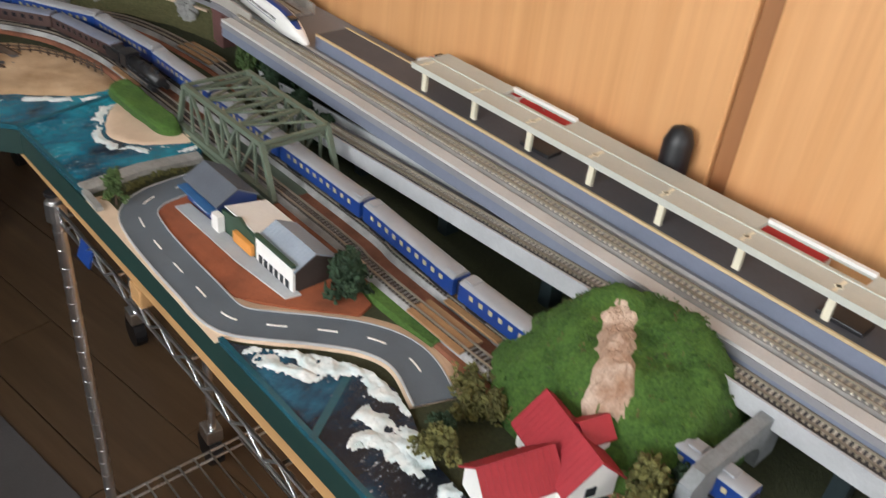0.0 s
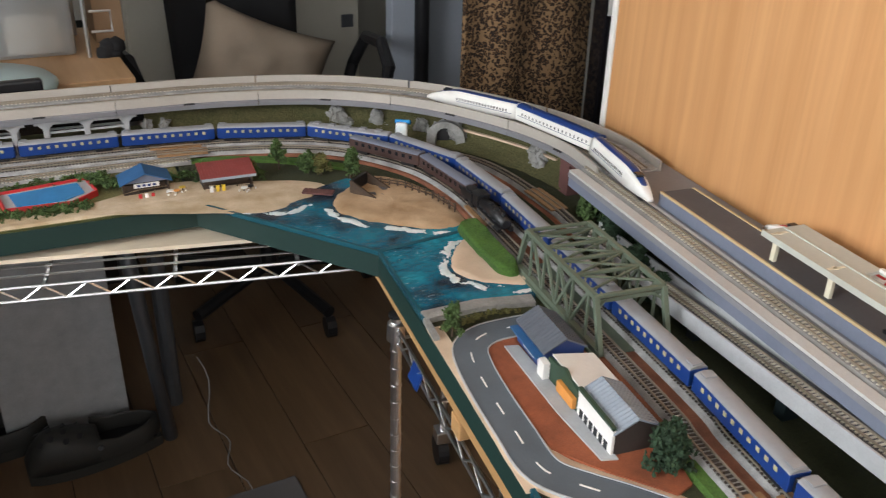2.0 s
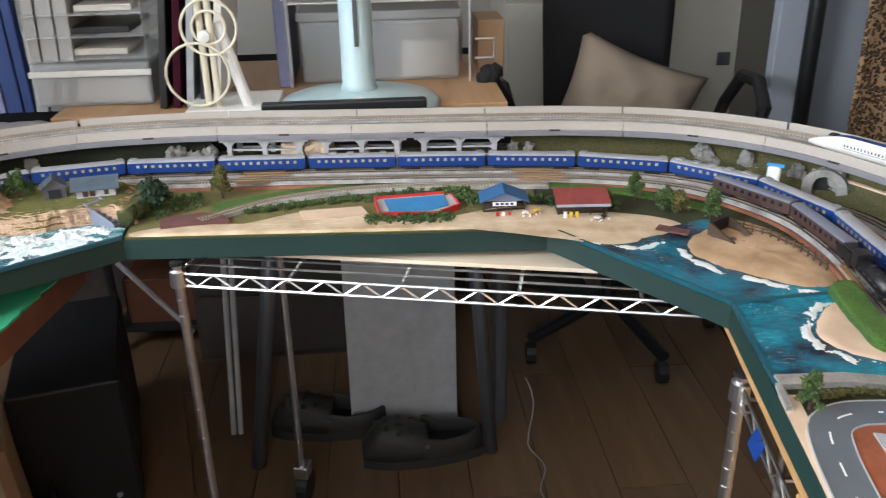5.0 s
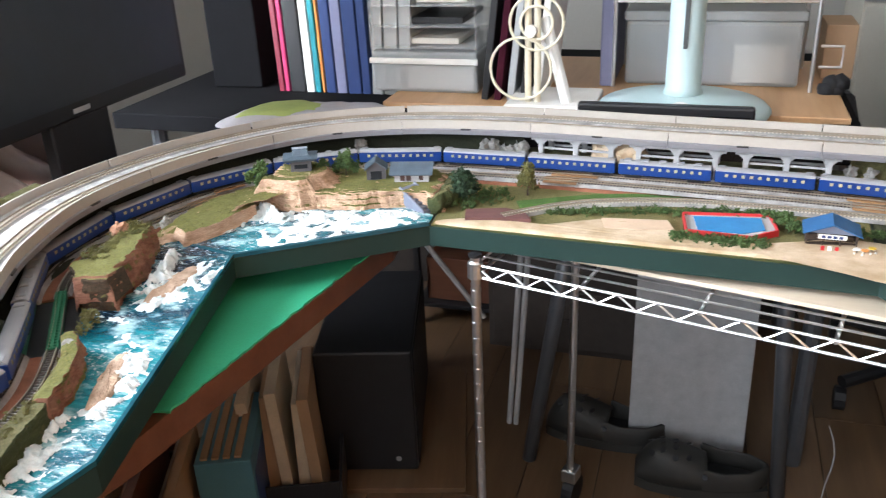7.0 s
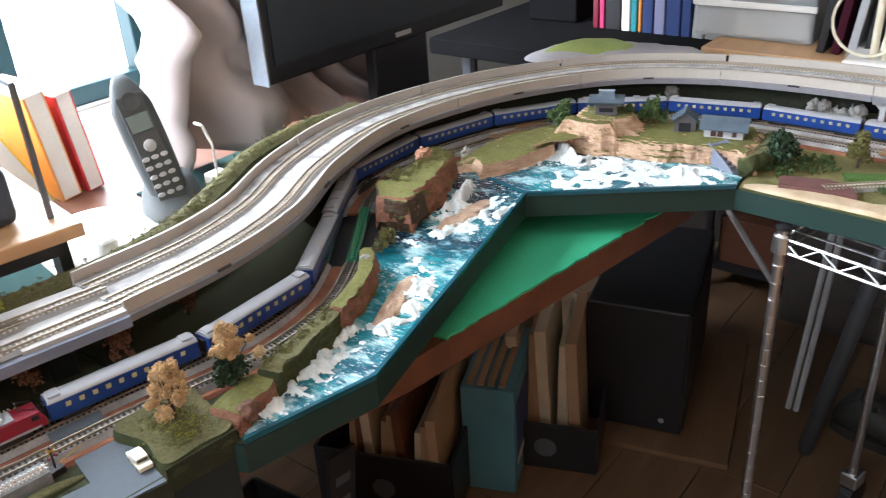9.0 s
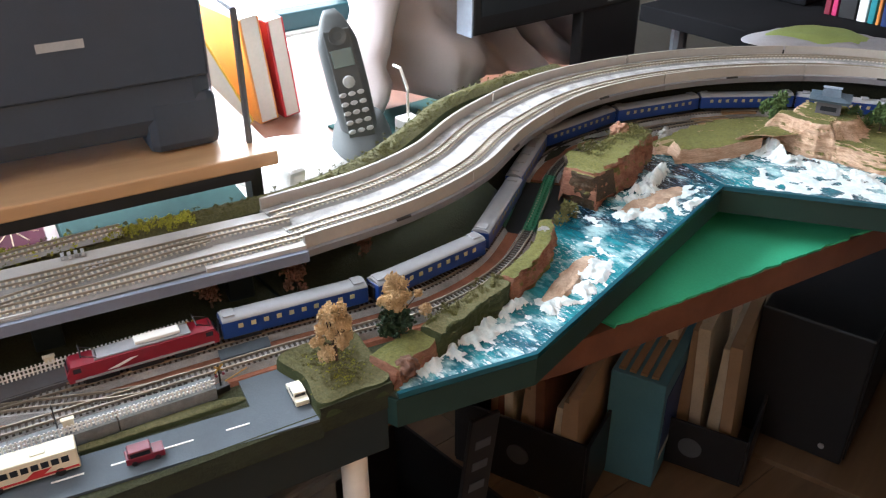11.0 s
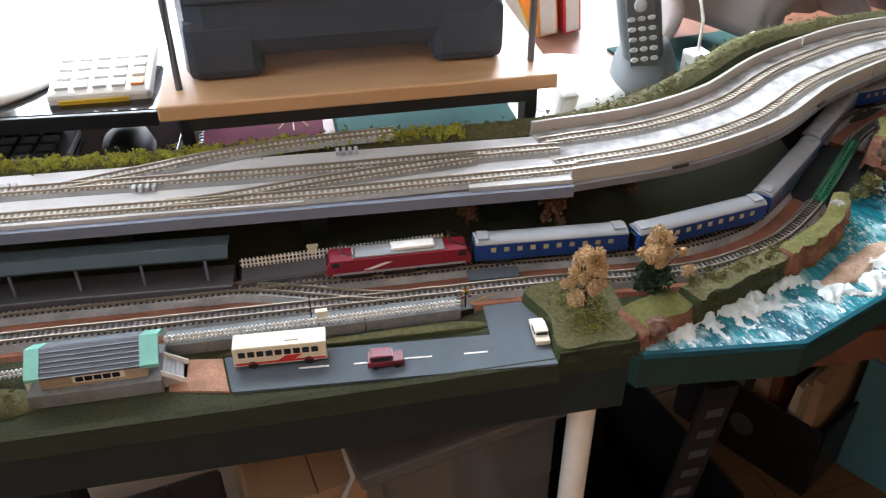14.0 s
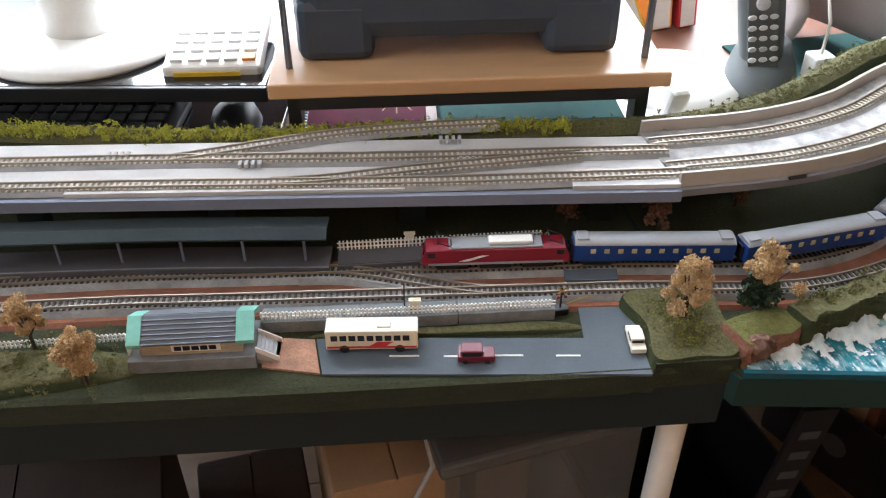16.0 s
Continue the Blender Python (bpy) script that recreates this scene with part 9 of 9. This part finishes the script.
# clip fan with white wire cage
lf = thing("desk_lamp", "cream clip lamp stand with a wire ring", "desk lamp", "", "", pose(-0.315, 1.60, 0.749))
part("pole", tube((-0.008, 0, 0), (-0.008, 0, 0.40), 0.0065), "cream", lf)
part("pole", tube((0.010, 0, 0), (0.010, 0, 0.40), 0.0065), "cream", lf)
part("arm", tube((0.07, 0.0, 0.0), (0.02, 0.02, 0.17), 0.011), "white", lf)
for r_, z_ in ((0.050, 0.165), (0.030, 0.165), (0.058, 0.08)):
    part("ring", wire([(r_ * math.cos(2 * math.pi * k / 24) - (0.02 if z_ < 0.1 else -0.01), -0.012, z_ + r_ * math.sin(2 * math.pi * k / 24)) for k in range(25)], 0.0028), "cream", lf)
part("hub", lathe([(0.0, 0), (0.011, 0), (0.011, 0.012), (0.0, 0.014)], 16, None, pose(0.0, -0.008, 0.150, 90, 0, 0)), "white", lf)
part("base", box(-0.05, 0.12, -0.03, 0.12, 0.0, 0.016, 0.004), "white", lf)
solo("lilac_folder", box(-0.213, -0.185, 1.80, 2.05, 0.749, 1.15, 0.004), "lilac", "lilac board standing on the desk", "panel")
# tower fan
fn_ = thing("tower_fan", "pale aqua tower fan with a round foot", "fan", "", "", pose(-0.040, 1.63, 0.749))
part("foot", lathe([(0.0, 0.0), (0.155, 0.0), (0.158, 0.006), (0.150, 0.014), (0.09, 0.026), (0.045, 0.034), (0.0, 0.036)], 48), "aqua", fn_, "", True)
part("column", lathe([(0.038, 0.030), (0.032, 0.045), (0.031, 0.20), (0.034, 0.42), (0.0, 0.425)], 24), "aqua", fn_, "", True)
part("slot", box(-0.004, 0.004, -0.034, -0.030, 0.12, 0.34, 0.001), "phone", fn_, "dark slot in the column")
part("badge", lathe([(0.0, 0), (0.016, 0), (0.016, 0.002), (0.0, 0.0025)], 16, None, pose(0, -0.085, 0.029, 12, 0, 0)), "white", fn_)
lp = thing("laptop_edge", "flat black screen edge behind the viaduct", "screen", "", "", pose(-0.062, 1.485, 0.70))
part("case", box(-0.150, 0.145, 0, 0.020, 0, 0.095, 0.004), "black", lp)
part("bezel", box(-0.143, 0.138, -0.002, 0.0, 0.0, 0.080), "black_gloss", lp)
# wire basket shelf and frosted box
ws = thing("wire_shelf", "chrome wire shelf over a storage box", "wire shelf", "", "", pose(0.0, 1.80, 0.749))
for xx in (-0.185, 0.195):
    for yy in (0, 0.22):
        part("post", tube((xx, yy, 0), (xx, yy, 0.20), 0.004), "chrome", ws)
for k in range(9):
    part("wire_bar", wire([(-0.19, 0.0275 * k, 0.172), (0.20, 0.0275 * k, 0.172)], 0.0022), "chrome", ws)
for yy in (0, 0.22):
    part("rim_wire", wire([(-0.195, yy, 0.182), (0.205, yy, 0.182)], 0.003), "chrome", ws)
part("hook", wire([(0.205, 0, 0.09), (0.245, 0, 0.09), (0.245, 0, 0.05), (0.205, 0, 0.05)], 0.003), "chrome", ws)
fbx = thing("storage_box", "frosted plastic storage box on the desk", "storage box", "", "", pose(0.0, 1.83, 0.749))
part("box_body", box(-0.165, 0.175, 0, 0.18, 0, 0.13, 0.008), "clear", fbx)
part("lid", box(-0.170, 0.180, -0.005, 0.185, 0.131, 0.150, 0.004), "clear", fbx)
part("contents", box(-0.10, 0.02, 0.02, 0.16, 0.005, 0.10), "blue_grey", fbx)
part("contents", box(0.05, 0.15, 0.02, 0.16, 0.005, 0.08), "paper", fbx)
for k, (xx, w_, mt, h_) in enumerate(((-0.17, 0.12, "paper", 0.03), (-0.03, 0.14, "yellow", 0.012), (-0.02, 0.13, "paper", 0.05), (0.10, 0.10, "card", 0.04))):
    ob = solo("paper_bundle", box(0, w_, 0, 0.16, 0, h_, 0.002), mt, "bundle of papers on the wire shelf", "papers", "paper bundles")
    ob.matrix_world = pose(xx, 1.82, 0.749 + 0.1745 + (0.013 if k == 2 else 0), 0, 0, 3 * k)
ob = solo("card_box", box(0, 0.06, 0, 0.12, 0, 0.11, 0.002), "card", "small brown carton beside the wire shelf", "carton")
ob.matrix_world = pose(0.225, 1.92, 0.749)
bm = bmesh.new()
for k in range(4):
    blob(bm, (0.225 + 0.008 * k, 1.80, 0.757 + 0.012 * (k % 2)), 0.017, k * 7.7, 1.0, 2)
solo("dark_bag", bm, "fabric_black", "crumpled dark bag at the desk's end", "bag", "", "", True)

# ---- back of the room ----
cb = thing("grey_cabinet", "olive grey steel cabinet at the back wall", "cabinet", "", "", pose(0.60, 2.55, 0))
part("carcass", box(-0.22, 0.5, 0.0, 0.34, 0, 1.10), "cabinet", cb)
for x0, x1 in ((-0.215, 0.135), (0.145, 0.495)):
    d_ = part("door", box(x0, x1, -0.012, -0.001, 0.02, 0.80, 0.003), "cabinet", cb)
    part("handle", box(x1 - 0.06, x1 - 0.02, -0.02, -0.012, 0.60, 0.64, 0.002), "steel_dark", d_)
part("top_rail", box(-0.22, 0.5, -0.015, 0.0, 0.815, 0.835, 0.002), "kerb", cb)
oc = thing("office_chair", "black office chair with armrests", "office chair", "", "", pose(0.60, 2.12, 0, 0, 0, -4))
bm = bmesh.new()
rows = []
for j in range(12):
    v = j / 11
    row = []
    for i in range(12):
        u = i / 11 * 2 - 1
        row.append(bm.verts.new((u * 0.175 * (1 - 0.12 * abs(v - 0.5)), 0.10 + 0.05 * v - 0.03 * (1 - u * u), 0.50 + 0.68 * v)))
    rows.append(row)
for a, b in zip(rows, rows[1:]):
    for i in range(11):
        bm.faces.new((a[i], a[i + 1], b[i + 1], b[i]))
bk = part("backrest", bm, "fabric_black", oc, "", True)
bk.modifiers.new("thickness", "SOLIDIFY").thickness = 0.04
part("seat", box(-0.24, 0.24, -0.38, 0.10, 0.43, 0.50, 0.025), "fabric_black", oc)
for sx in (-1, 1):
    part("armrest", wire([(sx * 0.27, 0.04, 0.48), (sx * 0.30, 0.02, 0.60), (sx * 0.31, -0.06, 0.685), (sx * 0.30, -0.20, 0.70), (sx * 0.29, -0.28, 0.66), (sx * 0.27, -0.27, 0.50)], 0.016, 10), "black", oc)
part("gas_lift", tube((0, -0.12, 0.08), (0, -0.12, 0.43), 0.025), "black", oc)
for k in range(5):
    a = k * 1.2566
    part("base_arm", tube((0, -0.12, 0.10), (0.28 * math.cos(a), -0.12 + 0.28 * math.sin(a), 0.07), 0.016), "black", oc)
    part("caster", tube((0.28 * math.cos(a) - 0.012, -0.12 + 0.28 * math.sin(a), 0.028), (0.28 * math.cos(a) + 0.012, -0.12 + 0.28 * math.sin(a), 0.028), 0.028), "black", oc)
bm = bmesh.new()
rows = []
for j in range(17):
    row = []
    for i in range(17):
        u, v = i / 8 - 1, j / 8 - 1
        k = (1 - abs(u) ** 2.6) * (1 - abs(v) ** 2.6)
        pinch = 1 - 0.10 * (abs(u) * abs(v))
        row.append((u * 0.19 * (1 - 0.10 * (1 - v * v) * abs(u)), v * 0.165 * (1 - 0.10 * (1 - u * u) * abs(v)), 0.075 * k ** 0.55 + (0.030 * noise.noise(Vector((u * 2.6, v * 2.2, 1))) + 0.012 * noise.noise(Vector((u * 7 + v * 3, v * 5, 4)))) * k))
    rows.append(row)
for sgn_ in (1, -1):
    vs = [[bm.verts.new((x_, y_, sgn_ * z_)) for x_, y_, z_ in row] for row in rows]
    for a, b in zip(vs, vs[1:]):
        for i in range(16):
            bm.faces.new((a[i], a[i + 1], b[i + 1], b[i]))
bmesh.ops.remove_doubles(bm, verts=bm.verts, dist=0.0005)
cs = solo("cushion", bm, "cushion", "beige cushion propped on the office chair", "cushion", "", "", True)
cs.matrix_world = pose(0.605, 2.02, 0.612, 72, 22, -6) @ Matrix.Scale(0.9, 4)
# leopard cloth, black post and grey wall strip
bm = bmesh.new()
rows = []
for j in range(24):
    row = []
    for i in range(40):
        u, v = i / 39, j / 23
        row.append(bm.verts.new((0.885 + 0.33 * u, 1.50 + 0.005 * math.sin(u * 14) + 0.010 * noise.noise(Vector((u * 6, v * 5, 2))), 0.0 + 1.6 * v)))
    rows.append(row)
for a, b in zip(rows, rows[1:]):
    for i in range(39):
        bm.faces.new((a[i], a[i + 1], b[i + 1], b[i]))
lpc = solo("leopard_cloth", bm, "leopard", "brown leopard print cloth hanging beside the wardrobe", "cloth", "", "", True)
lpc.modifiers.new("thickness", "SOLIDIFY").thickness = 0.006
bp_ = thing("black_stand", "black appliance stand with white labels", "stand", "", "", pose(1.172, 1.40, 0, 0, 0, LEG))
part("column", box(-0.012, 0.05, -0.03, 0.03, 0.0, 1.4, 0.008), "black_gloss", bp_)
for z_ in (0.90, 0.845):
    part("label", box(-0.010, 0.022, -0.0315, -0.0302, z_, z_ + 0.034), "white", bp_)
solo("partition", box(0.985, 1.25, 2.05, 2.09, 0, 2.0, 0.003), "wall_blue", "pale blue grey partition behind the cloth", "partition")
solo("black_pole", tube((1.05, 2.0, 0), (1.05, 2.0, 1.8), 0.02), "black", "black upright pole behind the chair", "pole", "", "", True)

# ---- floorboards ----
bme = None
for i in range(14):
    for j in range(4):
        x = -1.2 + i * 0.15
        y = -0.9 + j * 0.9 - (0.45 if i % 2 else 0)
        m_ = pose(x, y, 0)
        if bme is None:
            b0 = part("floorboard", box(0.001, 0.149, 0.001, 0.899, -0.0035, 0.0, 0.0008), "floor", floor)
            b0.matrix_local, bme = m_, b0.data
        else:
            instance("floorboard", bme, floor, m_)
